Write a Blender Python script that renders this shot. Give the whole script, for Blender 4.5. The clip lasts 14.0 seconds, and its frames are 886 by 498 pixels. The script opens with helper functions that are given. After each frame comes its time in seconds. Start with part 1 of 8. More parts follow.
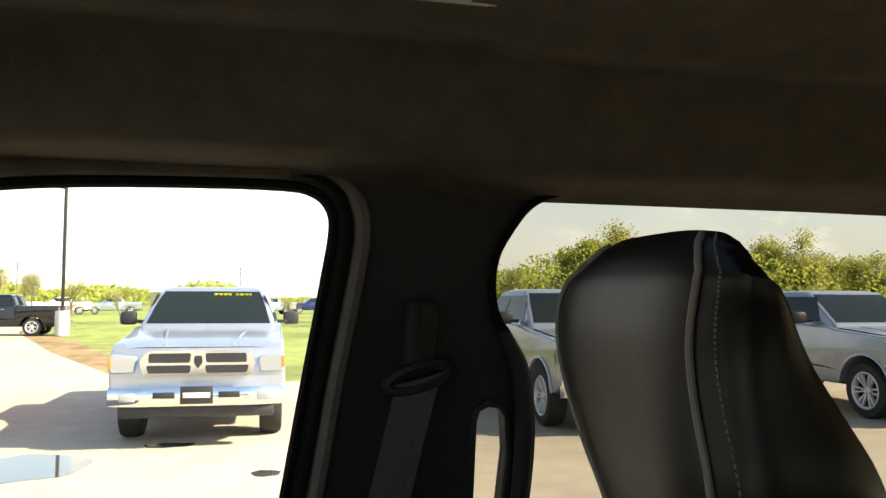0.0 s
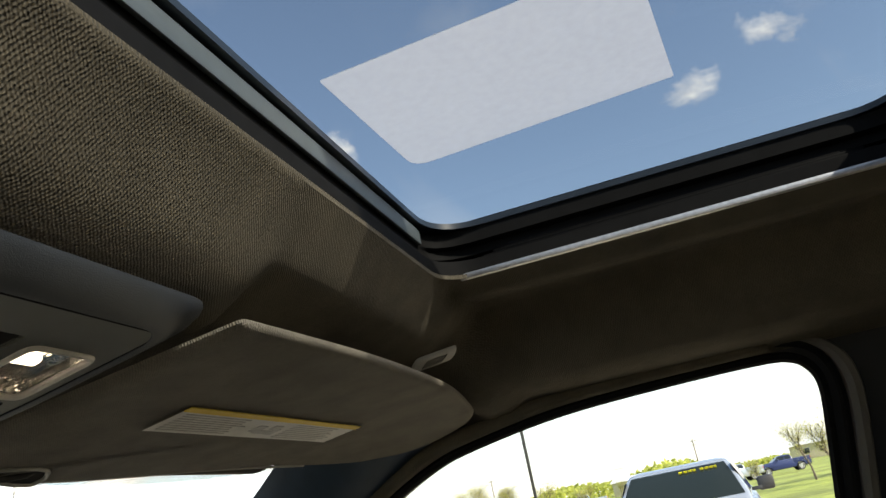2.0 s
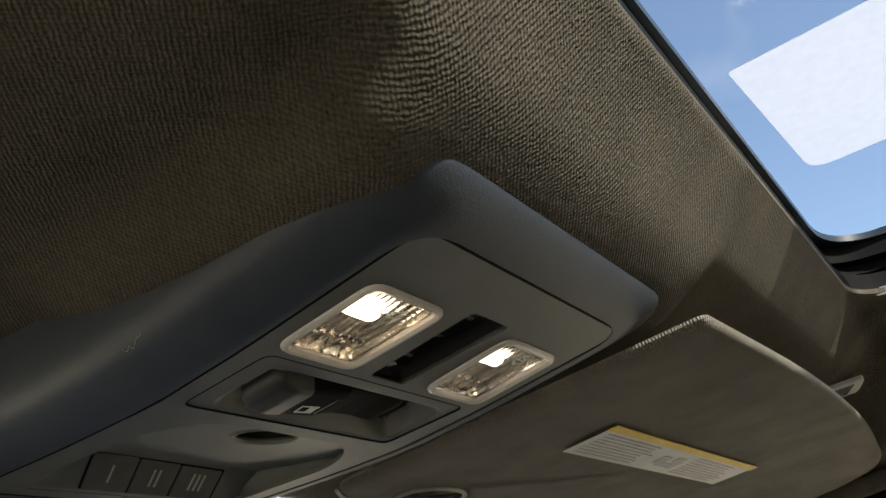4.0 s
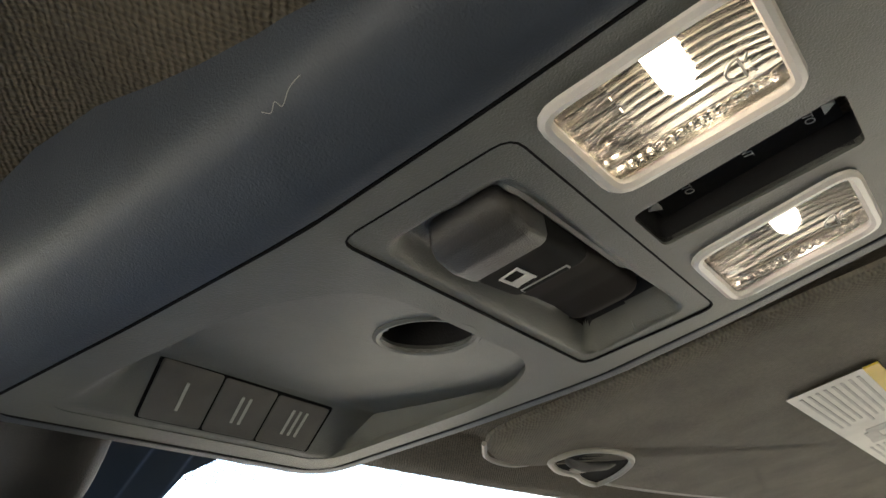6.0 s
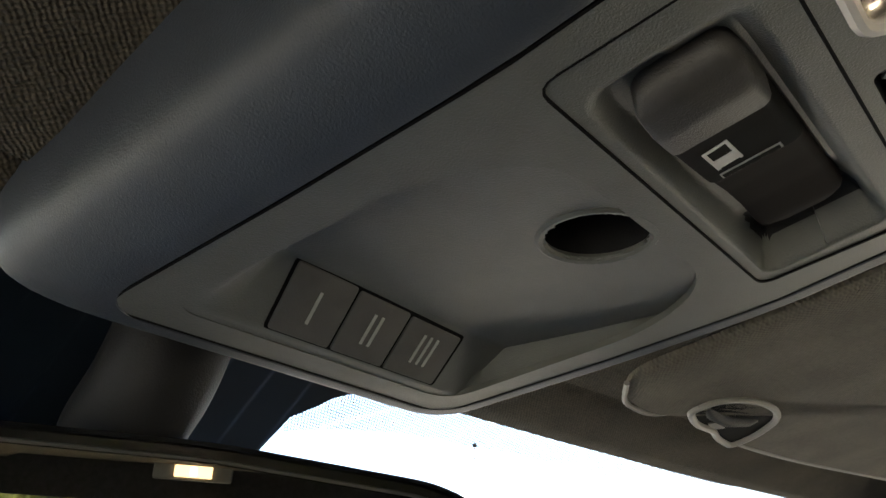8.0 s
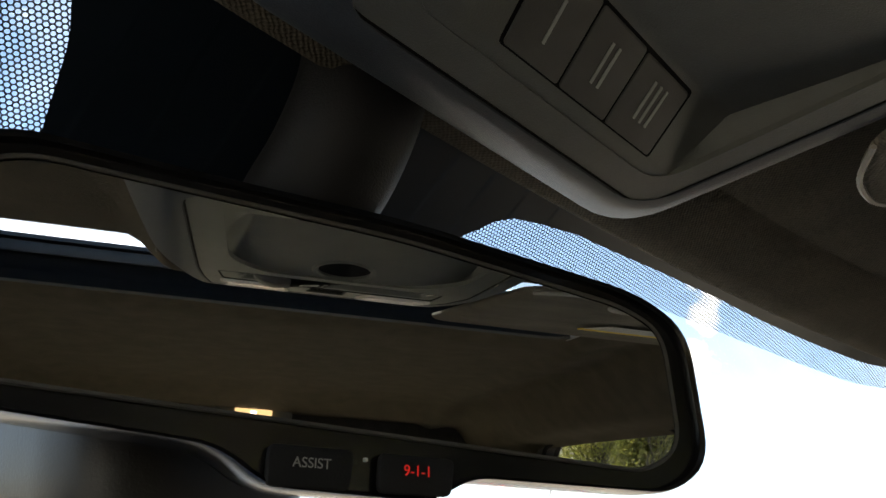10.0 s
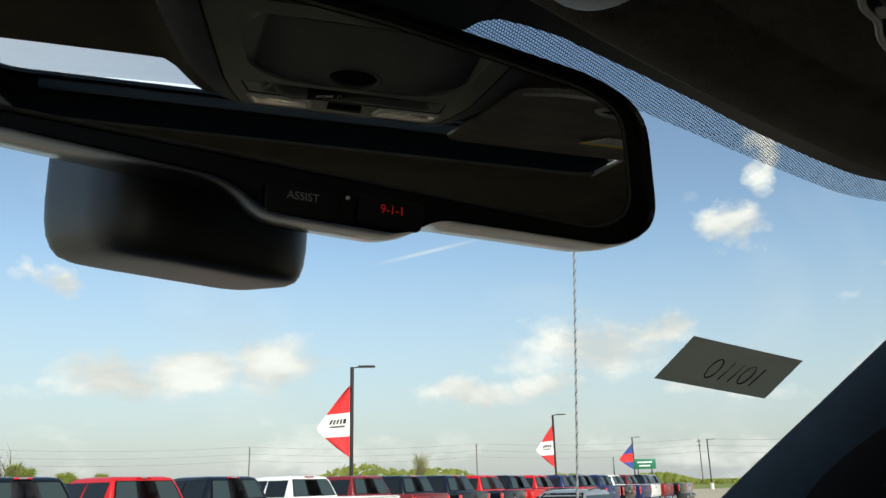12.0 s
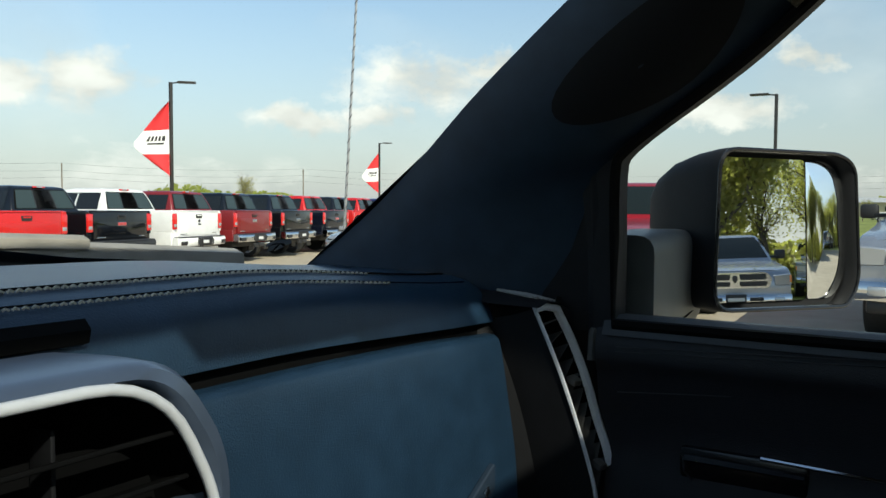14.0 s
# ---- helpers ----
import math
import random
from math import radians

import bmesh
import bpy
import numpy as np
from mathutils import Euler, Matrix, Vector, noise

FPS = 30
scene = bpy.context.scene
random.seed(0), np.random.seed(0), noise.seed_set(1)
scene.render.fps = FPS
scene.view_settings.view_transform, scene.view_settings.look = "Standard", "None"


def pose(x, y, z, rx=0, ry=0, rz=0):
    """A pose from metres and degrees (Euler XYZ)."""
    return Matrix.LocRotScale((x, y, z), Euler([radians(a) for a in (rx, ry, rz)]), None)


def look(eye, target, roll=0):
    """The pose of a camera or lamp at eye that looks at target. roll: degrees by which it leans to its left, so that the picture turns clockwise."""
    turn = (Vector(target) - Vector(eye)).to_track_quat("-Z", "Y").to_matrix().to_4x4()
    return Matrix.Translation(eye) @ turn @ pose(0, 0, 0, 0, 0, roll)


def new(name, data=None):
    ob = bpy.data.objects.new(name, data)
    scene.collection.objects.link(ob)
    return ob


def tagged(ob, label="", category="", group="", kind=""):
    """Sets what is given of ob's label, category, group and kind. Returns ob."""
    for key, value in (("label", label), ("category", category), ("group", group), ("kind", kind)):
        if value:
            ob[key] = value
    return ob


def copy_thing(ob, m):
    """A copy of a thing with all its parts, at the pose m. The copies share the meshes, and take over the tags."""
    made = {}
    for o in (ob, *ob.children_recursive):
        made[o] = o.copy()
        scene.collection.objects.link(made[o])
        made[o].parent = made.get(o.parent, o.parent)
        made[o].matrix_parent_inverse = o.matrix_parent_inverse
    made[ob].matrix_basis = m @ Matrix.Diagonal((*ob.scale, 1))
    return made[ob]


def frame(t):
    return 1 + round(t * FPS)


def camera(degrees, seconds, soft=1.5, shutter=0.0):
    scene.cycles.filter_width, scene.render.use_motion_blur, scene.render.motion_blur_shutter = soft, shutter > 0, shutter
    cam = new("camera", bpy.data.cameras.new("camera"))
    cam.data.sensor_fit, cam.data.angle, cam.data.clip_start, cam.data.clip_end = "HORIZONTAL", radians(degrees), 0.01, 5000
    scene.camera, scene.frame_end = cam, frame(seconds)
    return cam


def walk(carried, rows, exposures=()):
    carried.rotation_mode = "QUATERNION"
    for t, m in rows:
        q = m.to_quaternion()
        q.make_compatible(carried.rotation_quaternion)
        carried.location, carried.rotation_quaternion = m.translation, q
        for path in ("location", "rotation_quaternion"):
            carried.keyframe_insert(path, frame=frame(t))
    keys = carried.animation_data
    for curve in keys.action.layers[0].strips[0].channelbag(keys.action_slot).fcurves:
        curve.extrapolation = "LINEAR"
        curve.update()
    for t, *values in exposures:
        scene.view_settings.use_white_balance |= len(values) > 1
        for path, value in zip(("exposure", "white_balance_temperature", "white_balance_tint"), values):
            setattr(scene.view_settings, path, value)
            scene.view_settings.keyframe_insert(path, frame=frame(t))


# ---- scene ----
cam = camera(57.5, 14.0)
PATH = [
    (0, (-0.149, -0.020, 1.735), (1.787, -0.505, 1.861), 0.2),
    (0.3, (-0.149, -0.027, 1.741), (1.793, -0.368, 2.074), -1.1),
    (0.5, (-0.156, -0.026, 1.739), (1.779, -0.269, 2.181), -1.0),
    (0.6, (-0.160, -0.018, 1.743), (1.772, -0.251, 2.206), -2.0),
    (0.8, (-0.158, -0.009, 1.742), (1.766, -0.135, 2.274), -1.8),
    (1, (-0.174, 0.002, 1.737), (1.745, -0.040, 2.298), -3.4),
    (1.5, (-0.234, 0.021, 1.739), (1.666, 0.189, 2.339), -9.3),
    (2, (-0.299, 0.041, 1.745), (1.543, 0.492, 2.382), -11.5),
    (2.5, (-0.327, 0.072, 1.745), (1.376, 0.805, 2.494), -11.0),
    (3, (-0.330, 0.113, 1.741), (1.247, 1.028, 2.564), -9.5),
    (3.2, (-0.328, 0.121, 1.739), (1.204, 1.091, 2.585), -8.4),
    (5.3, (-0.237, 0.265, 1.732), (1.256, 1.208, 2.671), -6.7),
    (5.5, (-0.227, 0.288, 1.736), (1.263, 1.236, 2.674), -6.7),
    (6, (-0.220, 0.329, 1.743), (1.259, 1.299, 2.676), -5.9),
    (6.5, (-0.208, 0.367, 1.739), (1.233, 1.406, 2.658), -4.3),
    (7, (-0.203, 0.372, 1.741), (1.208, 1.441, 2.671), -3.3),
    (7.2, (-0.205, 0.376, 1.738), (1.202, 1.450, 2.668), -3.1),
    (9.3, (-0.207, 0.397, 1.706), (1.153, 1.525, 2.643), -2.4),
    (9.5, (-0.203, 0.418, 1.695), (1.156, 1.564, 2.611), -2.2),
    (10, (-0.200, 0.487, 1.677), (1.170, 1.653, 2.552), -2.6),
    (10.5, (-0.193, 0.503, 1.665), (1.138, 1.743, 2.495), -2.8),
    (11, (-0.194, 0.494, 1.667), (1.141, 1.767, 2.438), -2.6),
    (11.5, (-0.196, 0.475, 1.656), (1.135, 1.765, 2.406), -2.2),
    (12, (-0.207, 0.440, 1.619), (1.163, 1.784, 2.179), -1.4),
    (12.2, (-0.211, 0.454, 1.592), (1.182, 1.819, 2.032), -1.1),
    (12.5, (-0.216, 0.469, 1.552), (1.206, 1.846, 1.841), -0.1),
    (12.8, (-0.181, 0.483, 1.549), (1.262, 1.852, 1.760), -0.5),
    (13, (-0.176, 0.475, 1.540), (1.282, 1.829, 1.738), 0.1),
    (13.5, (-0.108, 0.478, 1.499), (1.463, 1.713, 1.583), 0.2),
    (14, (-0.030, 0.466, 1.475), (1.651, 1.545, 1.375), 0.3),
]
EXPOSURES = [
    (0.0, 2.4, 7800, 10), (0.6, 2.1, 7500, 9), (1.5, 2.0, 7400, 8), (3.0, 2.1, 7400, 9), (5.3, 3.65, 6700, 10), (7.0, 3.80, 6600, 10), (9.5, 2.38, 7000, 10), (10.5, 2.12, 7100, 11),
    (11.0, 1.4, 7000, 11), (11.5, 1.15, 7000, 12), (12.2, 0.74, 6700, 2), (13.2, 0.63, 6650, 0), (14.0, 0.90, 6800, 2),
]
walk(cam, [(t, look(eye, target, roll)) for t, eye, target, roll in PATH], EXPOSURES)

# ---- daylight ----
SUN_FROM = Vector((-0.49, -1.28, 1.0)).normalized()
world = bpy.data.worlds.new("sky")
scene.world = world
world.use_nodes = True
wn, wl = world.node_tree.nodes, world.node_tree.links
wn.clear()
w_out = wn.new("ShaderNodeOutputWorld")
w_bg = wn.new("ShaderNodeBackground")
w_sky = wn.new("ShaderNodeTexSky")
w_sky.sky_type = "NISHITA"
w_sky.sun_disc = False
w_sky.sun_elevation = math.asin(SUN_FROM.z)
w_sky.sun_rotation = math.atan2(SUN_FROM.x, SUN_FROM.y)
w_sky.air_density, w_sky.dust_density, w_sky.ozone_density = 1.0, 0.6, 1.0
w_bg.inputs["Strength"].default_value = 0.092
# broken clouds, flatter and closer together towards the horizon
w_tc = wn.new("ShaderNodeTexCoord")
w_sep = wn.new("ShaderNodeSeparateXYZ")
w_com = wn.new("ShaderNodeVectorMath"); w_com.operation = "MULTIPLY"; w_com.inputs[1].default_value = (1.0, 1.0, 2.2)
w_n1 = wn.new("ShaderNodeTexNoise")
w_n1.inputs["Scale"].default_value, w_n1.inputs["Detail"].default_value, w_n1.inputs["Roughness"].default_value = 9.0, 9.0, 0.62
w_r1 = wn.new("ShaderNodeValToRGB")
w_r1.color_ramp.elements[0].position, w_r1.color_ramp.elements[1].position = 0.54, 0.84
w_n2 = wn.new("ShaderNodeTexNoise")
w_n2.inputs["Scale"].default_value, w_n2.inputs["Detail"].default_value = 9.0, 6.0
w_r2 = wn.new("ShaderNodeMapRange")
w_r2.inputs["From Min"].default_value, w_r2.inputs["From Max"].default_value = 0.38, 0.62
w_r2.inputs["To Min"].default_value, w_r2.inputs["To Max"].default_value = 4.3, 6.2
w_low = wn.new("ShaderNodeMapRange")
w_low.inputs["From Min"].default_value, w_low.inputs["From Max"].default_value = 0.0, 0.27
w_low.inputs["To Min"].default_value, w_low.inputs["To Max"].default_value = 0.92, 0.0
w_max = wn.new("ShaderNodeMath"); w_max.operation = "MAXIMUM"
w_cc = wn.new("ShaderNodeCombineXYZ")
w_mix = wn.new("ShaderNodeMix"); w_mix.data_type = "RGBA"
wl.new(w_tc.outputs["Generated"], w_sep.inputs[0])
wl.new(w_tc.outputs["Generated"], w_com.inputs[0])
wl.new(w_com.outputs[0], w_n1.inputs["Vector"])
wl.new(w_com.outputs[0], w_n2.inputs["Vector"])
w_lift = wn.new("ShaderNodeMapRange")
w_lift.inputs["From Min"].default_value, w_lift.inputs["From Max"].default_value = 0.02, 0.16
w_lift.inputs["To Min"].default_value, w_lift.inputs["To Max"].default_value = 0.06, -0.12
w_sum = wn.new("ShaderNodeMath")
wl.new(w_sep.outputs["Z"], w_lift.inputs["Value"])
wl.new(w_n1.outputs["Fac"], w_sum.inputs[0])
wl.new(w_lift.outputs["Result"], w_sum.inputs[1])
# the day's cumulus: bearing from +x, height, half width and half height in degrees, and how thin it is
CUMULUS = [(70.1, 13.4, 2.6, 1.2), (66.8, 7.4, 4.4, 1.5), (61.9, 7.9, 5.4, 1.7), (56.2, 8.6, 5.2, 2.2), (34.0, 9.0, 6.2, 2.5), (29.5, 9.8, 3.0, 1.3), (23.9, 16.3, 3.4, 2.0),
           (21.1, 21.2, 1.8, 3.6), (26.1, 6.5, 4.0, 1.1), (42.6, 5.9, 4.2, 1.1), (37.4, 6.2, 2.8, 1.1), (35.0, 16.4, 1.5, 1.0), (35.1, 20.5, 2.6, 0.8), (8.8, 9.8, 2.8, 1.3), (13.4, 6.7, 5.0, 1.2),
           (20.4, 26.4, 2.3, 3.2, 0.42), (-6.2, 24.2, 6.0, 3.4, 0.52), (-13.8, 26.3, 7.0, 3.6, 0.52), (7.0, 19.4, 2.6, 1.6, 0.45)]
w_puff = None
w_ragged = wn.new("ShaderNodeTexNoise")
w_ragged.inputs["Scale"].default_value, w_ragged.inputs["Detail"].default_value, w_ragged.inputs["Roughness"].default_value = 15.0, 6.0, 0.6
w_shift = wn.new("ShaderNodeVectorMath"); w_shift.operation = "MULTIPLY_ADD"; w_shift.inputs[1].default_value, w_shift.inputs[2].default_value = (0.13, 0.13, 0.08), (-0.065, -0.065, -0.040)
w_warp = wn.new("ShaderNodeVectorMath")
wl.new(w_tc.outputs["Generated"], w_ragged.inputs["Vector"])
wl.new(w_ragged.outputs["Color"], w_shift.inputs[0])
wl.new(w_tc.outputs["Generated"], w_warp.inputs[0])
wl.new(w_shift.outputs[0], w_warp.inputs[1])
for bearing, height, half_w, half_h, *thin in CUMULUS:
    az, el = radians(bearing), radians(height)
    ahead = Vector((math.cos(el) * math.cos(az), math.cos(el) * math.sin(az), math.sin(el)))
    across = Vector((-math.sin(az), math.cos(az), 0))
    w_a = wn.new("ShaderNodeVectorMath"); w_a.operation = "DOT_PRODUCT"; w_a.inputs[1].default_value = across / math.sin(radians(half_w))
    w_b = wn.new("ShaderNodeVectorMath"); w_b.operation = "DOT_PRODUCT"; w_b.inputs[1].default_value = ahead.cross(across) / math.sin(radians(half_h))
    w_ab, w_len = wn.new("ShaderNodeCombineXYZ"), wn.new("ShaderNodeVectorMath"); w_len.operation = "LENGTH"
    w_in = wn.new("ShaderNodeMath"); w_in.operation = "SUBTRACT"; w_in.inputs[0].default_value = 1.0 - sum(thin)
    wl.new(w_warp.outputs[0], w_a.inputs[0]); wl.new(w_warp.outputs[0], w_b.inputs[0])
    wl.new(w_a.outputs["Value"], w_ab.inputs[0]); wl.new(w_b.outputs["Value"], w_ab.inputs[1])
    wl.new(w_ab.outputs[0], w_len.inputs[0]); wl.new(w_len.outputs["Value"], w_in.inputs[1])
    if w_puff is None:
        w_puff = w_in.outputs[0]
    else:
        w_top = wn.new("ShaderNodeMath"); w_top.operation = "MAXIMUM"
        wl.new(w_puff, w_top.inputs[0]); wl.new(w_in.outputs[0], w_top.inputs[1])
        w_puff = w_top.outputs[0]
w_thick = wn.new("ShaderNodeMapRange")
w_thick.inputs["From Min"].default_value, w_thick.inputs["From Max"].default_value = -0.25, 0.75
w_thick.inputs["To Min"].default_value, w_thick.inputs["To Max"].default_value = 0.0, 0.47
wl.new(w_puff, w_thick.inputs["Value"])
w_all = wn.new("ShaderNodeMath")
wl.new(w_sum.outputs[0], w_all.inputs[0]); wl.new(w_thick.outputs["Result"], w_all.inputs[1])
wl.new(w_all.outputs[0], w_r1.inputs[0])
wl.new(w_sep.outputs["Z"], w_low.inputs["Value"])
wl.new(w_r1.outputs["Color"], w_max.inputs[0])
# thin wisps high up
w_n3 = wn.new("ShaderNodeTexNoise")
w_n3.inputs["Scale"].default_value, w_n3.inputs["Detail"].default_value, w_n3.inputs["Distortion"].default_value = 2.6, 7.0, 0.6
w_r3 = wn.new("ShaderNodeMapRange")
w_r3.inputs["From Min"].default_value, w_r3.inputs["From Max"].default_value = 0.52, 0.74
w_r3.inputs["To Min"].default_value, w_r3.inputs["To Max"].default_value = 0.0, 0.35
wl.new(w_tc.outputs["Generated"], w_n3.inputs["Vector"])
wl.new(w_n3.outputs["Fac"], w_r3.inputs["Value"])
# a thin vapour trail
trail_a, trail_b = [Vector((math.cos(radians(e)) * math.cos(radians(b)), math.cos(radians(e)) * math.sin(radians(b)), math.sin(radians(e)))) for b, e in ((50.4, 15.0), (40.5, 17.1))]
along = (trail_b - trail_a).normalized()
w_ta = wn.new("ShaderNodeVectorMath"); w_ta.operation = "DOT_PRODUCT"; w_ta.inputs[1].default_value = along / ((trail_b - trail_a).length * 0.5)
w_tb = wn.new("ShaderNodeVectorMath"); w_tb.operation = "DOT_PRODUCT"; w_tb.inputs[1].default_value = trail_a.cross(along).normalized() / 0.0032
w_mid = wn.new("ShaderNodeVectorMath"); w_mid.operation = "SUBTRACT"; w_mid.inputs[1].default_value = (trail_a + trail_b) / 2
w_tc2, w_tl = wn.new("ShaderNodeCombineXYZ"), wn.new("ShaderNodeVectorMath"); w_tl.operation = "LENGTH"
w_tr = wn.new("ShaderNodeMapRange")
w_tr.inputs["From Min"].default_value, w_tr.inputs["From Max"].default_value, w_tr.inputs["To Min"].default_value, w_tr.inputs["To Max"].default_value = 0.0, 1.0, 0.55, 0.0
wl.new(w_tc.outputs["Generated"], w_mid.inputs[0])
wl.new(w_mid.outputs[0], w_ta.inputs[0]); wl.new(w_mid.outputs[0], w_tb.inputs[0])
wl.new(w_ta.outputs["Value"], w_tc2.inputs[0]); wl.new(w_tb.outputs["Value"], w_tc2.inputs[1])
wl.new(w_tc2.outputs[0], w_tl.inputs[0]); wl.new(w_tl.outputs["Value"], w_tr.inputs["Value"])
w_thin = wn.new("ShaderNodeMath"); w_thin.operation = "MAXIMUM"
wl.new(w_r3.outputs["Result"], w_thin.inputs[0]); wl.new(w_tr.outputs["Result"], w_thin.inputs[1])
wl.new(w_thin.outputs[0], w_max.inputs[1])
wl.new(w_n2.outputs["Fac"], w_r2.inputs["Value"])
for k in range(3):
    wl.new(w_r2.outputs["Result"], w_cc.inputs[k])
w_haze = wn.new("ShaderNodeMix"); w_haze.data_type = "RGBA"
w_haze.inputs[7].default_value = (3.05, 3.25, 3.6, 1.0)
wl.new(w_low.outputs["Result"], w_haze.inputs["Factor"])
wl.new(w_sky.outputs["Color"], w_haze.inputs[6])
wl.new(w_haze.outputs[2], w_mix.inputs[6])
wl.new(w_max.outputs[0], w_mix.inputs["Factor"])
wl.new(w_cc.outputs[0], w_mix.inputs[7])
wl.new(w_mix.outputs[2], w_bg.inputs["Color"])
wl.new(w_bg.outputs[0], w_out.inputs[0])

sun = new("sun", bpy.data.lights.new("sun", "SUN"))
sun.data.energy, sun.data.angle, sun.data.color = 3.2, radians(0.6), (1.0, 0.95, 0.87)
sun.matrix_world = look(SUN_FROM * 50, (0, 0, 0))

# ---- materials ----
def material(name, color, rough=0.5, metal=0.0, grain=0.0, grain_scale=40.0, bump=0.0, bump_scale=300.0, coat=0.0, spec=0.5, blotch=0.0, blotch_scale=3.0, emit=None, per_object=0.0):
    """A principled surface with colour variation at two scales (metres) and a fine relief."""
    m = bpy.data.materials.new(name)
    m.use_nodes = True
    n, l = m.node_tree.nodes, m.node_tree.links
    b = n["Principled BSDF"]
    b.inputs["Base Color"].default_value = (*color, 1)
    b.inputs["Roughness"].default_value, b.inputs["Metallic"].default_value = rough, metal
    b.inputs["Coat Weight"].default_value, b.inputs["Coat Roughness"].default_value = coat, 0.04
    b.inputs["Specular IOR Level"].default_value = spec
    if emit:
        b.inputs["Emission Color"].default_value, b.inputs["Emission Strength"].default_value = (*emit[0], 1), emit[1]
    geo = n.new("ShaderNodeNewGeometry")
    last = None
    for amount, scale, detail in ((grain, grain_scale, 6.0), (blotch, blotch_scale, 3.0)):
        if amount:
            t = n.new("ShaderNodeTexNoise")
            t.inputs["Scale"].default_value, t.inputs["Detail"].default_value = scale, detail
            l.new(geo.outputs["Position"], t.inputs["Vector"])
            r = n.new("ShaderNodeMapRange")
            r.inputs["From Min"].default_value, r.inputs["From Max"].default_value = 0.3, 0.7
            r.inputs["To Min"].default_value, r.inputs["To Max"].default_value = 1 - amount, 1 + amount
            l.new(t.outputs["Fac"], r.inputs["Value"])
            if last is None:
                last = r.outputs["Result"]
            else:
                k = n.new("ShaderNodeMath"); k.operation = "MULTIPLY"
                l.new(last, k.inputs[0]); l.new(r.outputs["Result"], k.inputs[1])
                last = k.outputs[0]
    if per_object:
        o = n.new("ShaderNodeObjectInfo")
        r = n.new("ShaderNodeMapRange")
        r.inputs["To Min"].default_value, r.inputs["To Max"].default_value = 1 - per_object, 1 + per_object
        l.new(o.outputs["Random"], r.inputs["Value"])
        if last is None:
            last = r.outputs["Result"]
        else:
            k = n.new("ShaderNodeMath"); k.operation = "MULTIPLY"
            l.new(last, k.inputs[0]); l.new(r.outputs["Result"], k.inputs[1])
            last = k.outputs[0]
    if last is not None:
        v = n.new("ShaderNodeVectorMath"); v.operation = "SCALE"
        v.inputs[0].default_value = color
        l.new(last, v.inputs["Scale"])
        l.new(v.outputs[0], b.inputs["Base Color"])
    if bump:
        t = n.new("ShaderNodeTexNoise")
        t.inputs["Scale"].default_value, t.inputs["Detail"].default_value = bump_scale, 2.0
        l.new(geo.outputs["Position"], t.inputs["Vector"])
        bp = n.new("ShaderNodeBump")
        bp.inputs["Strength"].default_value, bp.inputs["Distance"].default_value = 1.0, bump
        l.new(t.outputs["Fac"], bp.inputs["Height"])
        l.new(bp.outputs[0], b.inputs["Normal"])
    return m


def woven(name, color, pitch, depth, rough=0.9, lift=0.35):
    """A coarse woven cloth: two crossed waves give rows of small knots."""
    m = material(name, color, rough, grain=0.18, grain_scale=25, spec=0.25)
    n, l = m.node_tree.nodes, m.node_tree.links
    b = n["Principled BSDF"]
    geo = n.new("ShaderNodeNewGeometry")
    sep = n.new("ShaderNodeSeparateXYZ")
    l.new(geo.outputs["Position"], sep.inputs[0])
    sway = n.new("ShaderNodeTexNoise")
    sway.inputs["Scale"].default_value, sway.inputs["Detail"].default_value = 230.0, 2.0
    l.new(geo.outputs["Position"], sway.inputs["Vector"])
    pull = n.new("ShaderNodeVectorMath"); pull.operation = "SCALE"
    pull.inputs["Scale"].default_value = pitch * 0.75
    l.new(sway.outputs["Color"], pull.inputs[0])
    moved = n.new("ShaderNodeVectorMath")
    l.new(geo.outputs["Position"], moved.inputs[0]); l.new(pull.outputs[0], moved.inputs[1])
    waves = []
    for axis, (cx, cy, cz) in enumerate(((1.0, 0.0, 0.15), (0.0, 1.0, -0.15))):
        dot = n.new("ShaderNodeVectorMath"); dot.operation = "DOT_PRODUCT"
        dot.inputs[1].default_value = (cx * math.tau / pitch, cy * math.tau / pitch, cz * math.tau / pitch)
        l.new(moved.outputs[0], dot.inputs[0])
        s = n.new("ShaderNodeMath"); s.operation = "SINE"
        l.new(dot.outputs["Value"], s.inputs[0])
        waves.append(s.outputs[0])
    k = n.new("ShaderNodeMath"); k.operation = "MULTIPLY"
    l.new(waves[0], k.inputs[0]); l.new(waves[1], k.inputs[1])
    t = n.new("ShaderNodeTexNoise"); t.inputs["Scale"].default_value = 430
    l.new(geo.outputs["Position"], t.inputs["Vector"])
    a = n.new("ShaderNodeMath"); a.operation = "MULTIPLY_ADD"
    a.inputs[1].default_value = 2.4
    l.new(t.outputs["Fac"], a.inputs[0]); l.new(k.outputs[0], a.inputs[2])
    bp = n.new("ShaderNodeBump")
    bp.inputs["Distance"].default_value = depth
    l.new(a.outputs[0], bp.inputs["Height"])
    l.new(bp.outputs[0], b.inputs["Normal"])
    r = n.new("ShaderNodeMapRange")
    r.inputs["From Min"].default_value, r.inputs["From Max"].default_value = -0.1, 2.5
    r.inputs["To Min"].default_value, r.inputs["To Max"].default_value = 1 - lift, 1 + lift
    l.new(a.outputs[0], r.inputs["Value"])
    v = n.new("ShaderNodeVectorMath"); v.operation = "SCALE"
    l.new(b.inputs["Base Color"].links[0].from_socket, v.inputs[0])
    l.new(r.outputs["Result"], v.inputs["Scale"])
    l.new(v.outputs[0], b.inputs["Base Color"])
    return m


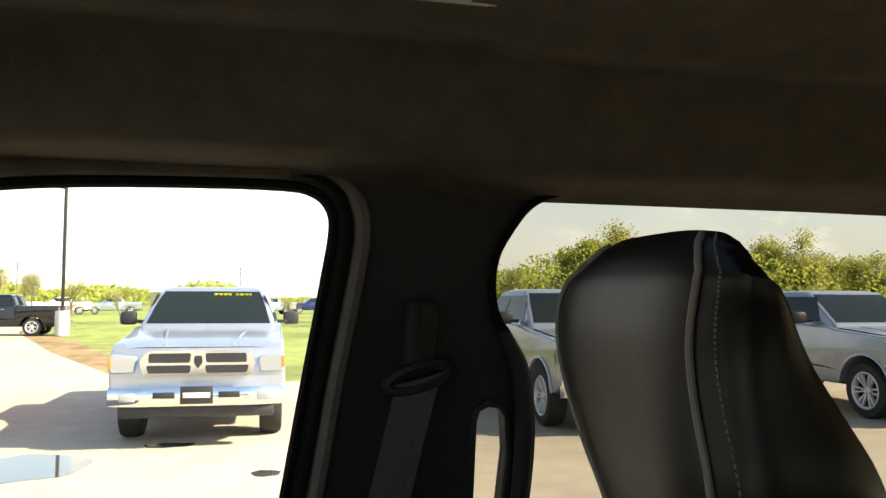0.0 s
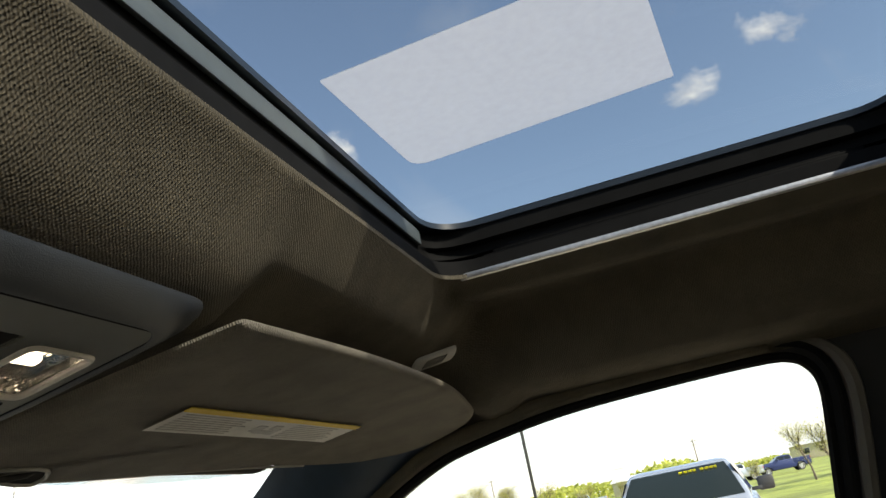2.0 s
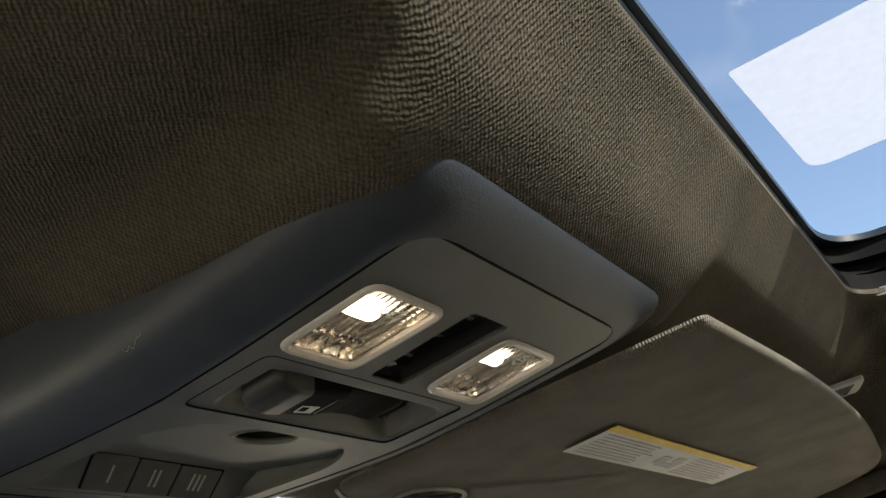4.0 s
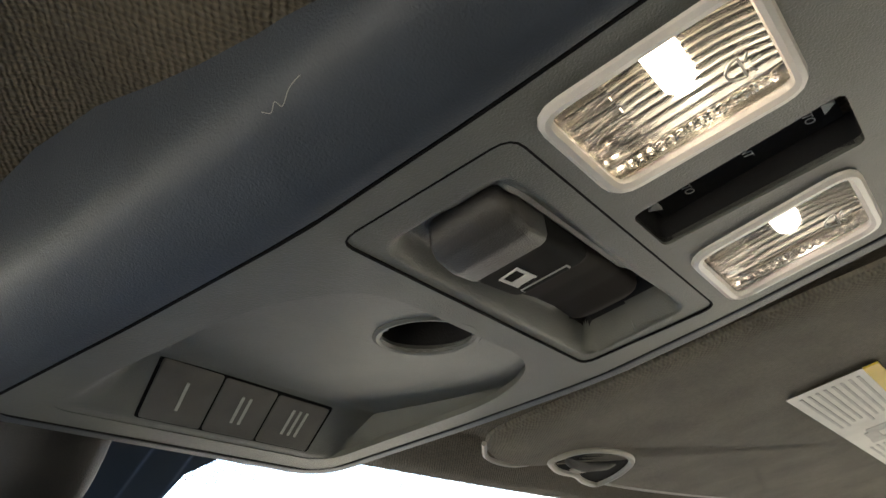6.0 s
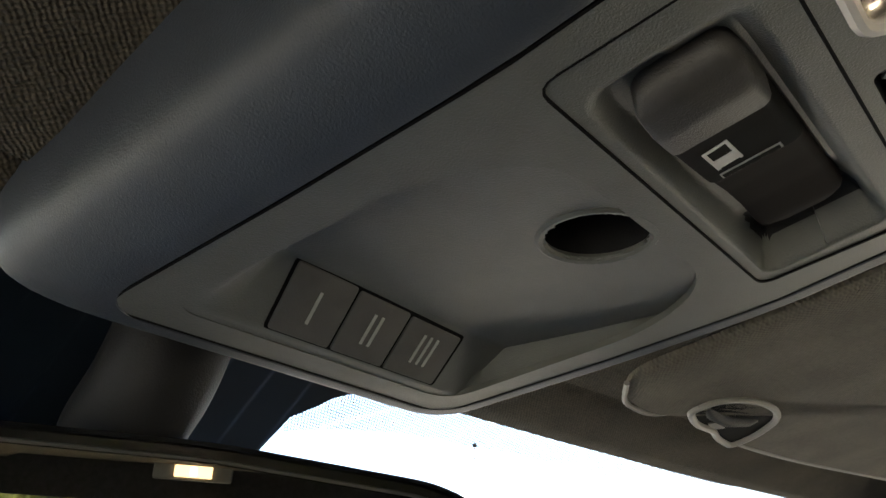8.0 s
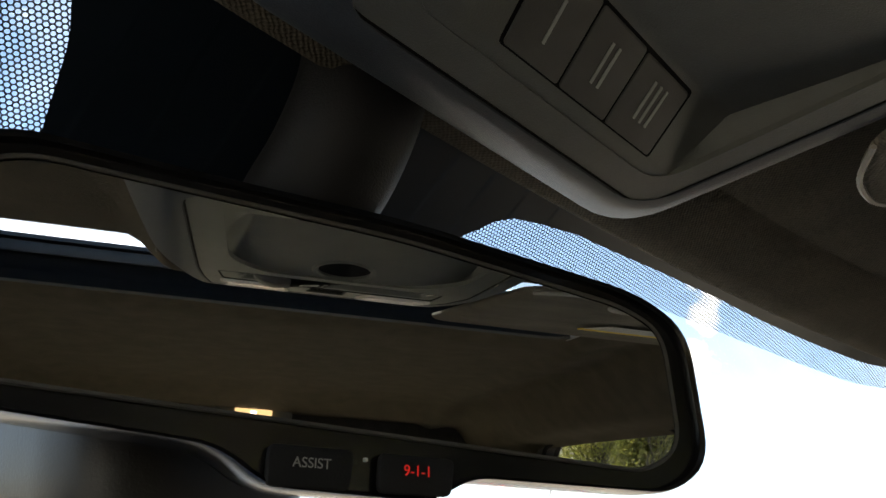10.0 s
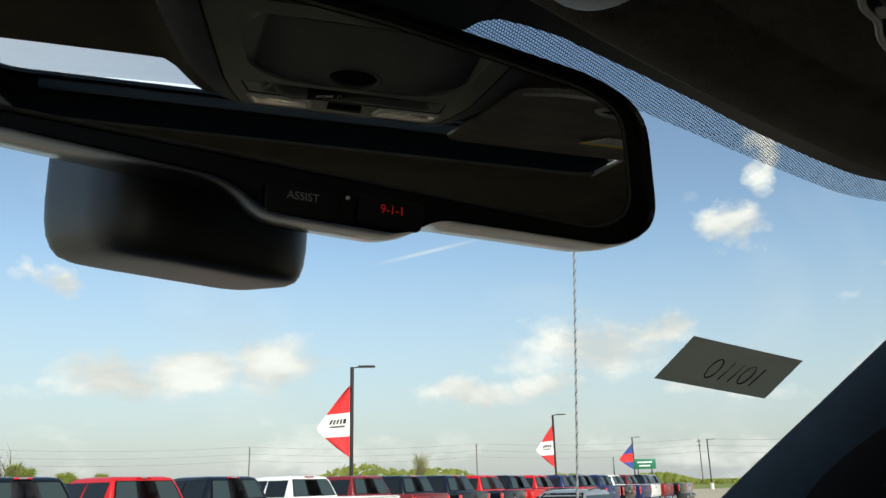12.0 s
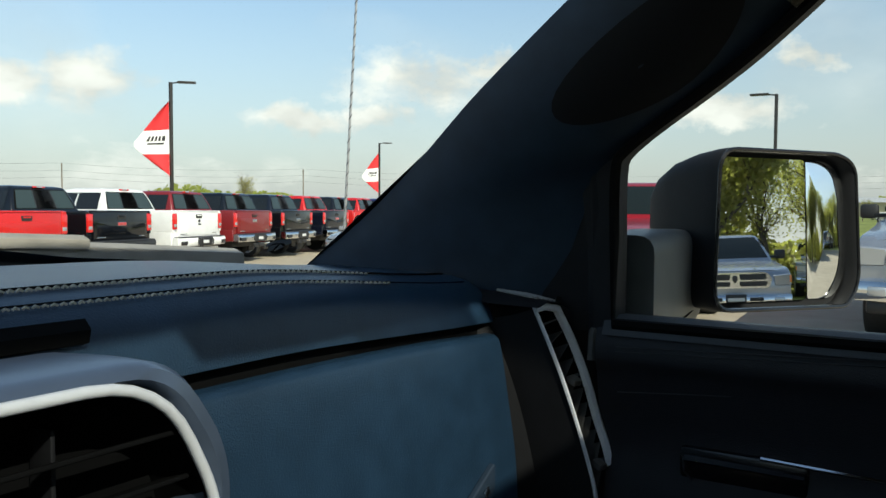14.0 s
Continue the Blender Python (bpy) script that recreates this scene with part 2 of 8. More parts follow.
def glass(name, tint, gloss=0.06, rough=0.0):
    """A pane: tinted see-through with a mirror-like gloss that grows at grazing angles."""
    m = bpy.data.materials.new(name)
    m.use_nodes = True
    n, l = m.node_tree.nodes, m.node_tree.links
    n.clear()
    o = n.new("ShaderNodeOutputMaterial")
    t = n.new("ShaderNodeBsdfTransparent"); t.inputs[0].default_value = (*tint, 1)
    g = n.new("ShaderNodeBsdfGlossy"); g.inputs["Roughness"].default_value = rough
    f0 = n.new("ShaderNodeLayerWeight"); f0.inputs["Blend"].default_value = 0.5
    f = n.new("ShaderNodeMath"); f.operation = "POWER"; f.inputs[1].default_value = 4.0
    l.new(f0.outputs["Facing"], f.inputs[0])
    k = n.new("ShaderNodeMath"); k.operation = "MULTIPLY"; k.inputs[1].default_value = gloss * 8
    mix = n.new("ShaderNodeMixShader")
    l.new(f.outputs[0], k.inputs[0]); l.new(k.outputs[0], mix.inputs[0])
    l.new(t.outputs[0], mix.inputs[1]); l.new(g.outputs[0], mix.inputs[2])
    l.new(mix.outputs[0], o.inputs[0])
    return m


def paint(name, color, metal=0.0, rough=0.32, spec=0.5):
    return material(name, color, rough, metal, coat=0.35 if spec > 0.4 else 0.1, spec=spec, grain=0.05, grain_scale=6, bump=0.0002, bump_scale=4)


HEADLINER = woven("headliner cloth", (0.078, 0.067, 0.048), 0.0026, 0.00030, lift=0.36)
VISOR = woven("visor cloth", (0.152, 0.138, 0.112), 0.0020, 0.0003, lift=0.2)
# pale plastic, lightened further: windshield backlight on the visor edge is in its colour
VISOR_BACKLIT = material("pale backlit visor edge", (0.27, 0.255, 0.225), 0.5, grain=0.08, grain_scale=120)
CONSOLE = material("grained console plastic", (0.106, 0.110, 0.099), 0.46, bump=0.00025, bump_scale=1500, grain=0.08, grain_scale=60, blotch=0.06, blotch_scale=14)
# the shade on the driver's flank is put into the whole shell's darker colour
CONSOLE_SHADED = material("shaded console shell", (0.036, 0.044, 0.056), 0.5, bump=0.0002, bump_scale=1500, grain=0.08, grain_scale=50, blotch=0.08, blotch_scale=10)
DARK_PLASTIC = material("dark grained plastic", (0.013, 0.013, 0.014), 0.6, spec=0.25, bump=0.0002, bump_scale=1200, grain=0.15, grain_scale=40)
BUTTON = material("button plastic", (0.075, 0.073, 0.067), 0.6, bump=0.0002, bump_scale=1800, grain=0.12, grain_scale=80)
GLOSS_BLACK = material("gloss black plastic", (0.008, 0.008, 0.009), 0.22, grain=0.1)
RUBBER = material("black rubber seal", (0.005, 0.005, 0.005), 0.8, spec=0.1, grain=0.2, grain_scale=60)
GREY_TRIM = material("grey pillar edge trim", (0.085, 0.078, 0.070), 0.6, grain=0.1, grain_scale=30)
PILLAR = material("pillar trim plastic", (0.024, 0.042, 0.066), 0.6, spec=0.4, bump=0.0002, bump_scale=1200, grain=0.15, grain_scale=30)
CAB_TRIM = material("black cab side plastic", (0.011, 0.012, 0.014), 0.6, spec=0.3, bump=0.0002, bump_scale=1200, grain=0.15, grain_scale=30)
LEATHER = material("black leather", (0.018, 0.018, 0.018), 0.38, bump=0.0006, bump_scale=420, grain=0.15, grain_scale=30, blotch=0.12, blotch_scale=6)
DASH_LEATHER = material("stitched dash cover", (0.019, 0.046, 0.082), 0.32, bump=0.0005, bump_scale=700, grain=0.12, grain_scale=40, blotch=0.1, blotch_scale=5)
THREAD = material("pale stitching thread", (0.62, 0.57, 0.46), 0.8, grain=0.2, grain_scale=400)
PIPING = material("tan seam piping", (0.12, 0.11, 0.09), 0.6, grain=0.1, grain_scale=100)
SILVER = material("satin silver trim", (0.55, 0.57, 0.60), 0.28, 1.0, grain=0.06, grain_scale=80)
CHROME = material("bright chrome", (0.75, 0.76, 0.78), 0.08, 1.0, grain=0.04, grain_scale=20)
RAIL = material("brushed aluminium rail", (0.50, 0.50, 0.51), 0.42, 0.8, grain=0.12, grain_scale=200, blotch=0.1, blotch_scale=12)
SATIN_TRIM = material("satin silver paint", (0.86, 0.87, 0.88), 0.30, 0.0, grain=0.05, grain_scale=80)
MIRROR = material("mirror silvering", (0.86, 0.88, 0.88), 0.01, 1.0)
PAPER = material("printed label paper", (0.62, 0.60, 0.55), 0.6, grain=0.05, grain_scale=60, blotch=0.06, blotch_scale=20)
LABEL_YELLOW = material("yellow label band", (0.72, 0.50, 0.05), 0.6, grain=0.06, grain_scale=80)
INK = material("grey label print", (0.45, 0.44, 0.41), 0.7, grain=0.1, grain_scale=100)
WHITE_INK = material("white symbol print", (0.62, 0.62, 0.6), 0.6, grain=0.08, grain_scale=200)
GREY_INK = material("faded grey symbol print", (0.34, 0.34, 0.32), 0.7, grain=0.1, grain_scale=200)
RED_INK = material("red lit lettering", (0.5, 0.02, 0.02), 0.5, emit=((1.0, 0.03, 0.02), 0.06))
CABIN_DARK = material("dark cabin carpet", (0.02, 0.02, 0.02), 0.95, bump=0.002, bump_scale=600, grain=0.3, grain_scale=80)
LAMP_BULB = material("glowing lamp bulb", (1, 0.85, 0.6), 0.4, emit=((1.0, 0.84, 0.62), 1.9))
LAMP_DIM = material("faintly glowing bulb", (0.9, 0.85, 0.75), 0.4, emit=((1.0, 0.90, 0.76), 1.2))
LAMP_REFLECTOR = material("lamp reflector", (0.66, 0.64, 0.60), 0.16, 0.95, grain=0.10, grain_scale=160)
CLEAR_LENS = glass("ribbed clear lens", (0.90, 0.88, 0.86), 0.16, 0.03)
LAMP_LENS = material("moulded clear lens", (0.95, 0.94, 0.93), 0.02)
LAMP_LENS.node_tree.nodes["Principled BSDF"].inputs["Transmission Weight"].default_value = 1.0
LAMP_LENS.node_tree.nodes["Principled BSDF"].inputs["IOR"].default_value = 1.35
DOOR_LEATHER = material("black door leather", (0.015, 0.016, 0.020), 0.45, bump=0.0005, bump_scale=700, grain=0.12, grain_scale=40, spec=0.3)
WARM_DIFFUSER = material("warm lit diffuser", (0.7, 0.55, 0.35), 0.4, emit=((1.0, 0.62, 0.28), 0.30))
WINDSHIELD_GLASS = glass("windshield glass", (0.93, 0.96, 0.955), 0.012)
SIDE_GLASS = glass("side window glass", (0.90, 0.93, 0.92), 0.02)
PRIVACY_GLASS = glass("tinted rear window glass", (0.37, 0.365, 0.335), 0.03)
DRIVER_GLASS = glass("driver side glass", (0.86, 0.88, 0.87), 0.02)
REAR_GLASS = glass("lightly tinted back glass", (0.80, 0.80, 0.74), 0.02)
SUNROOF_GLASS = glass("tinted sunroof glass", (0.40, 0.42, 0.44), 0.015)
STICKER_FILM = material("see-through white film", (0.75, 0.75, 0.75), 0.7, grain=0.10, grain_scale=120, blotch=0.08, blotch_scale=12, bump=0.0006, bump_scale=160)
nt = STICKER_FILM.node_tree
film_mix, film_clear, film_thru = nt.nodes.new("ShaderNodeMixShader"), nt.nodes.new("ShaderNodeBsdfTransparent"), nt.nodes.new("ShaderNodeBsdfTranslucent")
film_add = nt.nodes.new("ShaderNodeMixShader")
film_clear.inputs[0].default_value, film_thru.inputs[0].default_value = (0.95, 0.95, 0.97, 1), (0.9, 0.9, 0.92, 1)
film_mix.inputs[0].default_value, film_add.inputs[0].default_value = 0.45, 0.6
nt.links.new(nt.nodes["Principled BSDF"].outputs[0], film_add.inputs[1])
nt.links.new(film_thru.outputs[0], film_add.inputs[2])
nt.links.new(film_clear.outputs[0], film_mix.inputs[1])
nt.links.new(film_add.outputs[0], film_mix.inputs[2])
nt.links.new(film_mix.outputs[0], nt.nodes["Material Output"].inputs[0])


def dotted(name, pitch, hole):
    """Black ceramic print with rows of small clear holes."""
    m = material(name, (0.006, 0.008, 0.012), 0.4)
    n, l = m.node_tree.nodes, m.node_tree.links
    tc = n.new("ShaderNodeTexCoord")
    sep = n.new("ShaderNodeSeparateXYZ")
    l.new(tc.outputs["UV"], sep.inputs[0])

    def math_node(op, a, b=None):
        k = n.new("ShaderNodeMath"); k.operation = op
        for i, v in enumerate((a, b)):
            if v is None:
                continue
            if isinstance(v, (int, float)):
                k.inputs[i].default_value = v
            else:
                l.new(v, k.inputs[i])
        return k.outputs[0]

    def cell(off):
        d = []
        for axis, p in (("X", pitch), ("Y", pitch * 1.732)):
            u = math_node("ADD", math_node("DIVIDE", sep.outputs[axis], p), off)
            f = math_node("SUBTRACT", math_node("FRACT", u), 0.5)
            f = math_node("MULTIPLY", f, p)
            d.append(math_node("MULTIPLY", f, f))
        return math_node("SQRT", math_node("ADD", d[0], d[1]))
    near = math_node("MINIMUM", cell(0.0), cell(0.5))
    open_ = math_node("LESS_THAN", near, hole)
    clear = n.new("ShaderNodeBsdfTransparent")
    mix = n.new("ShaderNodeMixShader")
    l.new(open_, mix.inputs[0])
    l.new(n["Principled BSDF"].outputs[0], mix.inputs[1])
    l.new(clear.outputs[0], mix.inputs[2])
    l.new(mix.outputs[0], n["Material Output"].inputs[0])
    return m


FRIT = material("black ceramic border", (0.011, 0.018, 0.027), 0.35, grain=0.1)
FRIT_DOTS = dotted("dotted ceramic border", 0.0022, 0.00085)


# ---- mesh tools ----
def finish(bm, smooth=40):
    """Mesh data with faces pointing out and soft shading between flat-enough faces."""
    me = bpy.data.meshes.new("mesh")
    for f in bm.faces:
        f.smooth = True
    for e in bm.edges:
        if len(e.link_faces) == 2 and e.calc_face_angle(0) > radians(smooth):
            e.smooth = False
    bm.to_mesh(me)
    bm.free()
    return me


def part(name, bm, mat, parent=None, label="", smooth=40):
    me = finish(bm, smooth) if isinstance(bm, bmesh.types.BMesh) else bm
    if not me.materials:
        me.materials.append(mat)
    ob = new(name, me)
    ob.parent = parent
    return tagged(ob, label)


def thing(name, label, category, group="", kind="", at=(0, 0, 0), turn=0.0):
    ob = new(name)
    ob.matrix_basis = pose(*at, 0, 0, turn)
    ob.empty_display_size = 0.05
    return tagged(ob, label, category, group, kind)


def box(c, s, bevel=0.0, rot=None, seg=2, bm=None):
    out = bm or bmesh.new()
    g = bmesh.ops.create_cube(out, size=1.0)
    vs = g["verts"]
    for v in vs:
        v.co = Vector((v.co.x * s[0], v.co.y * s[1], v.co.z * s[2]))
    if bevel:
        es = {e for v in vs for e in v.link_edges}
        r = bmesh.ops.bevel(out, geom=list(es), offset=bevel, segments=seg, profile=0.5, affect="EDGES", clamp_overlap=True)
        vs = list({v for f in r["faces"] for v in f.verts} | {v for v in vs if v.is_valid})
    m = Matrix.Translation(c)
    if rot is not None:
        m = m @ Euler([radians(a) for a in rot]).to_matrix().to_4x4()
    for v in vs:
        v.co = m @ v.co
    return out


def skin(rings, closed=True, caps=True, bm=None):
    """A surface over rings of as many points each."""
    out = bm or bmesh.new()
    rows = [[out.verts.new(p) for p in ring] for ring in rings]
    k = len(rows[0])
    for a, b in zip(rows, rows[1:]):
        for i in range(k if closed else k - 1):
            j = (i + 1) % k
            out.faces.new((a[i], a[j], b[j], b[i]))
    if caps and closed:
        out.faces.new(rows[0][::-1])
        out.faces.new(rows[-1])
    bmesh.ops.recalc_face_normals(out, faces=out.faces)
    return out


def tube(path, radius, sides=8, caps=True, bm=None, flat=1.0):
    pts = [Vector(p) for p in path]
    rings = []
    ref = None
    for i, p in enumerate(pts):
        d = (pts[min(i + 1, len(pts) - 1)] - pts[max(i - 1, 0)]).normalized()
        if ref is None:
            ref = d.orthogonal().normalized()
        ref = (ref - d * ref.dot(d)).normalized()
        o = d.cross(ref)
        r = radius[i] if isinstance(radius, (list, tuple)) else radius
        rings.append([p + r * (math.cos(math.tau * k / sides) * ref + flat * math.sin(math.tau * k / sides) * o) for k in range(sides)])
    return skin(rings, True, caps, bm)


def bezier(points, n=8):
    """A smooth run through points (Catmull-Rom)."""
    P = [Vector(p) for p in points]
    P = [2 * P[0] - P[1], *P, 2 * P[-1] - P[-2]]
    out = []
    for i in range(1, len(P) - 2):
        for k in range(n):
            t = k / n
            a, b, c, d = P[i - 1], P[i], P[i + 1], P[i + 2]
            out.append(0.5 * (2 * b + (c - a) * t + (2 * a - 5 * b + 4 * c - d) * t * t + (3 * b - a - 3 * c + d) * t ** 3))
    out.append(P[-2])
    return out


def round_poly(corners, radius, n=5):
    """A flat outline with its corners rounded; corners as (x, y)."""
    P = [Vector(p) for p in corners]
    out = []
    k = len(P)
    for i, p in enumerate(P):
        r = radius[i] if isinstance(radius, (list, tuple)) else radius
        a, b = (P[i - 1] - p), (P[(i + 1) % k] - p)
        ra = min(r, a.length * 0.49, b.length * 0.49)
        s, e = p + a.normalized() * ra, p + b.normalized() * ra
        for q in range(n + 1):
            t = q / n
            out.append((1 - t) ** 2 * s + 2 * t * (1 - t) * p + t * t * e)
    return [(v.x, v.y) for v in out]


def slab(outline, put, z0, z1, lip=0.0, bm=None):
    """A plate over a flat outline between two depths, its z1 rim rounded by lip; put(u, v, w) places it."""
    c = Vector((sum(p[0] for p in outline) / len(outline), sum(p[1] for p in outline) / len(outline)))
    s = 1 if z1 > z0 else -1

    def shrink(d):
        out = []
        k = len(outline)
        for i in range(k):
            a, b, e = (Vector(outline[j % k]) for j in (i - 1, i, i + 1))
            t = (e - a)
            if t.length < 1e-9:
                t = b - c
            nrm = Vector((t.y, -t.x)).normalized()
            if nrm.dot(b - c) < 0 and (b - c).length > 1e-6 and signed > 0:
                pass
            out.append(b - nrm * d * (1 if signed > 0 else -1))
        return out
    signed = sum(outline[i - 1][0] * outline[i][1] - outline[i][0] * outline[i - 1][1] for i in range(len(outline)))
    rings = [[put(u, v, z0) for u, v in outline]]
    if lip:
        for a in (0, 30, 60, 90):
            d, w = lip * (1 - math.cos(radians(a))), z1 - s * lip * (1 - math.sin(radians(a)))
            rings.append([put(p[0], p[1], w) for p in shrink(d)])
    else:
        rings.append([put(u, v, z1) for u, v in outline])
    return skin(rings, True, True, bm)


def sheet(f, us, vs, bm=None):
    """An open surface f(u, v) over two runs of numbers."""
    out = bm or bmesh.new()
    rows = [[out.verts.new(f(u, v)) for v in vs] for u in us]
    for a, b in zip(rows, rows[1:]):
        for i in range(len(vs) - 1):
            out.faces.new((a[i], a[i + 1], b[i + 1], b[i]))
    return out


def pierced(outer, holes, put, thick):
    """A plate with openings through it; outlines as (u, v), put(u, v, w) places it."""
    bm = bmesh.new()
    for loop in (outer, *holes):
        vs = [bm.verts.new((u, v, 0)) for u, v in loop]
        for i in range(len(vs)):
            bm.edges.new((vs[i - 1], vs[i]))
    bmesh.ops.triangle_fill(bm, use_beauty=True, use_dissolve=False, edges=bm.edges[:])
    g = bmesh.ops.extrude_face_region(bm, geom=bm.faces[:])
    top = {v for v in g["geom"] if isinstance(v, bmesh.types.BMVert)}
    for v in bm.verts:
        v.co = put(v.co.x, v.co.y, thick if v in top else 0.0)
    bmesh.ops.recalc_face_normals(bm, faces=bm.faces)
    return bm


def lathe(profile, n=24, bm=None, caps=True):
    """Turned round the x axis; profile of (x, r)."""
    return skin([[(x, r * math.cos(math.tau * k / n), r * math.sin(math.tau * k / n)) for k in range(n)] for x, r in profile], True, caps, bm)


def smoothstep(a, b, x):
    t = max(0.0, min(1.0, (x - a) / (b - a)))
    return t * t * (3 - 2 * t)


def interp(x, xs, ys):
    return float(np.interp(x, xs, ys))


def span(a, b, n):
    return [a + (b - a) * i / n for i in range(n + 1)]


# ---- the cabin shell ----
SIDE_X, SIDE_Z, SIDE_LEAN = 0.80, 1.40, 0.20


def side_point(y, z, out=0.0, s=1):
    """A point on the leaning side wall of the cabin, s = 1 for the passenger's side."""
    lean = SIDE_LEAN if z > 1.40 else 0.04
    return Vector((s * (SIDE_X - lean * (z - SIDE_Z) + out), y, z))


def front_glass(x, z, out=0.0):
    """A point on the curved, raked windshield."""
    swell = 0.09 * smoothstep(1.60, 1.85, z) * (1 - smoothstep(0.50, 0.78, abs(x)))
    return Vector((x, 0.818 + (1.735 - z) / 0.68 - 0.256 * x * x + out + swell, z))


HOLE = (0.437, -0.212, 0.226)


def headliner_z(x, y):
    ax = abs(x)
    mid = interp(y, [-1.4, -1.16, -1.13, -1.08, -1.04, -0.7, -0.26, -0.212, 0.226, 0.262, 0.30, 0.52, 0.60, 0.70], [1.896, 1.901, 1.908, 1.940, 1.948, 1.952, 1.953, 1.963, 1.963, 1.922, 1.908, 1.902, 1.880, 1.870])
    bulge = 0.026 * (1 - smoothstep(0.116, 0.158, ax)) * smoothstep(0.225, 0.30, y) * (1 - smoothstep(0.42, 0.56, y))
    edge = interp(y, [-1.4, 0.10, 0.22, 0.40, 0.55, 0.70], [1.862, 1.862, 1.862, 1.850, 1.835, 1.83])
    knee = interp(y, [-0.3, 0.22, 0.32, 0.7], [0.514, 0.514, 0.545, 0.545])
    t = smoothstep(knee, knee + 0.068, ax)
    top = mid - bulge + 0.04 * max(0.0, ax - 0.44) * (1 - smoothstep(0.24, 0.34, y)) - 0.10 * max(0.0, ax - 0.44) * smoothstep(0.24, 0.34, y)
    low = edge + 0.25 * (0.715 - ax) if ax < 0.715 else edge
    front = top * (1 - t) + min(low, top) * t
    # beside the sunroof the lining drops at once, runs out flat, then rolls down to the window
    beside = mid - bulge + interp(ax, [0.437, 0.450, 0.462, 0.475, 0.50, 0.53, 0.55, 0.57, 0.59, 0.61, 0.63, 0.65, 0.69, 0.715], [0.0, -0.004, -0.011, -0.012, -0.006, -0.001, -0.005, -0.027, -0.054, -0.076, -0.088, -0.091, -0.095, -0.106])
    k = smoothstep(0.20, 0.30, y)
    return beside * (1 - k) + front * k


def headliner():
    n, hx, y0, y1 = 30, *HOLE
    hole = round_poly([(hx, y0), (hx, y1), (-hx, y1), (-hx, y0)], 0.045, 8)
    fine = []
    for i in range(len(hole)):
        a, b = Vector(hole[i - 1]), Vector(hole[i])
        k = max(1, int((b - a).length / 0.009))
        fine += [tuple(a.lerp(b, q / k)) for q in range(k)]
    rings = []
    out_x, out_y0, out_y1 = 0.715, -1.30, 0.618
    levels = [0.0, 0.0, 0.008, 0.02, 0.04, 0.055, 0.07, 0.085, 0.10, 0.115, 0.13, 0.145, 0.16, 0.18, 0.2, 0.22, 0.24, 0.26, 0.28, 0.29, 0.31, 0.33, 0.35, 0.37, 0.40, 0.43, 0.46, 0.5, 0.55, 0.6, 0.66, 0.72, 0.8, 0.88, 0.95, 1.0]
    for q, t in enumerate(levels):
        ring = []
        for x, y in fine:
            # scale each side of the hole to the matching side of the roof
            fx, fy = x / hx, (y - (y0 + y1) / 2) / ((y1 - y0) / 2)
            big = max(abs(fx), abs(fy))
            ox = out_x * fx / big
            oy = (out_y1 if fy > 0 else -out_y0) * (fy / big) if abs(fy) > 1e-9 else 0.0
            px, py = x + (ox - x) * t, y + (oy - y) * t
            z = headliner_z(px, py)
            if py > 0.40:
                py = py - 0.256 * px * px * (py - 0.40) / 0.218
            if q == 0:
                z += 0.004
            ring.append((px, py, z))
        rings.append(ring)
    bm = skin(rings, True, False)
    return bm


roof_lining = part("ceiling", headliner(), HEADLINER, None, "dark brown woven cloth headliner with a sunroof opening")
tagged(roof_lining, category="ceiling", kind="structure")

# outer roof skin over the lining
ROOF_PAINT = paint("own silver paint", (0.48, 0.49, 0.50), 0.2)
roof_hole = round_poly([(0.52, -0.30), (0.52, 0.33), (-0.52, 0.33), (-0.52, -0.30)], 0.06)
roof_rim = round_poly([(0.76, -1.33), (0.76, 0.46), (0.60, 0.535), (0.44, 0.590), (0.20, 0.640), (-0.20, 0.640), (-0.44, 0.590), (-0.60, 0.535), (-0.76, 0.46), (-0.76, -1.33)], 0.05)


roof_out = []
for i in range(len(roof_rim)):
    a, b = Vector(roof_rim[i - 1]), Vector(roof_rim[i])
    k = max(1, int((b - a).length / 0.06))
    roof_out += [tuple(a.lerp(b, q / k)) for q in range(k)]


def roof_put(u, v, w):
    return (u, v, 2.068 - 0.12 * u * u - 0.25 * max(0, abs(u) - 0.6) - 0.06 * (v + 0.2) ** 2 - 0.07 * smoothstep(0.34, 0.62, v) + w)


tagged(part("roof", pierced(roof_out, [roof_hole], roof_put, 0.012), ROOF_PAINT, None, "painted steel cab roof with a sunroof opening"), category="roof", kind="structure")


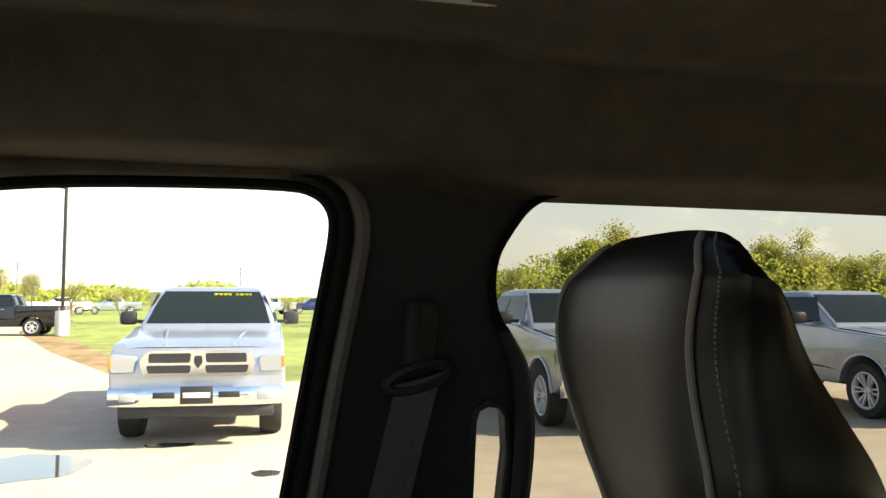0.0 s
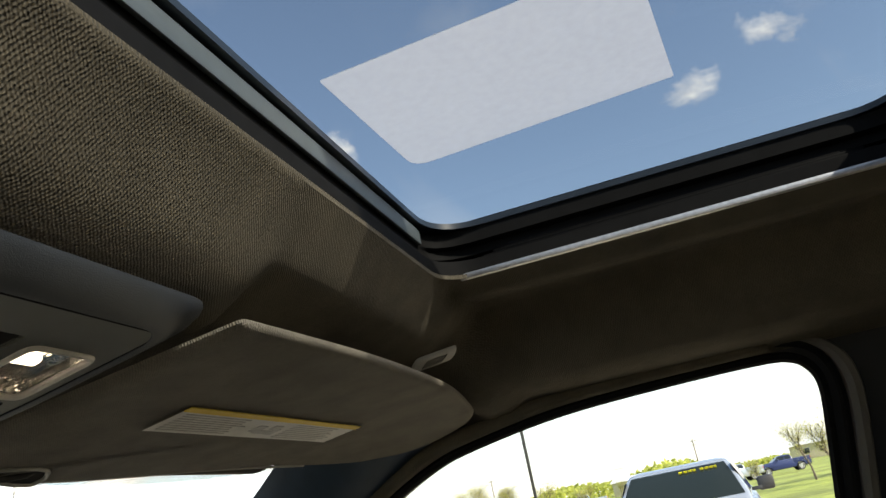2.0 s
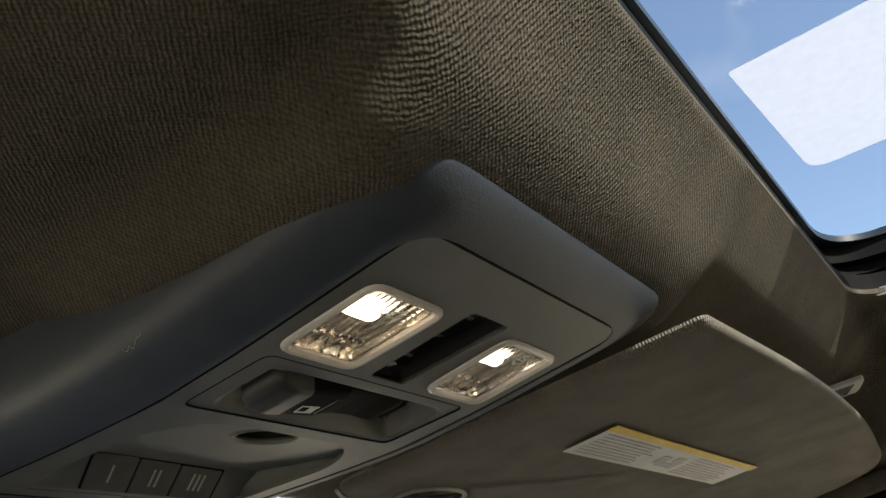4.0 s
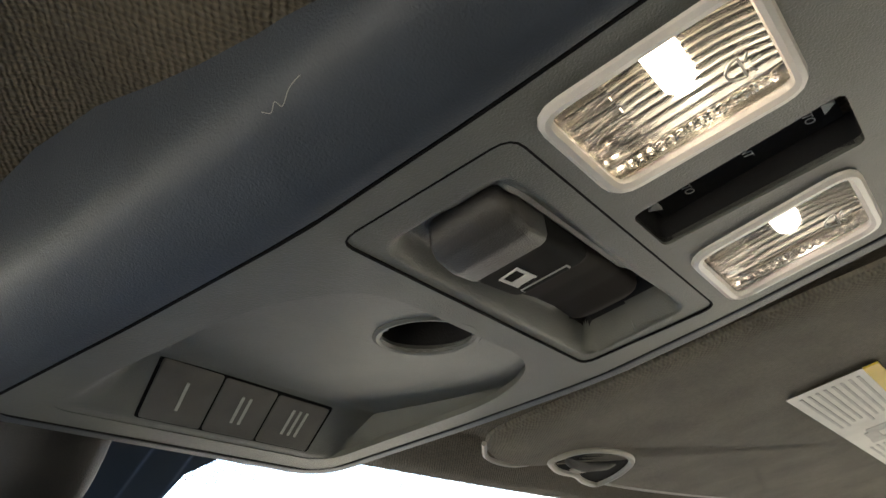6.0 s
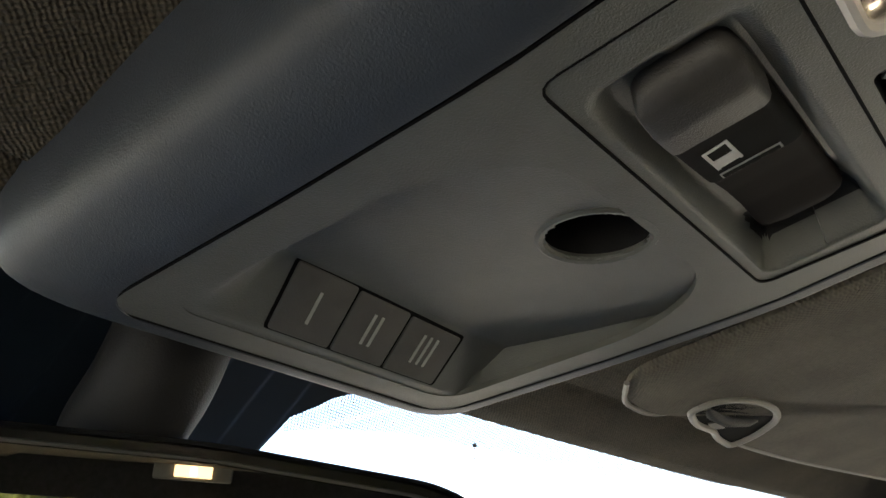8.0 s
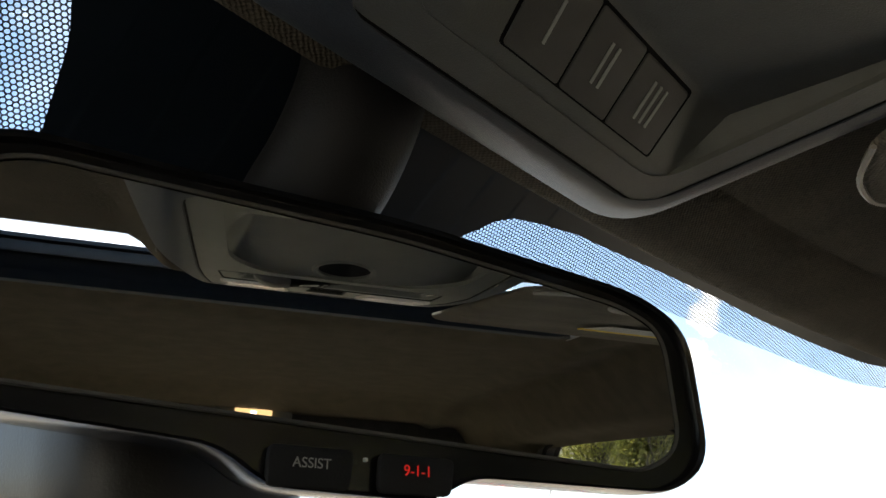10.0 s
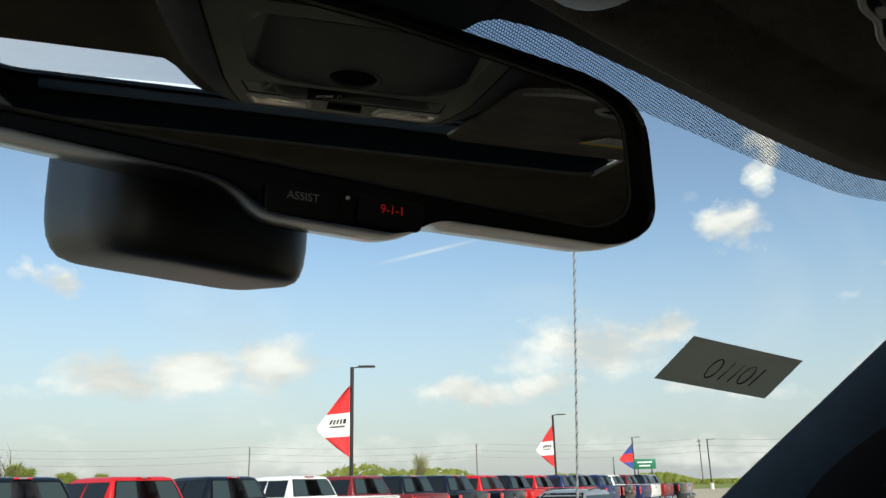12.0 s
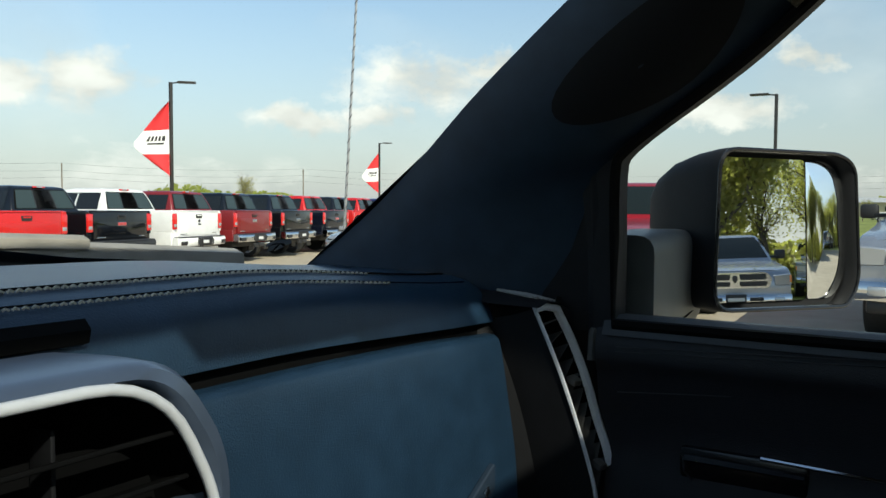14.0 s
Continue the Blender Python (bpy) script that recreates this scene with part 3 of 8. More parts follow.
# ---- sunroof ----
def sunroof():
    t = thing("sunroof", "closed tinted glass sunroof in a black frame with aluminium rails", "sunroof", at=(0, 0, 0))
    hx, y0, y1 = HOLE
    # shaft walls between the lining and the glass, stepped like a cassette
    def ring(dx, dy0, dy1, z, r=0.05):
        return [(u, v, z) for u, v in round_poly([(hx + dx, y0 - dy0), (hx + dx, y1 + dy1), (-hx - dx, y1 + dy1), (-hx - dx, y0 - dy0)], r, 6)]
    cassette = skin([ring(0.002, 0.002, 0.0015, 1.9655), ring(0.004, 0.004, 0.003, 1.982), ring(0.055, 0.022, 0.019, 1.985), ring(0.058, 0.026, 0.023, 1.998),
                     ring(0.046, 0.026, 0.022, 2.000), ring(0.050, 0.026, 0.022, 2.010), ring(0.040, 0.026, 0.022, 2.012), ring(0.042, 0.026, 0.022, 2.036)], True, False)
    part("cassette", cassette, RUBBER, t)
    inner = round_poly([(0.476, -0.226), (0.476, 0.238), (-0.476, 0.238), (-0.476, -0.226)], 0.06, 8)
    outer = round_poly([(0.56, -0.33), (0.56, 0.36), (-0.56, 0.36), (-0.56, -0.33)], 0.06, 8)
    def put(u, v, w):
        return (u, v, 2.040 - 0.05 * u * u - 0.02 * v * v + w)
    part("glass_border", pierced(outer, [inner], put, 0.006), FRIT, t, "black printed border of the glass")
    rim = round_poly([(0.545, -0.315), (0.545, 0.345), (-0.545, 0.345), (-0.545, -0.315)], 0.06, 8)
    part("glass_bond", pierced(outer, [rim], lambda u, v, w: put(u, v, 0.006 + w), 0.026), RUBBER, t)
    pane = sheet(lambda u, v: put(u, v, 0.034), span(-0.555, 0.555, 14), span(-0.325, 0.355, 10))
    pane = part("glass", pane, SUNROOF_GLASS, t, "tinted glass pane")
    part("deflector", box((0, 0.2445, 2.019), (0.88, 0.004, 0.016), 0.001), material("grey deflector strip", (0.075, 0.092, 0.10), 0.45, grain=0.08), t, "blue grey wind deflector strip")
    part("rear_strip", box((0, -0.2335, 2.019), (0.84, 0.004, 0.016), 0.001), material("grey rear strip", (0.03, 0.033, 0.035), 0.45, grain=0.08), t)
    for s in (1, -1):
        rail = part("guide_rail", box((s * 0.4405, 0.0, 1.9655), (0.014, 0.42, 0.006), 0.0015), RAIL, t, "brushed aluminium guide rail")
        part("rail_groove", box((s * 0.443, -0.05, 1.9622), (0.0022, 0.32, 0.0012)), DARK_PLASTIC, rail)
        for k in range(4):
            part("guide_channel", box((s * (0.470 + 0.0045 * k), 0.0, 1.9885 + 0.004 * k), (0.002, 0.40 - 0.02 * k, 0.003), 0.0006), RUBBER, t)
    # clear film patch stuck on the pane
    film = round_poly([(0.194, 0.229), (0.374, 0.217), (0.358, -0.028), (0.178, -0.008)], [0.003, 0.02, 0.003, 0.003], 6)
    part("film_patch", slab(film, lambda u, v, w: put(u, v, w), 0.0324, 0.0318), STICKER_FILM, t, "white see-through protective film")
    return t


sunroof()


# ---- side walls, pillars, windows ----
FRONT_WINDOW = [(-0.045, 1.352), (-0.072, 1.522), (-0.09, 1.642), (-0.108, 1.753), (-0.117, 1.812), (-0.112, 1.833), (-0.097, 1.848), (-0.068, 1.855),
                (0.08, 1.853), (0.19, 1.848), (0.29, 1.833), (0.35, 1.820), (0.42, 1.789), (0.47, 1.757), (0.535, 1.70), (0.60, 1.645), (0.65, 1.606), (0.762, 1.536), (0.772, 1.515), (0.779, 1.352)]
REAR_WINDOW = [(-0.335, 1.352), (-0.350, 1.45), (-0.356, 1.54), (-0.354, 1.60), (-0.344, 1.657), (-0.321, 1.692), (-0.301, 1.718), (-0.295, 1.755), (-0.298, 1.785), (-0.308, 1.806), (-0.332, 1.842), (-0.36, 1.857), (-0.40, 1.861), (-0.95, 1.861), (-1.02, 1.82), (-1.05, 1.70), (-1.05, 1.352)]


def soften(loop, n=2):
    # cut the corners of an outline twice, above the sill
    for k in range(n):
        out = []
        for i in range(len(loop)):
            p, q = Vector(loop[i]), Vector(loop[(i + 1) % len(loop)])
            out += [tuple(p) if p.y < 1.40 else tuple(p.lerp(q, 0.25)), tuple(q) if q.y < 1.40 else tuple(p.lerp(q, 0.75))]
        loop = [p for i, p in enumerate(out) if (Vector(p) - Vector(out[i - 1])).length > 1e-5]
    return loop


FRONT_WINDOW, REAR_WINDOW = soften(FRONT_WINDOW), soften(REAR_WINDOW)
GRIP_HOLE = [(-0.284, 1.595), (-0.288, 1.609), (-0.300, 1.616), (-0.316, 1.614), (-0.326, 1.60), (-0.331, 1.555), (-0.327, 1.48), (-0.315, 1.435), (-0.298, 1.42), (-0.286, 1.44)]
WALL_OUT = [(0.80, 1.338), (0.81, 1.515), (0.62, 1.68), (0.50, 1.775), (0.40, 1.84), (0.28, 1.868), (0.1, 1.877), (-1.28, 1.877), (-1.32, 1.338)]
for s, side in ((1, "passenger"), (-1, "driver")):
    name = "wall_east" if s > 0 else "wall_west"
    wall = part(name, pierced(WALL_OUT, [FRONT_WINDOW, REAR_WINDOW, GRIP_HOLE], lambda u, v, w: side_point(u, v, w, s), 0.035), CAB_TRIM, None, "black plastic window frames and centre pillar of the cab side")
    tagged(wall, category="wall", kind="structure")
    for k, (outline, glassy) in enumerate(((FRONT_WINDOW, SIDE_GLASS), (REAR_WINDOW, PRIVACY_GLASS))):
        glassy = DRIVER_GLASS if s < 0 and k == 0 else glassy
        number = (1 if s > 0 else 3) + k
        win = thing(f"window_{number}", "side window with clear glass in a rubber seal" if k == 0 else "lightly tinted rear side window in a rubber seal", "window", kind="structure")
        pane = bmesh.new()
        pane.faces.new([pane.verts.new(side_point(u, v, 0.022, s)) for u, v in outline])
        bmesh.ops.triangulate(pane, faces=pane.faces)
        part("pane", pane, glassy, win)
        if k == 1:
            slot_pane = bmesh.new()
            slot_pane.faces.new([slot_pane.verts.new(side_point(u, v, 0.024, s)) for u, v in GRIP_HOLE])
            part("pane", slot_pane, glassy, win)
        run = [side_point(u, v, -0.004, s) for u, v in outline]
        part("rubber_seal", tube(run + run[:2], 0.006, 6), RUBBER, win)
        if k == 0:
            # ribbed edge trim on the centre pillar, seen beside the door opening
            edge = [side_point(u, v, -0.006, s) for u, v in [(-0.075, 1.36), (-0.105, 1.522), (-0.122, 1.642), (-0.140, 1.753), (-0.146, 1.808), (-0.138, 1.842), (-0.118, 1.861), (-0.085, 1.869), (-0.03, 1.872), (0.08, 1.869)]]
            part("edge_trim", tube(bezier(edge, 5), [0.010 if i < 22 else 0.010 - 0.006 * smoothstep(22, 34, i) for i in range(len(bezier(edge, 5)))], 8), GREY_TRIM, win, "grey ribbed pillar edge trim")
            edge2 = [p + Vector((-0.002 * s, 0.014, 0)) for p in bezier(edge, 5)]
            part("inner_seal", tube(edge2, 0.0045, 6), RUBBER, win)
            top = [side_point(u, v + 0.0145, -0.012, s) for u, v in [(-0.068, 1.855), (0.08, 1.853), (0.19, 1.848), (0.29, 1.833), (0.35, 1.820), (0.42, 1.789), (0.47, 1.757), (0.535, 1.70), (0.60, 1.645)]]
            part("top_trim", tube(bezier(top, 4), 0.0105, 10), HEADLINER, win, "cloth covered roll above the window")

# grab handle and belt on the passenger's centre pillar
grab = thing("grab_handle", "black moulded grab handle on the centre pillar", "grab handle")
path = bezier([side_point(-0.312, 1.700, -0.004), side_point(-0.330, 1.665, -0.008), side_point(-0.341, 1.62, -0.012), side_point(-0.344, 1.55, -0.013), side_point(-0.340, 1.47, -0.012), side_point(-0.326, 1.40, -0.006)], 6)
part("bar", tube(path, [0.006 + 0.0055 * math.sin(math.pi * i / (len(path) - 1)) ** 0.5 for i in range(len(path))], 10), CAB_TRIM, grab)
rim = [side_point(u, v, -0.001) for u, v in GRIP_HOLE]
part("opening_edge", tube(rim + rim[:1], 0.005, 8, False), CAB_TRIM, grab)

belt = thing("seat_belt", "black woven seat belt hanging from a height adjuster on the pillar", "seat belt")
BELT_WEB = material("belt webbing", (0.045, 0.045, 0.048), 0.8, bump=0.0006, bump_scale=700, grain=0.2, grain_scale=200)
adj = part("height_adjuster", box(side_point(-0.214, 1.692, -0.012), (0.026, 0.036, 0.092), 0.0125, (0, -11, 0), 4), DARK_PLASTIC, belt)
part("release_button", box(side_point(-0.204, 1.712, -0.027), (0.006, 0.010, 0.042), 0.002, (0, -11, 0)), CAB_TRIM, adj)
ring = [side_point(-0.212 + 0.034 * math.cos(a), 1.650 + 0.012 * math.sin(a) - 0.25 * 0.034 * math.cos(a), -0.022) for a in [math.tau * k / 24 for k in range(26)]]
part("guide_loop", tube(ring, 0.007, 8), DARK_PLASTIC, belt)
part("strap", sheet(lambda u, v: side_point(-0.212 + 0.025 * u + 0.20 * (1.65 - v), v - 0.006 * u, -0.026 - 0.004 * (1.65 - v)), (-1, -0.3, 0.3, 1), span(1.648, 1.05, 12)), BELT_WEB, belt)

# rear wall of the cab with its three-part window
REAR_Y = -1.27
back_hole = round_poly([(-0.60, 1.43), (0.60, 1.43), (0.56, 1.80), (-0.56, 1.80)], 0.03)
back = part("wall_south", pierced([(-0.84, 0.70), (0.84, 0.70), (0.80, 1.40), (0.71, 1.86), (0.55, 1.925), (-0.55, 1.925), (-0.71, 1.86), (-0.80, 1.40)], [back_hole], lambda u, v, w: (u, REAR_Y - w, v), 0.05), CABIN_DARK, None, "dark rear wall of the cab with a wide window")
tagged(back, category="wall", kind="structure")
rw = thing("window_5", "wide rear cab window with a sliding middle pane", "window", kind="structure")
for x0, x1 in ((-0.585, -0.20), (-0.192, 0.192), (0.20, 0.585)):
    part("pane", box(((x0 + x1) / 2, REAR_Y - 0.03, 1.615), (x1 - x0, 0.005, 0.37)), REAR_GLASS, rw)
for x in (-0.196, 0.196):
    part("window_bar", box((x, REAR_Y - 0.025, 1.615), (0.016, 0.02, 0.37), 0.003), RUBBER, rw)
cargo = thing("ceiling_lamp", "lit rectangular dome lamp above the rear window", "lamp")
part("housing", box((-0.01, -1.235, 1.884), (0.20, 0.03, 0.045), 0.008), CONSOLE, cargo)
part("bulb", box((-0.01, -1.2005, 1.884), (0.014, 0.004, 0.020), 0.003), LAMP_BULB, cargo, "glowing warm bulb")
part("lens", box((-0.01, -1.205, 1.884), (0.095, 0.008, 0.030), 0.003), WARM_DIFFUSER, cargo)

# floor pan, firewall and lower sides close the cab
floor = part("floor", box((0, -0.10, 0.66), (1.68, 2.36, 0.06), 0.01), CABIN_DARK, None, "dark carpeted cab floor")
tagged(floor, category="floor", kind="structure")
fire = part("wall_north", box((0, 1.10, 0.97), (1.64, 0.05, 0.62), 0.01), CABIN_DARK, None, "dark firewall behind the dashboard")
tagged(fire, category="wall", kind="structure")


# ---- windshield ----
def windshield():
    t = thing("window_6", "raked curved windshield with a black dotted border", "windshield", kind="structure")
    zs = span(1.33, 1.93, 40)
    part("pane", sheet(lambda x, z: front_glass(x * (1 - 0.18 * (z - 1.33)), z, 0.004), span(-0.86, 0.86, 86), zs), WINDSHIELD_GLASS, t)
    # solid border along the top, deeper behind the inside mirror, then a dotted fade
    def top(x):
        return interp(x, [-0.14, -0.13, -0.124, -0.119, -0.112, -0.105, 0.070, 0.082, 0.092, 0.099, 0.108, 0.126, 0.156, 0.234, 0.296, 0.365, 0.441, 0.495, 0.65], [1.90, 1.885, 1.869, 1.863, 1.844, 1.80, 1.80, 1.860, 1.866, 1.871, 1.874, 1.876, 1.878, 1.878, 1.877, 1.874, 1.871, 1.869, 1.864])
    def fade(x):
        return max(0.0, top(x) - (interp(x, [0.07, 0.12, 0.17, 0.256, 0.321, 0.39, 0.467, 0.60], [1.852, 1.860, 1.864, 1.865, 1.864, 1.862, 1.859, 1.853]) if x > 0 else 1.832))
    xs = sorted([-0.78 + 1.56 * i / 240 for i in range(241)] + [-0.150 + 0.30 * i / 150 for i in range(151)])
    def foot(x):
        return interp(abs(x), [0.0, 0.30, 0.45, 0.60, 0.73], [1.449, 1.445, 1.424, 1.412, 1.400])
    part("lower_border", sheet(lambda x, q: front_glass(x, foot(x) + (1.335 - foot(x)) * q, -0.0006), xs, (0, 0.25, 0.6, 1)), FRIT, t, "black printed lower border")
    part("border", sheet(lambda x, q: front_glass(x, top(x) + (1.93 - top(x)) * q, -0.0006), xs, (0, 0.15, 0.3, 0.45, 0.6, 0.8, 1)), FRIT, t, "black printed top border")
    bm = bmesh.new()
    uv = bm.loops.layers.uv.new("UVMap")
    rows = []
    for x in xs:
        zz = [top(x) - fade(x) * q / 6 for q in range(7)]
        rows.append([(bm.verts.new(front_glass(x, z, -0.0006)), x, front_glass(x, z).y * 1.21) for z in zz])
    for r0, r1 in zip(rows, rows[1:]):
        for q in range(6):
            if r0[q][0].co == r0[q + 1][0].co or r1[q][0].co == r1[q + 1][0].co:
                continue
            f = bm.faces.new((r0[q][0], r0[q + 1][0], r1[q + 1][0], r1[q][0]))
            for lp, (_, u, v) in zip(f.loops, (r0[q], r0[q + 1], r1[q + 1], r1[q])):
                lp[uv].uv = (u, v)
    part("dotted_border", bm, FRIT_DOTS, t, "fading dotted print")
    # side borders
    for s in (1, -1):
        bm = sheet(lambda q, z: front_glass(s * (0.70 + 0.12 * (1.735 - z) + q), z, -0.0006), (0, 0.04, 0.10), zs)
        part("side_border", bm, FRIT, t)
    return t


windshield()

# crossbeam trim between lining and glass, and the front pillars
tagged(part("beam", skin([[(x, 0.60 - 0.20 * x * x, 1.897 - 0.05 * x * x), (x, 0.625 - 0.20 * x * x, 1.878 - 0.03 * x * x), (x, 0.655 - 0.20 * x * x, 1.867 - 0.03 * x * x), (x, 0.668 - 0.20 * x * x, 1.866 - 0.03 * x * x), (x, 0.673 - 0.20 * x * x, 1.869 - 0.03 * x * x), (x, 0.672 - 0.20 * x * x, 1.90 - 0.03 * x * x)] for x in span(-0.66, 0.66, 34)], False, False), HEADLINER, None, "cloth covered roof edge above the windshield"), category="trim", kind="structure")


def front_pillar(s):
    t = thing("front_pillar", "dark moulded windshield pillar trim with an oval grip recess" if s > 0 else "dark moulded windshield pillar trim", "pillar trim", kind="structure")
    F = bezier([(0.590, 0.455, 1.905), (0.640, 0.560, 1.835), (0.668, 0.660, 1.765), (0.682, 0.735, 1.712), (0.703, 0.888, 1.602), (0.725, 0.985, 1.528), (0.738, 1.080, 1.458), (0.742, 1.185, 1.392)], 6)
    B = bezier([(0.714, 0.300, 1.868), (0.716, 0.400, 1.815), (0.727, 0.480, 1.765), (0.739, 0.560, 1.692), (0.758, 0.655, 1.606), (0.772, 0.735, 1.552), (0.786, 0.795, 1.500), (0.800, 0.850, 1.372)], 6)
    rings = []
    for i, (f, b) in enumerate(zip(F, B)):
        row = []
        mid = (f + b) / 2
        inward = Vector((-0.80, -0.25, -0.35)).normalized()
        for q in span(0, 1, 12):
            p = f.lerp(b, q)
            p = p + inward * (0.026 * math.sin(math.pi * q) ** 0.8)
            row.append((s * p.x, p.y, p.z))
        rings.append(row)
    part("cover", skin(rings, False, False), PILLAR, t)
    # return edge to the glass
    back = [[(s * f.x, f.y, f.z), (s * (f.x + 0.03), f.y + 0.012, f.z + 0.004), (s * (f.x + 0.10), f.y + 0.01, f.z + 0.002)] for f in F]
    part("glass_edge", skin(back, False, False), RUBBER, t)
    if s > 0:
        # dark oval grip pad lying in the cover
        def cover_at(i, q):
            k = min(len(F) - 2, max(0, int(i)))
            f, b = F[k].lerp(F[k + 1], i - k), B[k].lerp(B[k + 1], i - k)
            return f.lerp(b, q) + Vector((-0.80, -0.25, -0.35)).normalized() * (0.026 * math.sin(math.pi * q) ** 0.8 + 0.0012)
        loops = [[cover_at(23.0 + g * (3.6 * math.cos(a) + 2.0 * math.sin(a)), 0.60 + g * (-0.08 * math.cos(a) + 0.26 * math.sin(a))) for a in [math.tau * k / 32 for k in range(32)]] for g in (1.06, 1.0, 0.8, 0.6, 0.4, 0.2, 0.03)]
        part("grip", skin(loops, True, False), material("matt black grip", (0.004, 0.004, 0.005), 0.8, grain=0.1, grain_scale=60), t, "matt black oval grip pad")
    # corner cover and upright bar in front of the door glass
    rows = [[(s * p.x, p.y, p.z) for p in run] for run in (
        [Vector((0.742, 1.185, 1.392)), Vector((0.745, 1.08, 1.40)), Vector((0.748, 0.98, 1.42)), Vector((0.772, 0.90, 1.44)), Vector((0.786, 0.83, 1.48)), Vector((0.794, 0.795, 1.51)), Vector((0.796, 0.785, 1.51))],
        [Vector((0.770, 1.185, 1.34)), Vector((0.770, 1.08, 1.34)), Vector((0.775, 0.98, 1.34)), Vector((0.792, 0.90, 1.34)), Vector((0.806, 0.83, 1.34)), Vector((0.814, 0.80, 1.34)), Vector((0.816, 0.79, 1.34))])]
    part("corner_cover", skin(rows, False, False), CAB_TRIM, t)
    part("upright", tube([(s * 0.785, 0.796, 1.520), (s * 0.800, 0.800, 1.43), (s * 0.812, 0.803, 1.335)], 0.010, 8), CAB_TRIM, t)
    return t


front_pillar(1)
front_pillar(-1)


# ---- overhead console ----
def panel_z(y):
    return interp(y, [0.20, 0.27, 0.40, 0.46, 0.53, 0.62, 0.70], [1.898, 1.884, 1.860, 1.851, 1.847, 1.844, 1.843])


def con(u, v, w):
    """Console coordinates: across, along, and depth below the panel's face."""
    return (u, v, panel_z(v) - w)


def overhead_console():
    t = thing("overhead_console", "grey plastic overhead console with reading lamps, rocker switch and three buttons", "overhead console", at=(0, 0, 0))
    # shell: slanting flanks from the lining down to a rounded rim round the panel
    def outline(dx, back, front, r):
        return round_poly([(-0.0875 - dx, 0.3035 - back), (0.0875 + dx, 0.3035 - back), (0.0895 + dx, 0.6215 + front), (-0.0895 - dx, 0.6215 + front)], r, 6)
    def dense(loop, step=0.02):
        out = []
        for i in range(len(loop)):
            a, b = Vector(loop[i - 1]), Vector(loop[i])
            k = max(1, int((b - a).length / step))
            out += [tuple(a.lerp(b, q / k)) for q in range(k)]
        return out
    def shell_point(u, v, w):
        x, y, z = con(u, v, w)
        return (x, min(y, front_glass(x, z).y - 0.012), z)
    base = dense(outline(0, 0, 0, 0.022))
    rings = []
    for g, w in ((-0.002, -0.0120), (-0.002, 0.0), (0.0, 0.0030), (0.005, 0.0032), (0.012, 0.0008), (0.020, -0.0028), (0.026, -0.0062), (0.0295, -0.0090), (0.0320, -0.0125), (0.0335, -0.0180), (0.0343, -0.026), (0.0346, -0.050)):
        rings.append([shell_point(x * (1 + g / 0.094), 0.461 + (y - 0.461) * (1 + (0.70 if y < 0.461 else 0.9) * g / 0.161), w) for x, y in base])
    # darker than the panel, with the flank's shade in its colour
    part("shell", skin(rings, True, False), CONSOLE_SHADED, t, "sloping grey shell")
    # main panel with openings; the recesses hang above them
    P = dense(round_poly([(-0.0862, 0.3048), (0.0862, 0.3048), (0.0882, 0.6202), (-0.0882, 0.6202)], 0.014, 5), 0.012)
    lampL = round_poly([(-0.074, 0.340), (-0.027, 0.340), (-0.029, 0.394), (-0.075, 0.394)], 0.007, 4)
    lampR = [(-u, v) for u, v in lampL][::-1]
    slot = round_poly([(-0.013, 0.333), (0.017, 0.333), (0.013, 0.397), (-0.013, 0.397)], 0.003, 3)
    pod = round_poly([(-0.074, 0.4015), (0.074, 0.4015), (0.070, 0.457), (-0.076, 0.457)], 0.006, 4)
    hole = [(0.0183 * math.cos(a), 0.4835 + 0.0183 * math.sin(a)) for a in [math.tau * k / 28 for k in range(28)]]
    dish = round_poly([(-0.069, 0.500), (-0.05, 0.468), (0.05, 0.468), (0.073, 0.500), (0.076, 0.606), (-0.071, 0.606)], [0.02, 0.02, 0.02, 0.02, 0.016, 0.012], 6)
    panel = pierced(P, [lampL, lampR, slot, pod, dish], lambda u, v, w: con(u, v, w), 0.0026)
    part("panel", panel, CONSOLE, t, "grained grey panel")
    # a thin dark gap round the panel and round the switch plate
    for loop, d in ((P, 0.0008), (dense(pod, 0.01), 0.0006)):
        c = Vector((sum(p[0] for p in loop) / len(loop), sum(p[1] for p in loop) / len(loop)))
        run = [con(u, v, 0.0022) for u, v in loop]
        part("gap", tube(run + run[:1], d, 5, False), RUBBER, t)
    # storage dish: a smooth hollow, steep at the front where the buttons sit
    def hollow(u, v):
        deep = interp(v, [0.462, 0.470, 0.571, 0.600], [0.0, 0.001, 0.0125, 0.0])
        left = interp(v, [0.463, 0.586, 0.61], [-0.0745, -0.068, -0.066])
        lw = interp(v, [0.463, 0.575], [0.003, 0.014])
        side = min(1.0, max(0.0, (u - left) / lw), max(0.0, (0.0785 - u) / 0.0035))
        return 0.0022 - deep * max(0.0, side) * 1.12
    us, vs = span(-0.078, 0.082, 80), span(0.462, 0.612, 75)
    bm = sheet(lambda u, v: con(u, v, hollow(u, v)), us, vs)
    gone = [f for f in bm.faces if (Vector((f.calc_center_median().x, f.calc_center_median().y)) - Vector((0.0, 0.4835))).length < 0.0164]
    bmesh.ops.delete(bm, geom=gone, context="FACES")
    dish_ob = part("dish", bm, CONSOLE, t, "smooth hollow with a round finger hole")
    part("hole_rim", tube([con(u, v, hollow(u, v) - 0.0009) for u, v in hole + hole[:1]], 0.0019, 8, False), CONSOLE, dish_ob)
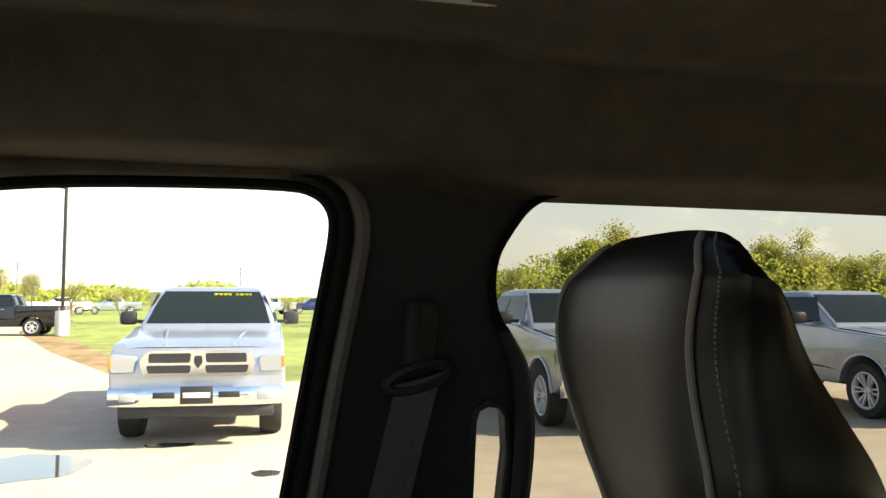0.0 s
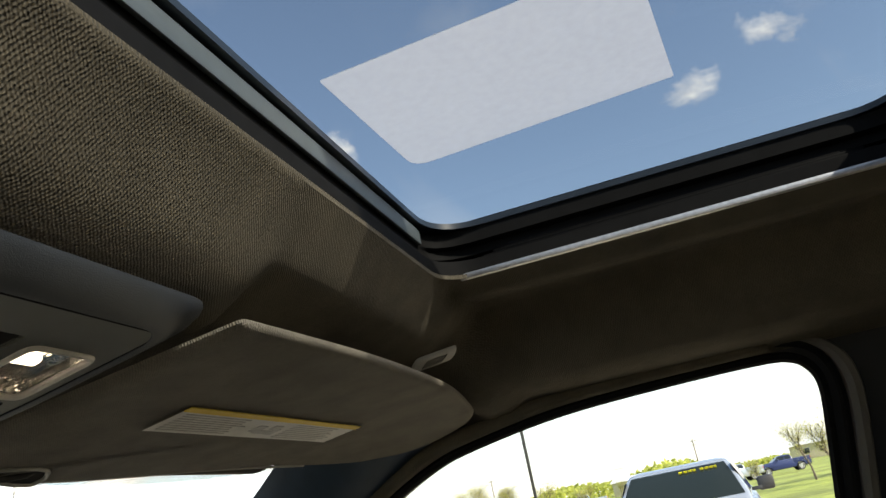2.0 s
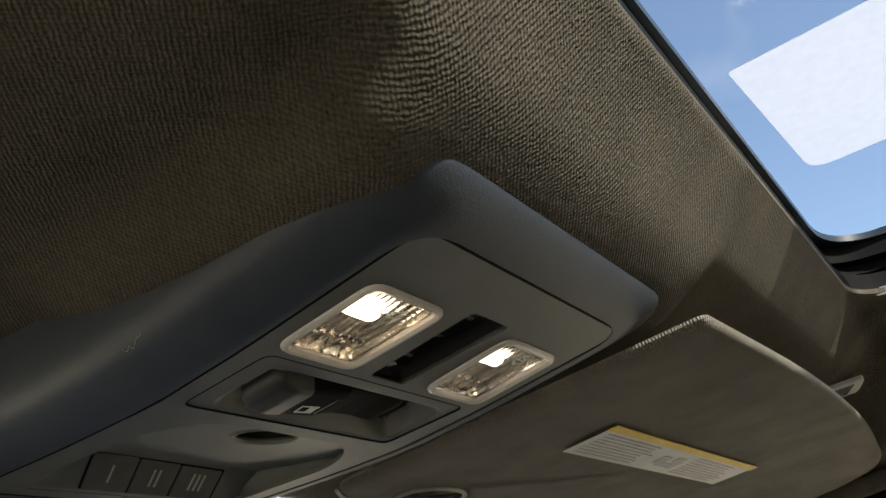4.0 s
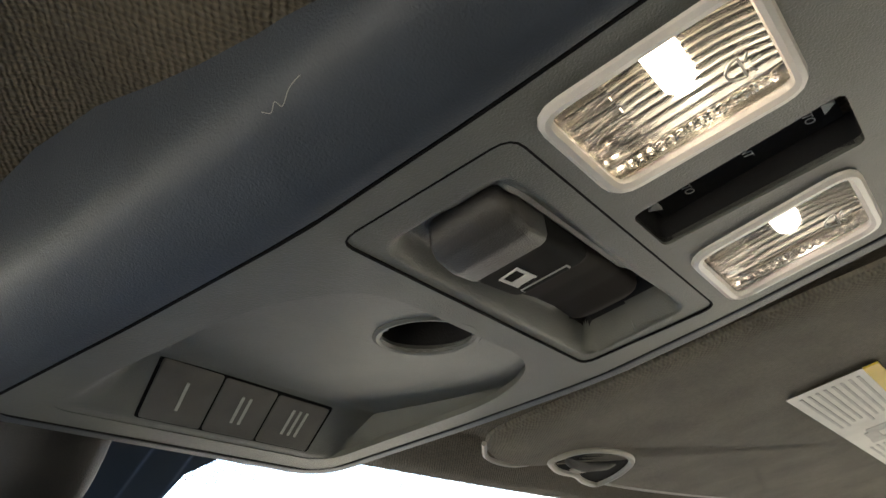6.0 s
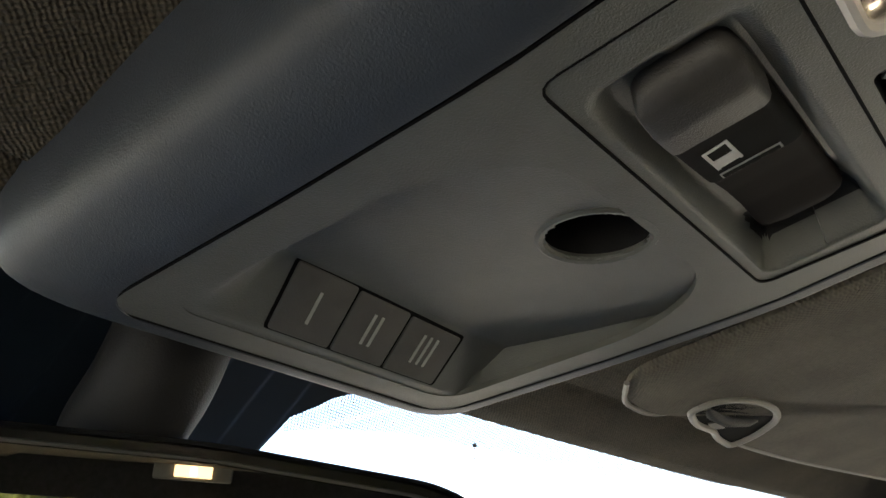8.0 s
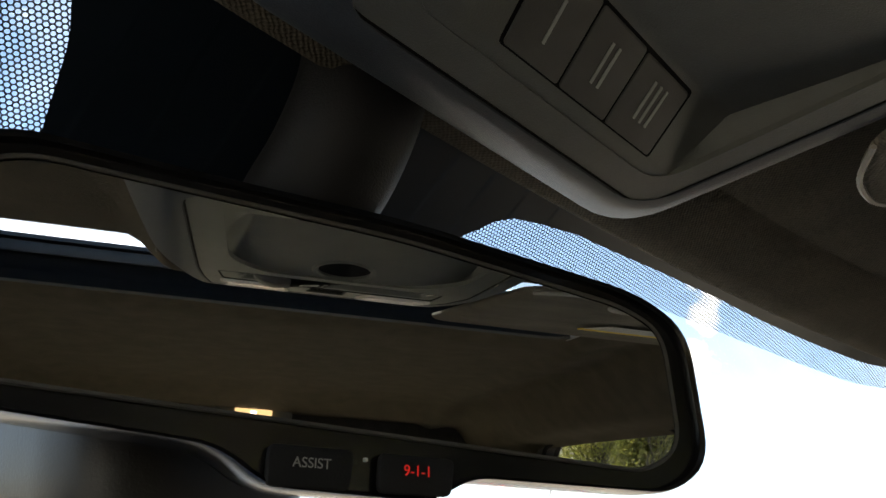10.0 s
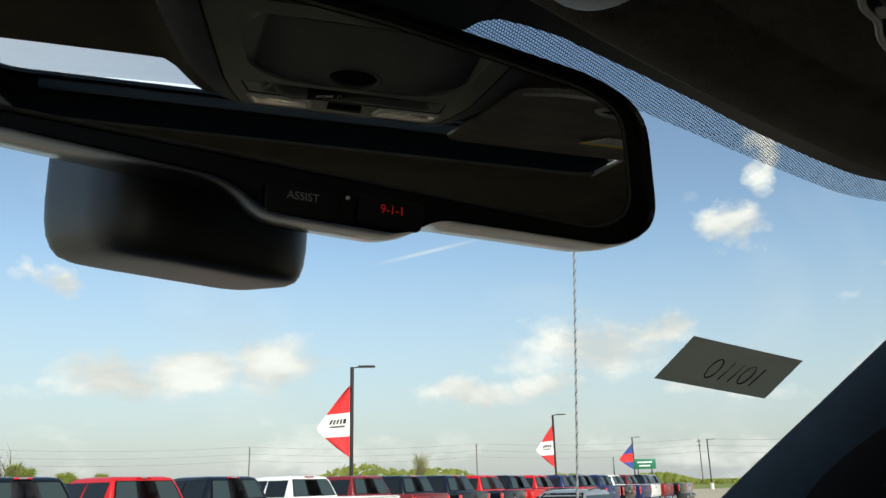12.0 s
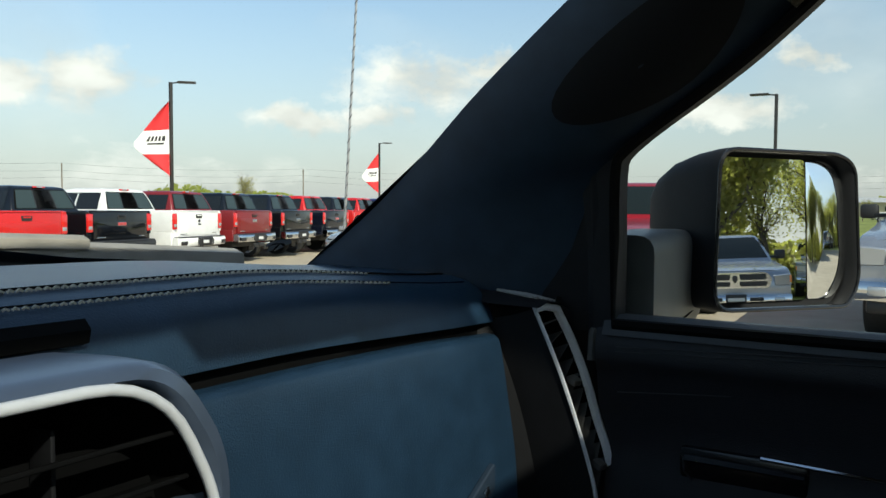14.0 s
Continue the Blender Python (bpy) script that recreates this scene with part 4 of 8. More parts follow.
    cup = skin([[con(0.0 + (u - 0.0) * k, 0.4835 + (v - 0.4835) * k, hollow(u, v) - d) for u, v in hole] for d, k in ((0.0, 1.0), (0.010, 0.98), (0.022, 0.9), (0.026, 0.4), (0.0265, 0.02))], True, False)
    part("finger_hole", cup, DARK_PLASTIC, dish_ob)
    # three buttons lying on the front wall of the dish, with bar marks
    def wall_w(u, v):
        return 0.0022 - 0.0140 * (0.600 - v) / 0.029
    def on_wall(u, v, w):
        return con(u + 0.34 * (v - 0.585), v, wall_w(u, v) + w)
    edges = (-0.0415, -0.0110, 0.0185, 0.0510)
    part("button_frame", slab(round_poly([(-0.0425, 0.5708), (0.0520, 0.5735), (0.0520, 0.5992), (-0.0425, 0.5992)], 0.0015, 2), on_wall, -0.004, 0.0002), RUBBER, t)
    for k in range(3):
        u0, u1 = edges[k] + 0.0006, edges[k + 1] - 0.0006
        button = part("button", slab(round_poly([(u0, 0.5715 + 0.0025 * k / 2), (u1, 0.5722 + 0.0025 * k / 2), (u1, 0.5985), (u0, 0.5985)], 0.0014, 3), on_wall, -0.003, 0.0010, 0.0007), BUTTON, t, "grey button with pale bars")
        for q in range(k + 1):
            x = (u0 + u1) / 2 + (q - k / 2) * 0.0040
            part("mark", slab([(x - 0.0007, 0.5785), (x + 0.0007, 0.5785), (x + 0.0007, 0.5915), (x - 0.0007, 0.5915)], on_wall, 0.0008, 0.0014), GREY_INK, button)
    # switch plate with a raised, sunken-centred surround and a rocker
    plate = slab(dense(round_poly([(-0.0732, 0.4022), (0.0732, 0.4022), (0.0692, 0.4563), (-0.0752, 0.4563)], 0.0055, 4), 0.012), con, -0.006, 0.0020, 0.0008)
    bmesh.ops.delete(plate, geom=[f for f in plate.faces if len(f.verts) > 20], context="FACES_ONLY")
    plate = part("switch_plate", plate, CONSOLE, t, "raised switch surround")
    def round_box(u, v, cu, cv, hu, hv, r):
        """Distance outside a rounded box, negative inside it."""
        qx, qy = abs(u - cu) - hu + r, abs(v - cv) - hv + r
        return math.hypot(max(qx, 0.0), max(qy, 0.0)) + min(max(qx, qy), 0.0) - r
    def pod_w(u, v):
        # a basin round the rocker: a wide gutter behind it, a steep lip before it, deepest at the far end
        d = -round_box(u, v, 0.0008, 0.4315, 0.0652, 0.0222, 0.007)
        floor_w = interp(u, [-0.065, -0.045, 0.030, 0.044, 0.052], [0.0045, 0.0070, 0.0090, 0.0125, 0.0150])
        run = 0.0095 if v < 0.4315 else 0.0050
        run = min(run + 0.004 * smoothstep(-0.045, -0.064, u), 0.012)
        ridge = 0.0022 * smoothstep(0.0018, 0.0, abs(v - 0.4165)) * smoothstep(-0.060, -0.050, u) * smoothstep(0.030, 0.020, u)
        return 0.0020 - floor_w * smoothstep(0.0, run, d) + ridge
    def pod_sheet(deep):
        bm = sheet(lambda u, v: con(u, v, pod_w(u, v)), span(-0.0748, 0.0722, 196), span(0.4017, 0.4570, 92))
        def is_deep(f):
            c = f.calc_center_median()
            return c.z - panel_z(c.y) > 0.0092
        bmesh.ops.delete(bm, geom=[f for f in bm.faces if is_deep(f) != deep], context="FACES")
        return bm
    part("surround", pod_sheet(False), CONSOLE, plate)
    # the deep basin's shade is put into the colour: dark plastic below a set depth
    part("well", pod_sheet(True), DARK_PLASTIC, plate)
    def rocker_w(u):
        return interp(u, [-0.0550, -0.053, -0.048, -0.040, -0.030, -0.0295, -0.004, -0.002, 0.010, 0.024, 0.038, 0.0440], [-0.002, 0.0025, 0.0056, 0.0072, 0.0062, 0.0054, 0.0026, 0.0010, -0.0012, -0.0022, -0.0014, -0.0030])
    def piece(u0, u1, n):
        rows = []
        for u in span(u0, u1, n):
            w = rocker_w(u)
            near = min(u + 0.0552, 0.0442 - u)
            cut = 0.008 - math.sqrt(max(0.0, 0.008 ** 2 - (0.008 - near) ** 2)) if near < 0.008 else 0.0
            v0, v1 = 0.4170 + cut, 0.4450 - cut
            r = min(0.0026, (v1 - v0) * 0.45)
            rows.append([con(u, v0, -0.016), con(u, v0, w - 0.0024), con(u, v0 + 0.3 * r, w - 0.0008), con(u, v0 + r, w), con(u, v1 - r, w), con(u, v1 - 0.3 * r, w - 0.0008), con(u, v1, w - 0.0024), con(u, v1, -0.016)])
        return skin(rows, True, True)
    rock = part("rocker", piece(-0.0548, -0.0300, 18), material("rocker grey plastic", (0.045, 0.043, 0.040), 0.45, bump=0.0002, bump_scale=1800, grain=0.1, grain_scale=80), plate, "grey rocker switch")
    part("rocker_cap", piece(-0.0297, -0.0035, 8), RUBBER, rock, "gloss black middle with a white symbol")
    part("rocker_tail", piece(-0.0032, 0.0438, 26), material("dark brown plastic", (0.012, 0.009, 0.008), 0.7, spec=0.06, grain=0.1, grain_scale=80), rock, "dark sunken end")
    def mark(*outl):
        return slab(list(outl), lambda u, v, w: con(u, v, rocker_w(u) + w), 0.0, 0.0004)
    bars = (((-0.0236, 0.4318), (-0.0112, 0.4318), (-0.0112, 0.4327), (-0.0236, 0.4327)), ((-0.0236, 0.4318), (-0.0227, 0.4318), (-0.0215, 0.4392), (-0.0224, 0.4392)),
            ((-0.0224, 0.4384), (-0.0108, 0.4384), (-0.0108, 0.4393), (-0.0224, 0.4393)), ((-0.0166, 0.4322), (-0.0118, 0.4322), (-0.0112, 0.4390), (-0.0160, 0.4390)))
    for bar in bars:
        part("symbol", mark(*bar), WHITE_INK, rock)
    part("ridge", mark((-0.0078, 0.4225), (-0.0050, 0.4225), (-0.0050, 0.4400), (-0.0078, 0.4400)), GREY_INK, rock)
    part("ridge_shade", slab([(-0.0073, 0.4230), (-0.0054, 0.4230), (-0.0054, 0.4395), (-0.0073, 0.4395)], lambda u, v, w: con(u, v, rocker_w(u) + w), 0.0, 0.0006), RUBBER, rock)
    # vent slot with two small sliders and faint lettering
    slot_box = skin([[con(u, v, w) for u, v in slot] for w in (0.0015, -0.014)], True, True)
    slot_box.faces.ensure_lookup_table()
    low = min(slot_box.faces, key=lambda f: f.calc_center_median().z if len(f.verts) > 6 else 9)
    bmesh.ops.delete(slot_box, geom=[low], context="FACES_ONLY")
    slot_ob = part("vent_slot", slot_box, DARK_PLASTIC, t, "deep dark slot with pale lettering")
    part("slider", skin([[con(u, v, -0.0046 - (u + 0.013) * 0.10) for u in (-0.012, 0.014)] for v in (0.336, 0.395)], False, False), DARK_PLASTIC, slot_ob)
    for txt, v, size in (("AUTO", 0.3835, 0.0042), ("VENT", 0.3640, 0.0042), ("AUTO", 0.3455, 0.0042)):
        c = bpy.data.curves.new("lettering", "FONT")
        c.body, c.size, c.align_x, c.extrude = txt, size, "LEFT", 0.0001
        o = new("lettering", c)
        me = bpy.data.meshes.new_from_object(o.evaluated_get(bpy.context.evaluated_depsgraph_get()))
        bpy.data.objects.remove(o)
        me.transform(Matrix.Translation((-0.0088, v, panel_z(v) + 0.0040)) @ Euler((math.pi, 0, 0)).to_matrix().to_4x4())
        me.materials.append(GREY_INK)
        part("lettering", me, GREY_INK, slot_ob)
    for v, d in ((0.3935, 1), (0.3385, -1)):
        part("arrow", slab([(-0.003, v - 0.0015 * d), (0.003, v - 0.0015 * d), (0.0, v + 0.0022 * d)], lambda u, q, w: con(u, q, w), -0.0050, -0.0040), WHITE_INK, slot_ob)
    # reading lamps
    for loop in (lampL, lampR):
        lamp = part("reading_lamp", skin([[con(u, v, w) for u, v in loop] for w in (0.0018, -0.013)], True, False), LAMP_REFLECTOR, t, "lit reading lamp with a ribbed clear lens" if loop is lampL else "faintly lit reading lamp with a ribbed clear lens")
        cu, cv = sum(p[0] for p in loop) / len(loop), sum(p[1] for p in loop) / len(loop)
        flutes = [cu - 0.0235 + 0.047 * i / 128 for i in range(129)]
        def flute(u, v):
            edge = max(abs(u - cu) / 0.0235, abs(v - 0.367) / 0.027)
            return con(u, v, -0.0085 + 0.0065 * max(0.0, edge - 0.35) ** 1.5 + 0.0011 * math.cos((u - cu) / 0.047 * math.tau * 13))
        part("reflector", sheet(flute, flutes, span(0.3395, 0.3945, 14)), LAMP_REFLECTOR, lamp, "fluted bright reflector")
        # pressed lamp symbol on the lens
        mark_u, mark_v = cu + 0.004, 0.3505
        part("symbol", tube([con(mark_u + 0.0042 * math.cos(a), mark_v + 0.0042 * math.sin(a), 0.0026) for a in span(0.0, math.pi, 10)] + [con(mark_u + 0.0042, mark_v, 0.0026)], 0.00035, 4), GREY_INK, lamp)
        for a in (-2.6, -1.57, -0.55):
            part("symbol_ray", tube([con(mark_u + q * math.cos(a), mark_v + q * math.sin(a), 0.0026) for q in (0.0022, 0.0048)], 0.00035, 4), GREY_INK, lamp)
        rim = [con(u, v, 0.0026) for u, v in loop]
        part("rim", tube(rim + rim[:1], 0.0022, 8, False), material("lamp rim", (0.62, 0.59, 0.55), 0.25), lamp)
        rope = span(0.345, 0.388, 60)
        part("rope_edge", tube([con(cu + 0.0175, v, 0.0004) for v in rope], [0.0013 + 0.0005 * math.sin(k * 1.57) for k in range(len(rope))], 6), LAMP_LENS, lamp)
        n_rib = 30
        rows = []
        for i in range(n_rib * 4 + 1):
            u = cu - 0.0205 + 0.0410 * i / (n_rib * 4)
            rows.append([con(u, v, 0.0022 + 0.00018 * math.sin(i / 4 * math.tau)) for v in span(0.3415, 0.3925, 6)])
        part("lens", skin(rows, False, False), CLEAR_LENS, lamp, "ribbed clear lens")
        for k in range(7):
            part("prism", tube([con(cu - 0.018 + 0.006 * k, 0.379, 0.0004), con(cu - 0.018 + 0.006 * k, 0.3915, 0.0004)], 0.0019, 8), LAMP_LENS, lamp)
        part("push_dot", lathe([(0, 0.0001), (0, 0.003), (0.001, 0.003), (0.0012, 0.0001)], 14), CLEAR_LENS, lamp).matrix_basis = Matrix.Translation(con(cu, 0.386, 0.003)) @ Matrix.Rotation(radians(90), 4, "Y")
        part("bulb", lathe([(-0.0105, 0.001), (-0.0105, 0.003), (-0.007, 0.0048), (0.007, 0.0048), (0.0105, 0.003), (0.0105, 0.001)], 14), LAMP_BULB if loop is lampL else LAMP_DIM, lamp, "glowing warm bulb" if loop is lampL else "faintly glowing bulb").matrix_basis = Matrix.Translation(con(cu - 0.002, 0.366, -0.0065)) @ Matrix.Rotation(radians(90), 4, "X")
    # faint scratch on the flank
    part("scratch", tube(bezier([(-0.1172, 0.430, 1.8655), (-0.1176, 0.433, 1.8632), (-0.1158, 0.437, 1.8612), (-0.1168, 0.4385, 1.8628), (-0.1160, 0.4405, 1.8610), (-0.1166, 0.443, 1.8622)], 4), 0.00011, 4), GREY_INK, t)
    return t


overhead_console()

# ---- sun visors ----
def visor_z(x, y):
    return 1.8645 - 0.13 * (y - 0.355) - 0.5 * max(0.0, x - 0.48) ** 2


def sun_visor(s):
    t = thing("sun_visor", "dark cloth sun visor folded up, with a printed warning label" if s > 0 else "dark cloth sun visor folded up against the roof", "sun visor", "sun visors")
    shape = round_poly([(0.106, 0.265), (0.30, 0.254), (0.50, 0.258), (0.655, 0.273), (0.690, 0.35), (0.672, 0.42), (0.60, 0.470), (0.45, 0.507), (0.35, 0.525), (0.29, 0.534), (0.240, 0.5385), (0.236, 0.5225), (0.222, 0.506), (0.206, 0.501), (0.189, 0.501), (0.172, 0.506), (0.163, 0.514), (0.1605, 0.527), (0.1605, 0.537), (0.150, 0.5445), (0.126, 0.543), (0.104, 0.528)],
                       [0.006, 0.1, 0.1, 0.035, 0.06, 0.06, 0.05, 0.06, 0.06, 0.04, 0.003, 0.006, 0.006, 0.006, 0.006, 0.006, 0.006, 0.006, 0.005, 0.006, 0.012, 0.012], 5)
    if s < 0:
        shape = [(-u, v) for u, v in round_poly([(0.36, 0.31), (0.52, 0.262), (0.655, 0.268), (0.690, 0.35), (0.672, 0.42), (0.60, 0.470), (0.45, 0.500), (0.37, 0.508)], 0.03, 5)][::-1]
    put = lambda u, v, w: (u, v, visor_z(abs(u), v) - w)
    rim = []
    for i in range(len(shape)):
        a, b = Vector(shape[i - 1]), Vector(shape[i])
        k = max(1, int((b - a).length / 0.02))
        rim += [a.lerp(b, q / k) for q in range(k)]
    mid = Vector((s * (0.41 if s > 0 else 0.53), 0.39))
    rings = []
    for g, w in ((0.1, -0.006), (0.3, -0.006), (0.5, -0.006), (0.7, -0.006), (0.85, -0.006), (0.95, -0.005), (1.0, -0.002), (1.0, 0.0), (0.992, 0.0024), (0.975, 0.0036), (0.95, 0.004), (0.90, 0.004), (0.85, 0.004), (0.78, 0.004), (0.7, 0.004), (0.62, 0.004), (0.55, 0.004), (0.4, 0.004), (0.25, 0.004), (0.1, 0.004)):
        rings.append([put(*(mid + (p - mid) * g), w) for p in rim])
    part("board", skin(rings, True, True), VISOR, t)
    if s > 0:
        # the swivel clip sits in a scallop of the front edge: a pale lip round a dark pocket
        lip = round_poly([(0.163, 0.528), (0.184, 0.5345), (0.203, 0.533), (0.219, 0.5375), (0.239, 0.5385), (0.236, 0.5225), (0.222, 0.5055), (0.207, 0.5005), (0.189, 0.5005), (0.172, 0.5055), (0.162, 0.514)], [0.006, 0.008, 0.004, 0.006, 0.005, 0.008, 0.008, 0.008, 0.008, 0.008, 0.006], 4)
        clip_at = lambda u, v, w: put(s * u, v, w)
        rim_run = [Vector(clip_at(u, v, 0.0045)) for u, v in lip]
        clip = part("swivel_clip", tube(rim_run + rim_run[:1], 0.0019, 8, False), VISOR_BACKLIT, t, "pale moulded lip of the visor clip")
        cu, cv = 0.203, 0.519
        part("clip_pocket", skin([[clip_at(cu + (u - cu) * g, cv + (v - cv) * g, w) for u, v in lip] for g, w in ((1.0, 0.0040), (0.96, 0.0010), (0.90, -0.0060), (0.70, -0.0120), (0.30, -0.0140))], True, True), RUBBER, clip, "dark pocket of the visor clip")
        part("roof_hook", tube([clip_at(u, v, w) for u, v, w in ((0.170, 0.522, 0.0005), (0.182, 0.524, 0.0030), (0.196, 0.523, 0.0036), (0.210, 0.518, 0.0020), (0.220, 0.512, -0.003))], [0.0030, 0.0036, 0.0040, 0.0046, 0.0050], 10), DARK_PLASTIC, clip)
        part("catch", skin([[clip_at(u, v, w) for u, v in round_poly([(0.190, 0.5305), (0.201, 0.5325), (0.206, 0.5275), (0.194, 0.5250)], 0.0015, 3)] for w in (-0.002, 0.0048)], True, True), VISOR_BACKLIT, clip)
        # thin pale tubes paint the backlit line along the visor's front edge
        edge_run = bezier([clip_at(u, v - 0.0006, 0.0026) for u, v in ((0.239, 0.5385), (0.29, 0.534), (0.35, 0.525), (0.45, 0.507), (0.585, 0.474))], 5)
        part("edge_binding", tube(edge_run, 0.0013, 6), VISOR_BACKLIT, t)
        lobe = bezier([clip_at(u, v, 0.0026) for u, v in ((0.106, 0.531), (0.126, 0.5425), (0.148, 0.544), (0.159, 0.538), (0.161, 0.527))], 4)
        part("edge_binding", tube(lobe, 0.0013, 6), VISOR_BACKLIT, t)
        q = lambda u, v, w: put(0.205 + u * 0.294 + v * 0.006, 0.367 - 0.006 * u + v * 0.047, w)
        lab = part("warning_label", sheet(lambda u, v: q(u, v, 0.0062), span(0, 1, 16), span(0, 1, 6)), PAPER, t, "white printed warning label with a yellow band")
        part("label_band", slab([(0.0, 0.0), (1, 0.0), (1, 0.16), (0.0, 0.16)], q, 0.0058, 0.0068), LABEL_YELLOW, lab, "yellow band")
        rnd = random.Random(5)
        for k in range(8):
            v0 = 0.24 + 0.09 * k
            for u0, u1 in ((0.03, 0.36 - 0.05 * rnd.random()), (0.60, 0.95 - 0.08 * rnd.random())):
                part("label_line", slab([(u0, v0), (u1, v0), (u1, v0 + 0.03), (u0, v0 + 0.03)], q, 0.0062, 0.0067), INK, lab)
        for u0, v0, w0, h0 in ((0.42, 0.42, 0.05, 0.3), (0.45, 0.62, 0.08, 0.16), (0.50, 0.36, 0.05, 0.2), (0.53, 0.5, 0.035, 0.3)):
            part("label_picture", slab(round_poly([(u0, v0), (u0 + w0, v0), (u0 + w0, v0 + h0), (u0, v0 + h0)], 0.015, 3), q, 0.0062, 0.0067), INK, lab)
    return t


sun_visor(1)
sun_visor(-1)

# slotted sensor cover in the lining
def grille_z(x, y):
    cx, cy, e = 0.517, 0.274, 0.02
    gx = (headliner_z(cx + e, cy) - headliner_z(cx - e, cy)) / (2 * e)
    gy = (headliner_z(cx, cy + e) - headliner_z(cx, cy - e)) / (2 * e)
    return headliner_z(cx, cy) - 0.0060 + (gx - 0.22) * (x - cx) + gy * (y - cy)


ceiling_grille = thing("ceiling_grille", "small pale slotted grille set in the headliner", "grille")
c0, d = Vector((0.517, 0.274)), Vector((0.047, -0.041)).normalized()
nrm = Vector((-d.y, d.x))
loop = [c0 + d * a + nrm * b for a, b in round_poly([(-0.028, -0.008), (0.028, -0.008), (0.028, 0.008), (-0.028, 0.008)], 0.007, 5)]
part("plate", slab([tuple(p) for p in loop], lambda a, b, w: (a, b, grille_z(a, b) - w), -0.0015, 0.0025, 0.0015), material("pale grey grille plastic", (0.36, 0.34, 0.30), 0.6, grain=0.06), ceiling_grille)
for k in range(7):
    a = -0.012 + 0.004 * k
    p0, p1 = c0 + d * (a + 0.002) - nrm * 0.005, c0 + d * (a - 0.002) + nrm * 0.005
    part("slot", tube([(p.x, p.y, grille_z(p.x, p.y) - 0.0026) for p in (p0, p1)], 0.0007, 5), RUBBER, ceiling_grille)


# ---- inside mirror ----
def inside_mirror():
    t = thing("rearview_mirror", "black framed rear-view mirror on a thick stalk, with call buttons below", "mirror")
    c = Vector((0.0, 0.6864, 1.7677))
    yaw, tip, roll = radians(16.97), radians(MIRROR_TIP), radians(-3.7)
    n = Vector((-math.sin(yaw) * math.cos(tip), -math.cos(yaw) * math.cos(tip), math.sin(tip)))
    side = Vector((math.cos(yaw), -math.sin(yaw), 0))
    lift = n.cross(side)
    lift = lift if lift.z > 0 else -lift
    rt, up = math.cos(roll) * side + math.sin(roll) * lift, math.cos(roll) * lift - math.sin(roll) * side
    put = lambda u, v, w: c + rt * u + up * v + n * w
    face = round_poly([(-0.160, -0.037), (-0.0586, -0.038), (-0.0415, -0.0483), (0.0192, -0.0465), (0.034, -0.0362), (0.137, -0.0300), (0.1595, -0.014), (0.1500, 0.046), (0.118, 0.0562), (0.0, 0.0565), (-0.072, 0.051), (-0.14, 0.047), (-0.163, 0.030)],
                      [0.02, 0.012, 0.012, 0.012, 0.012, 0.018, 0.02, 0.018, 0.02, 0.02, 0.02, 0.02, 0.02], 5)
    rings = []
    for g, w in ((0.90, -0.030), (0.97, -0.020), (1.0, -0.008), (1.0, 0.004), (0.985, 0.0075), (0.955, 0.0065), (0.945, 0.004)):
        rings.append([put(u * (1 - (1 - g) * 0.55), v * g, w) for u, v in face])
    part("frame", skin(rings, True, True), GLOSS_BLACK, t, "dark plastic frame")
    mir = round_poly([(-0.150, -0.0285), (0.122, -0.0215), (0.1415, -0.009), (0.1335, 0.040), (0.110, 0.0465), (0.0, 0.0470), (-0.133, 0.0385), (-0.152, 0.022)], 0.014, 6)
    part("mirror_glass", slab(mir, put, 0.0040, 0.0050), MIRROR, t, "reflecting mirror glass")
    rim = [put(u * 1.01, v * 1.03, 0.0052) for u, v in mir]
    part("bevel", tube(rim + rim[:1], 0.0009, 5, False), BUTTON, t, "thin grey bevel")
    tilt = lambda u, v: (u, v + 0.060 * u)
    for u0, txt, mat_, size in ((-0.0275, "ASSIST", GREY_INK, 0.0046), (0.0115, "9-1-1", RED_INK, 0.0052)):
        cap = part("call_button", slab([tilt(*p) for p in round_poly([(u0 - 0.0145, -0.0450), (u0 + 0.0145, -0.0450), (u0 + 0.0150, -0.0318), (u0 - 0.0150, -0.0318)], 0.003, 3)], put, 0.0060, 0.0078, 0.0008), DARK_PLASTIC, t)
        cu = bpy.data.curves.new("lettering", "FONT")
        cu.body, cu.size, cu.align_x, cu.align_y, cu.extrude = txt, size, "CENTER", "CENTER", 0.0001
        o = new("lettering", cu)
        me = bpy.data.meshes.new_from_object(o.evaluated_get(bpy.context.evaluated_depsgraph_get()))
        bpy.data.objects.remove(o)
        m = Matrix((( rt.x, up.x, n.x, 0), (rt.y, up.y, n.y, 0), (rt.z, up.z, n.z, 0), (0, 0, 0, 1)))
        me.transform(Matrix.Translation(put(u0, -0.0372 + 0.06 * u0, 0.0082)) @ m @ Matrix.Rotation(radians(3.6), 4, "Z"))
        me.materials.append(mat_)
        part("lettering", me, mat_, cap)
    part("status_light", box(put(-0.0087, -0.0352, 0.0078), (0.0014, 0.0014, 0.0014), 0.0003), WHITE_INK, t)
    stalk = bezier([(-0.013, 0.750, 1.795), (-0.016, 0.738, 1.815), (-0.020, 0.716, 1.832), (-0.023, 0.690, 1.848), (-0.022, 0.676, 1.875), (-0.020, 0.676, 1.91)], 6)
    part("stalk", tube(stalk, [0.018 + 0.008 * smoothstep(0, 12, i) for i in range(len(stalk))], 18), DARK_PLASTIC, t, "thick round stalk")
    # sensor housing on the glass behind the mirror
    rings = []
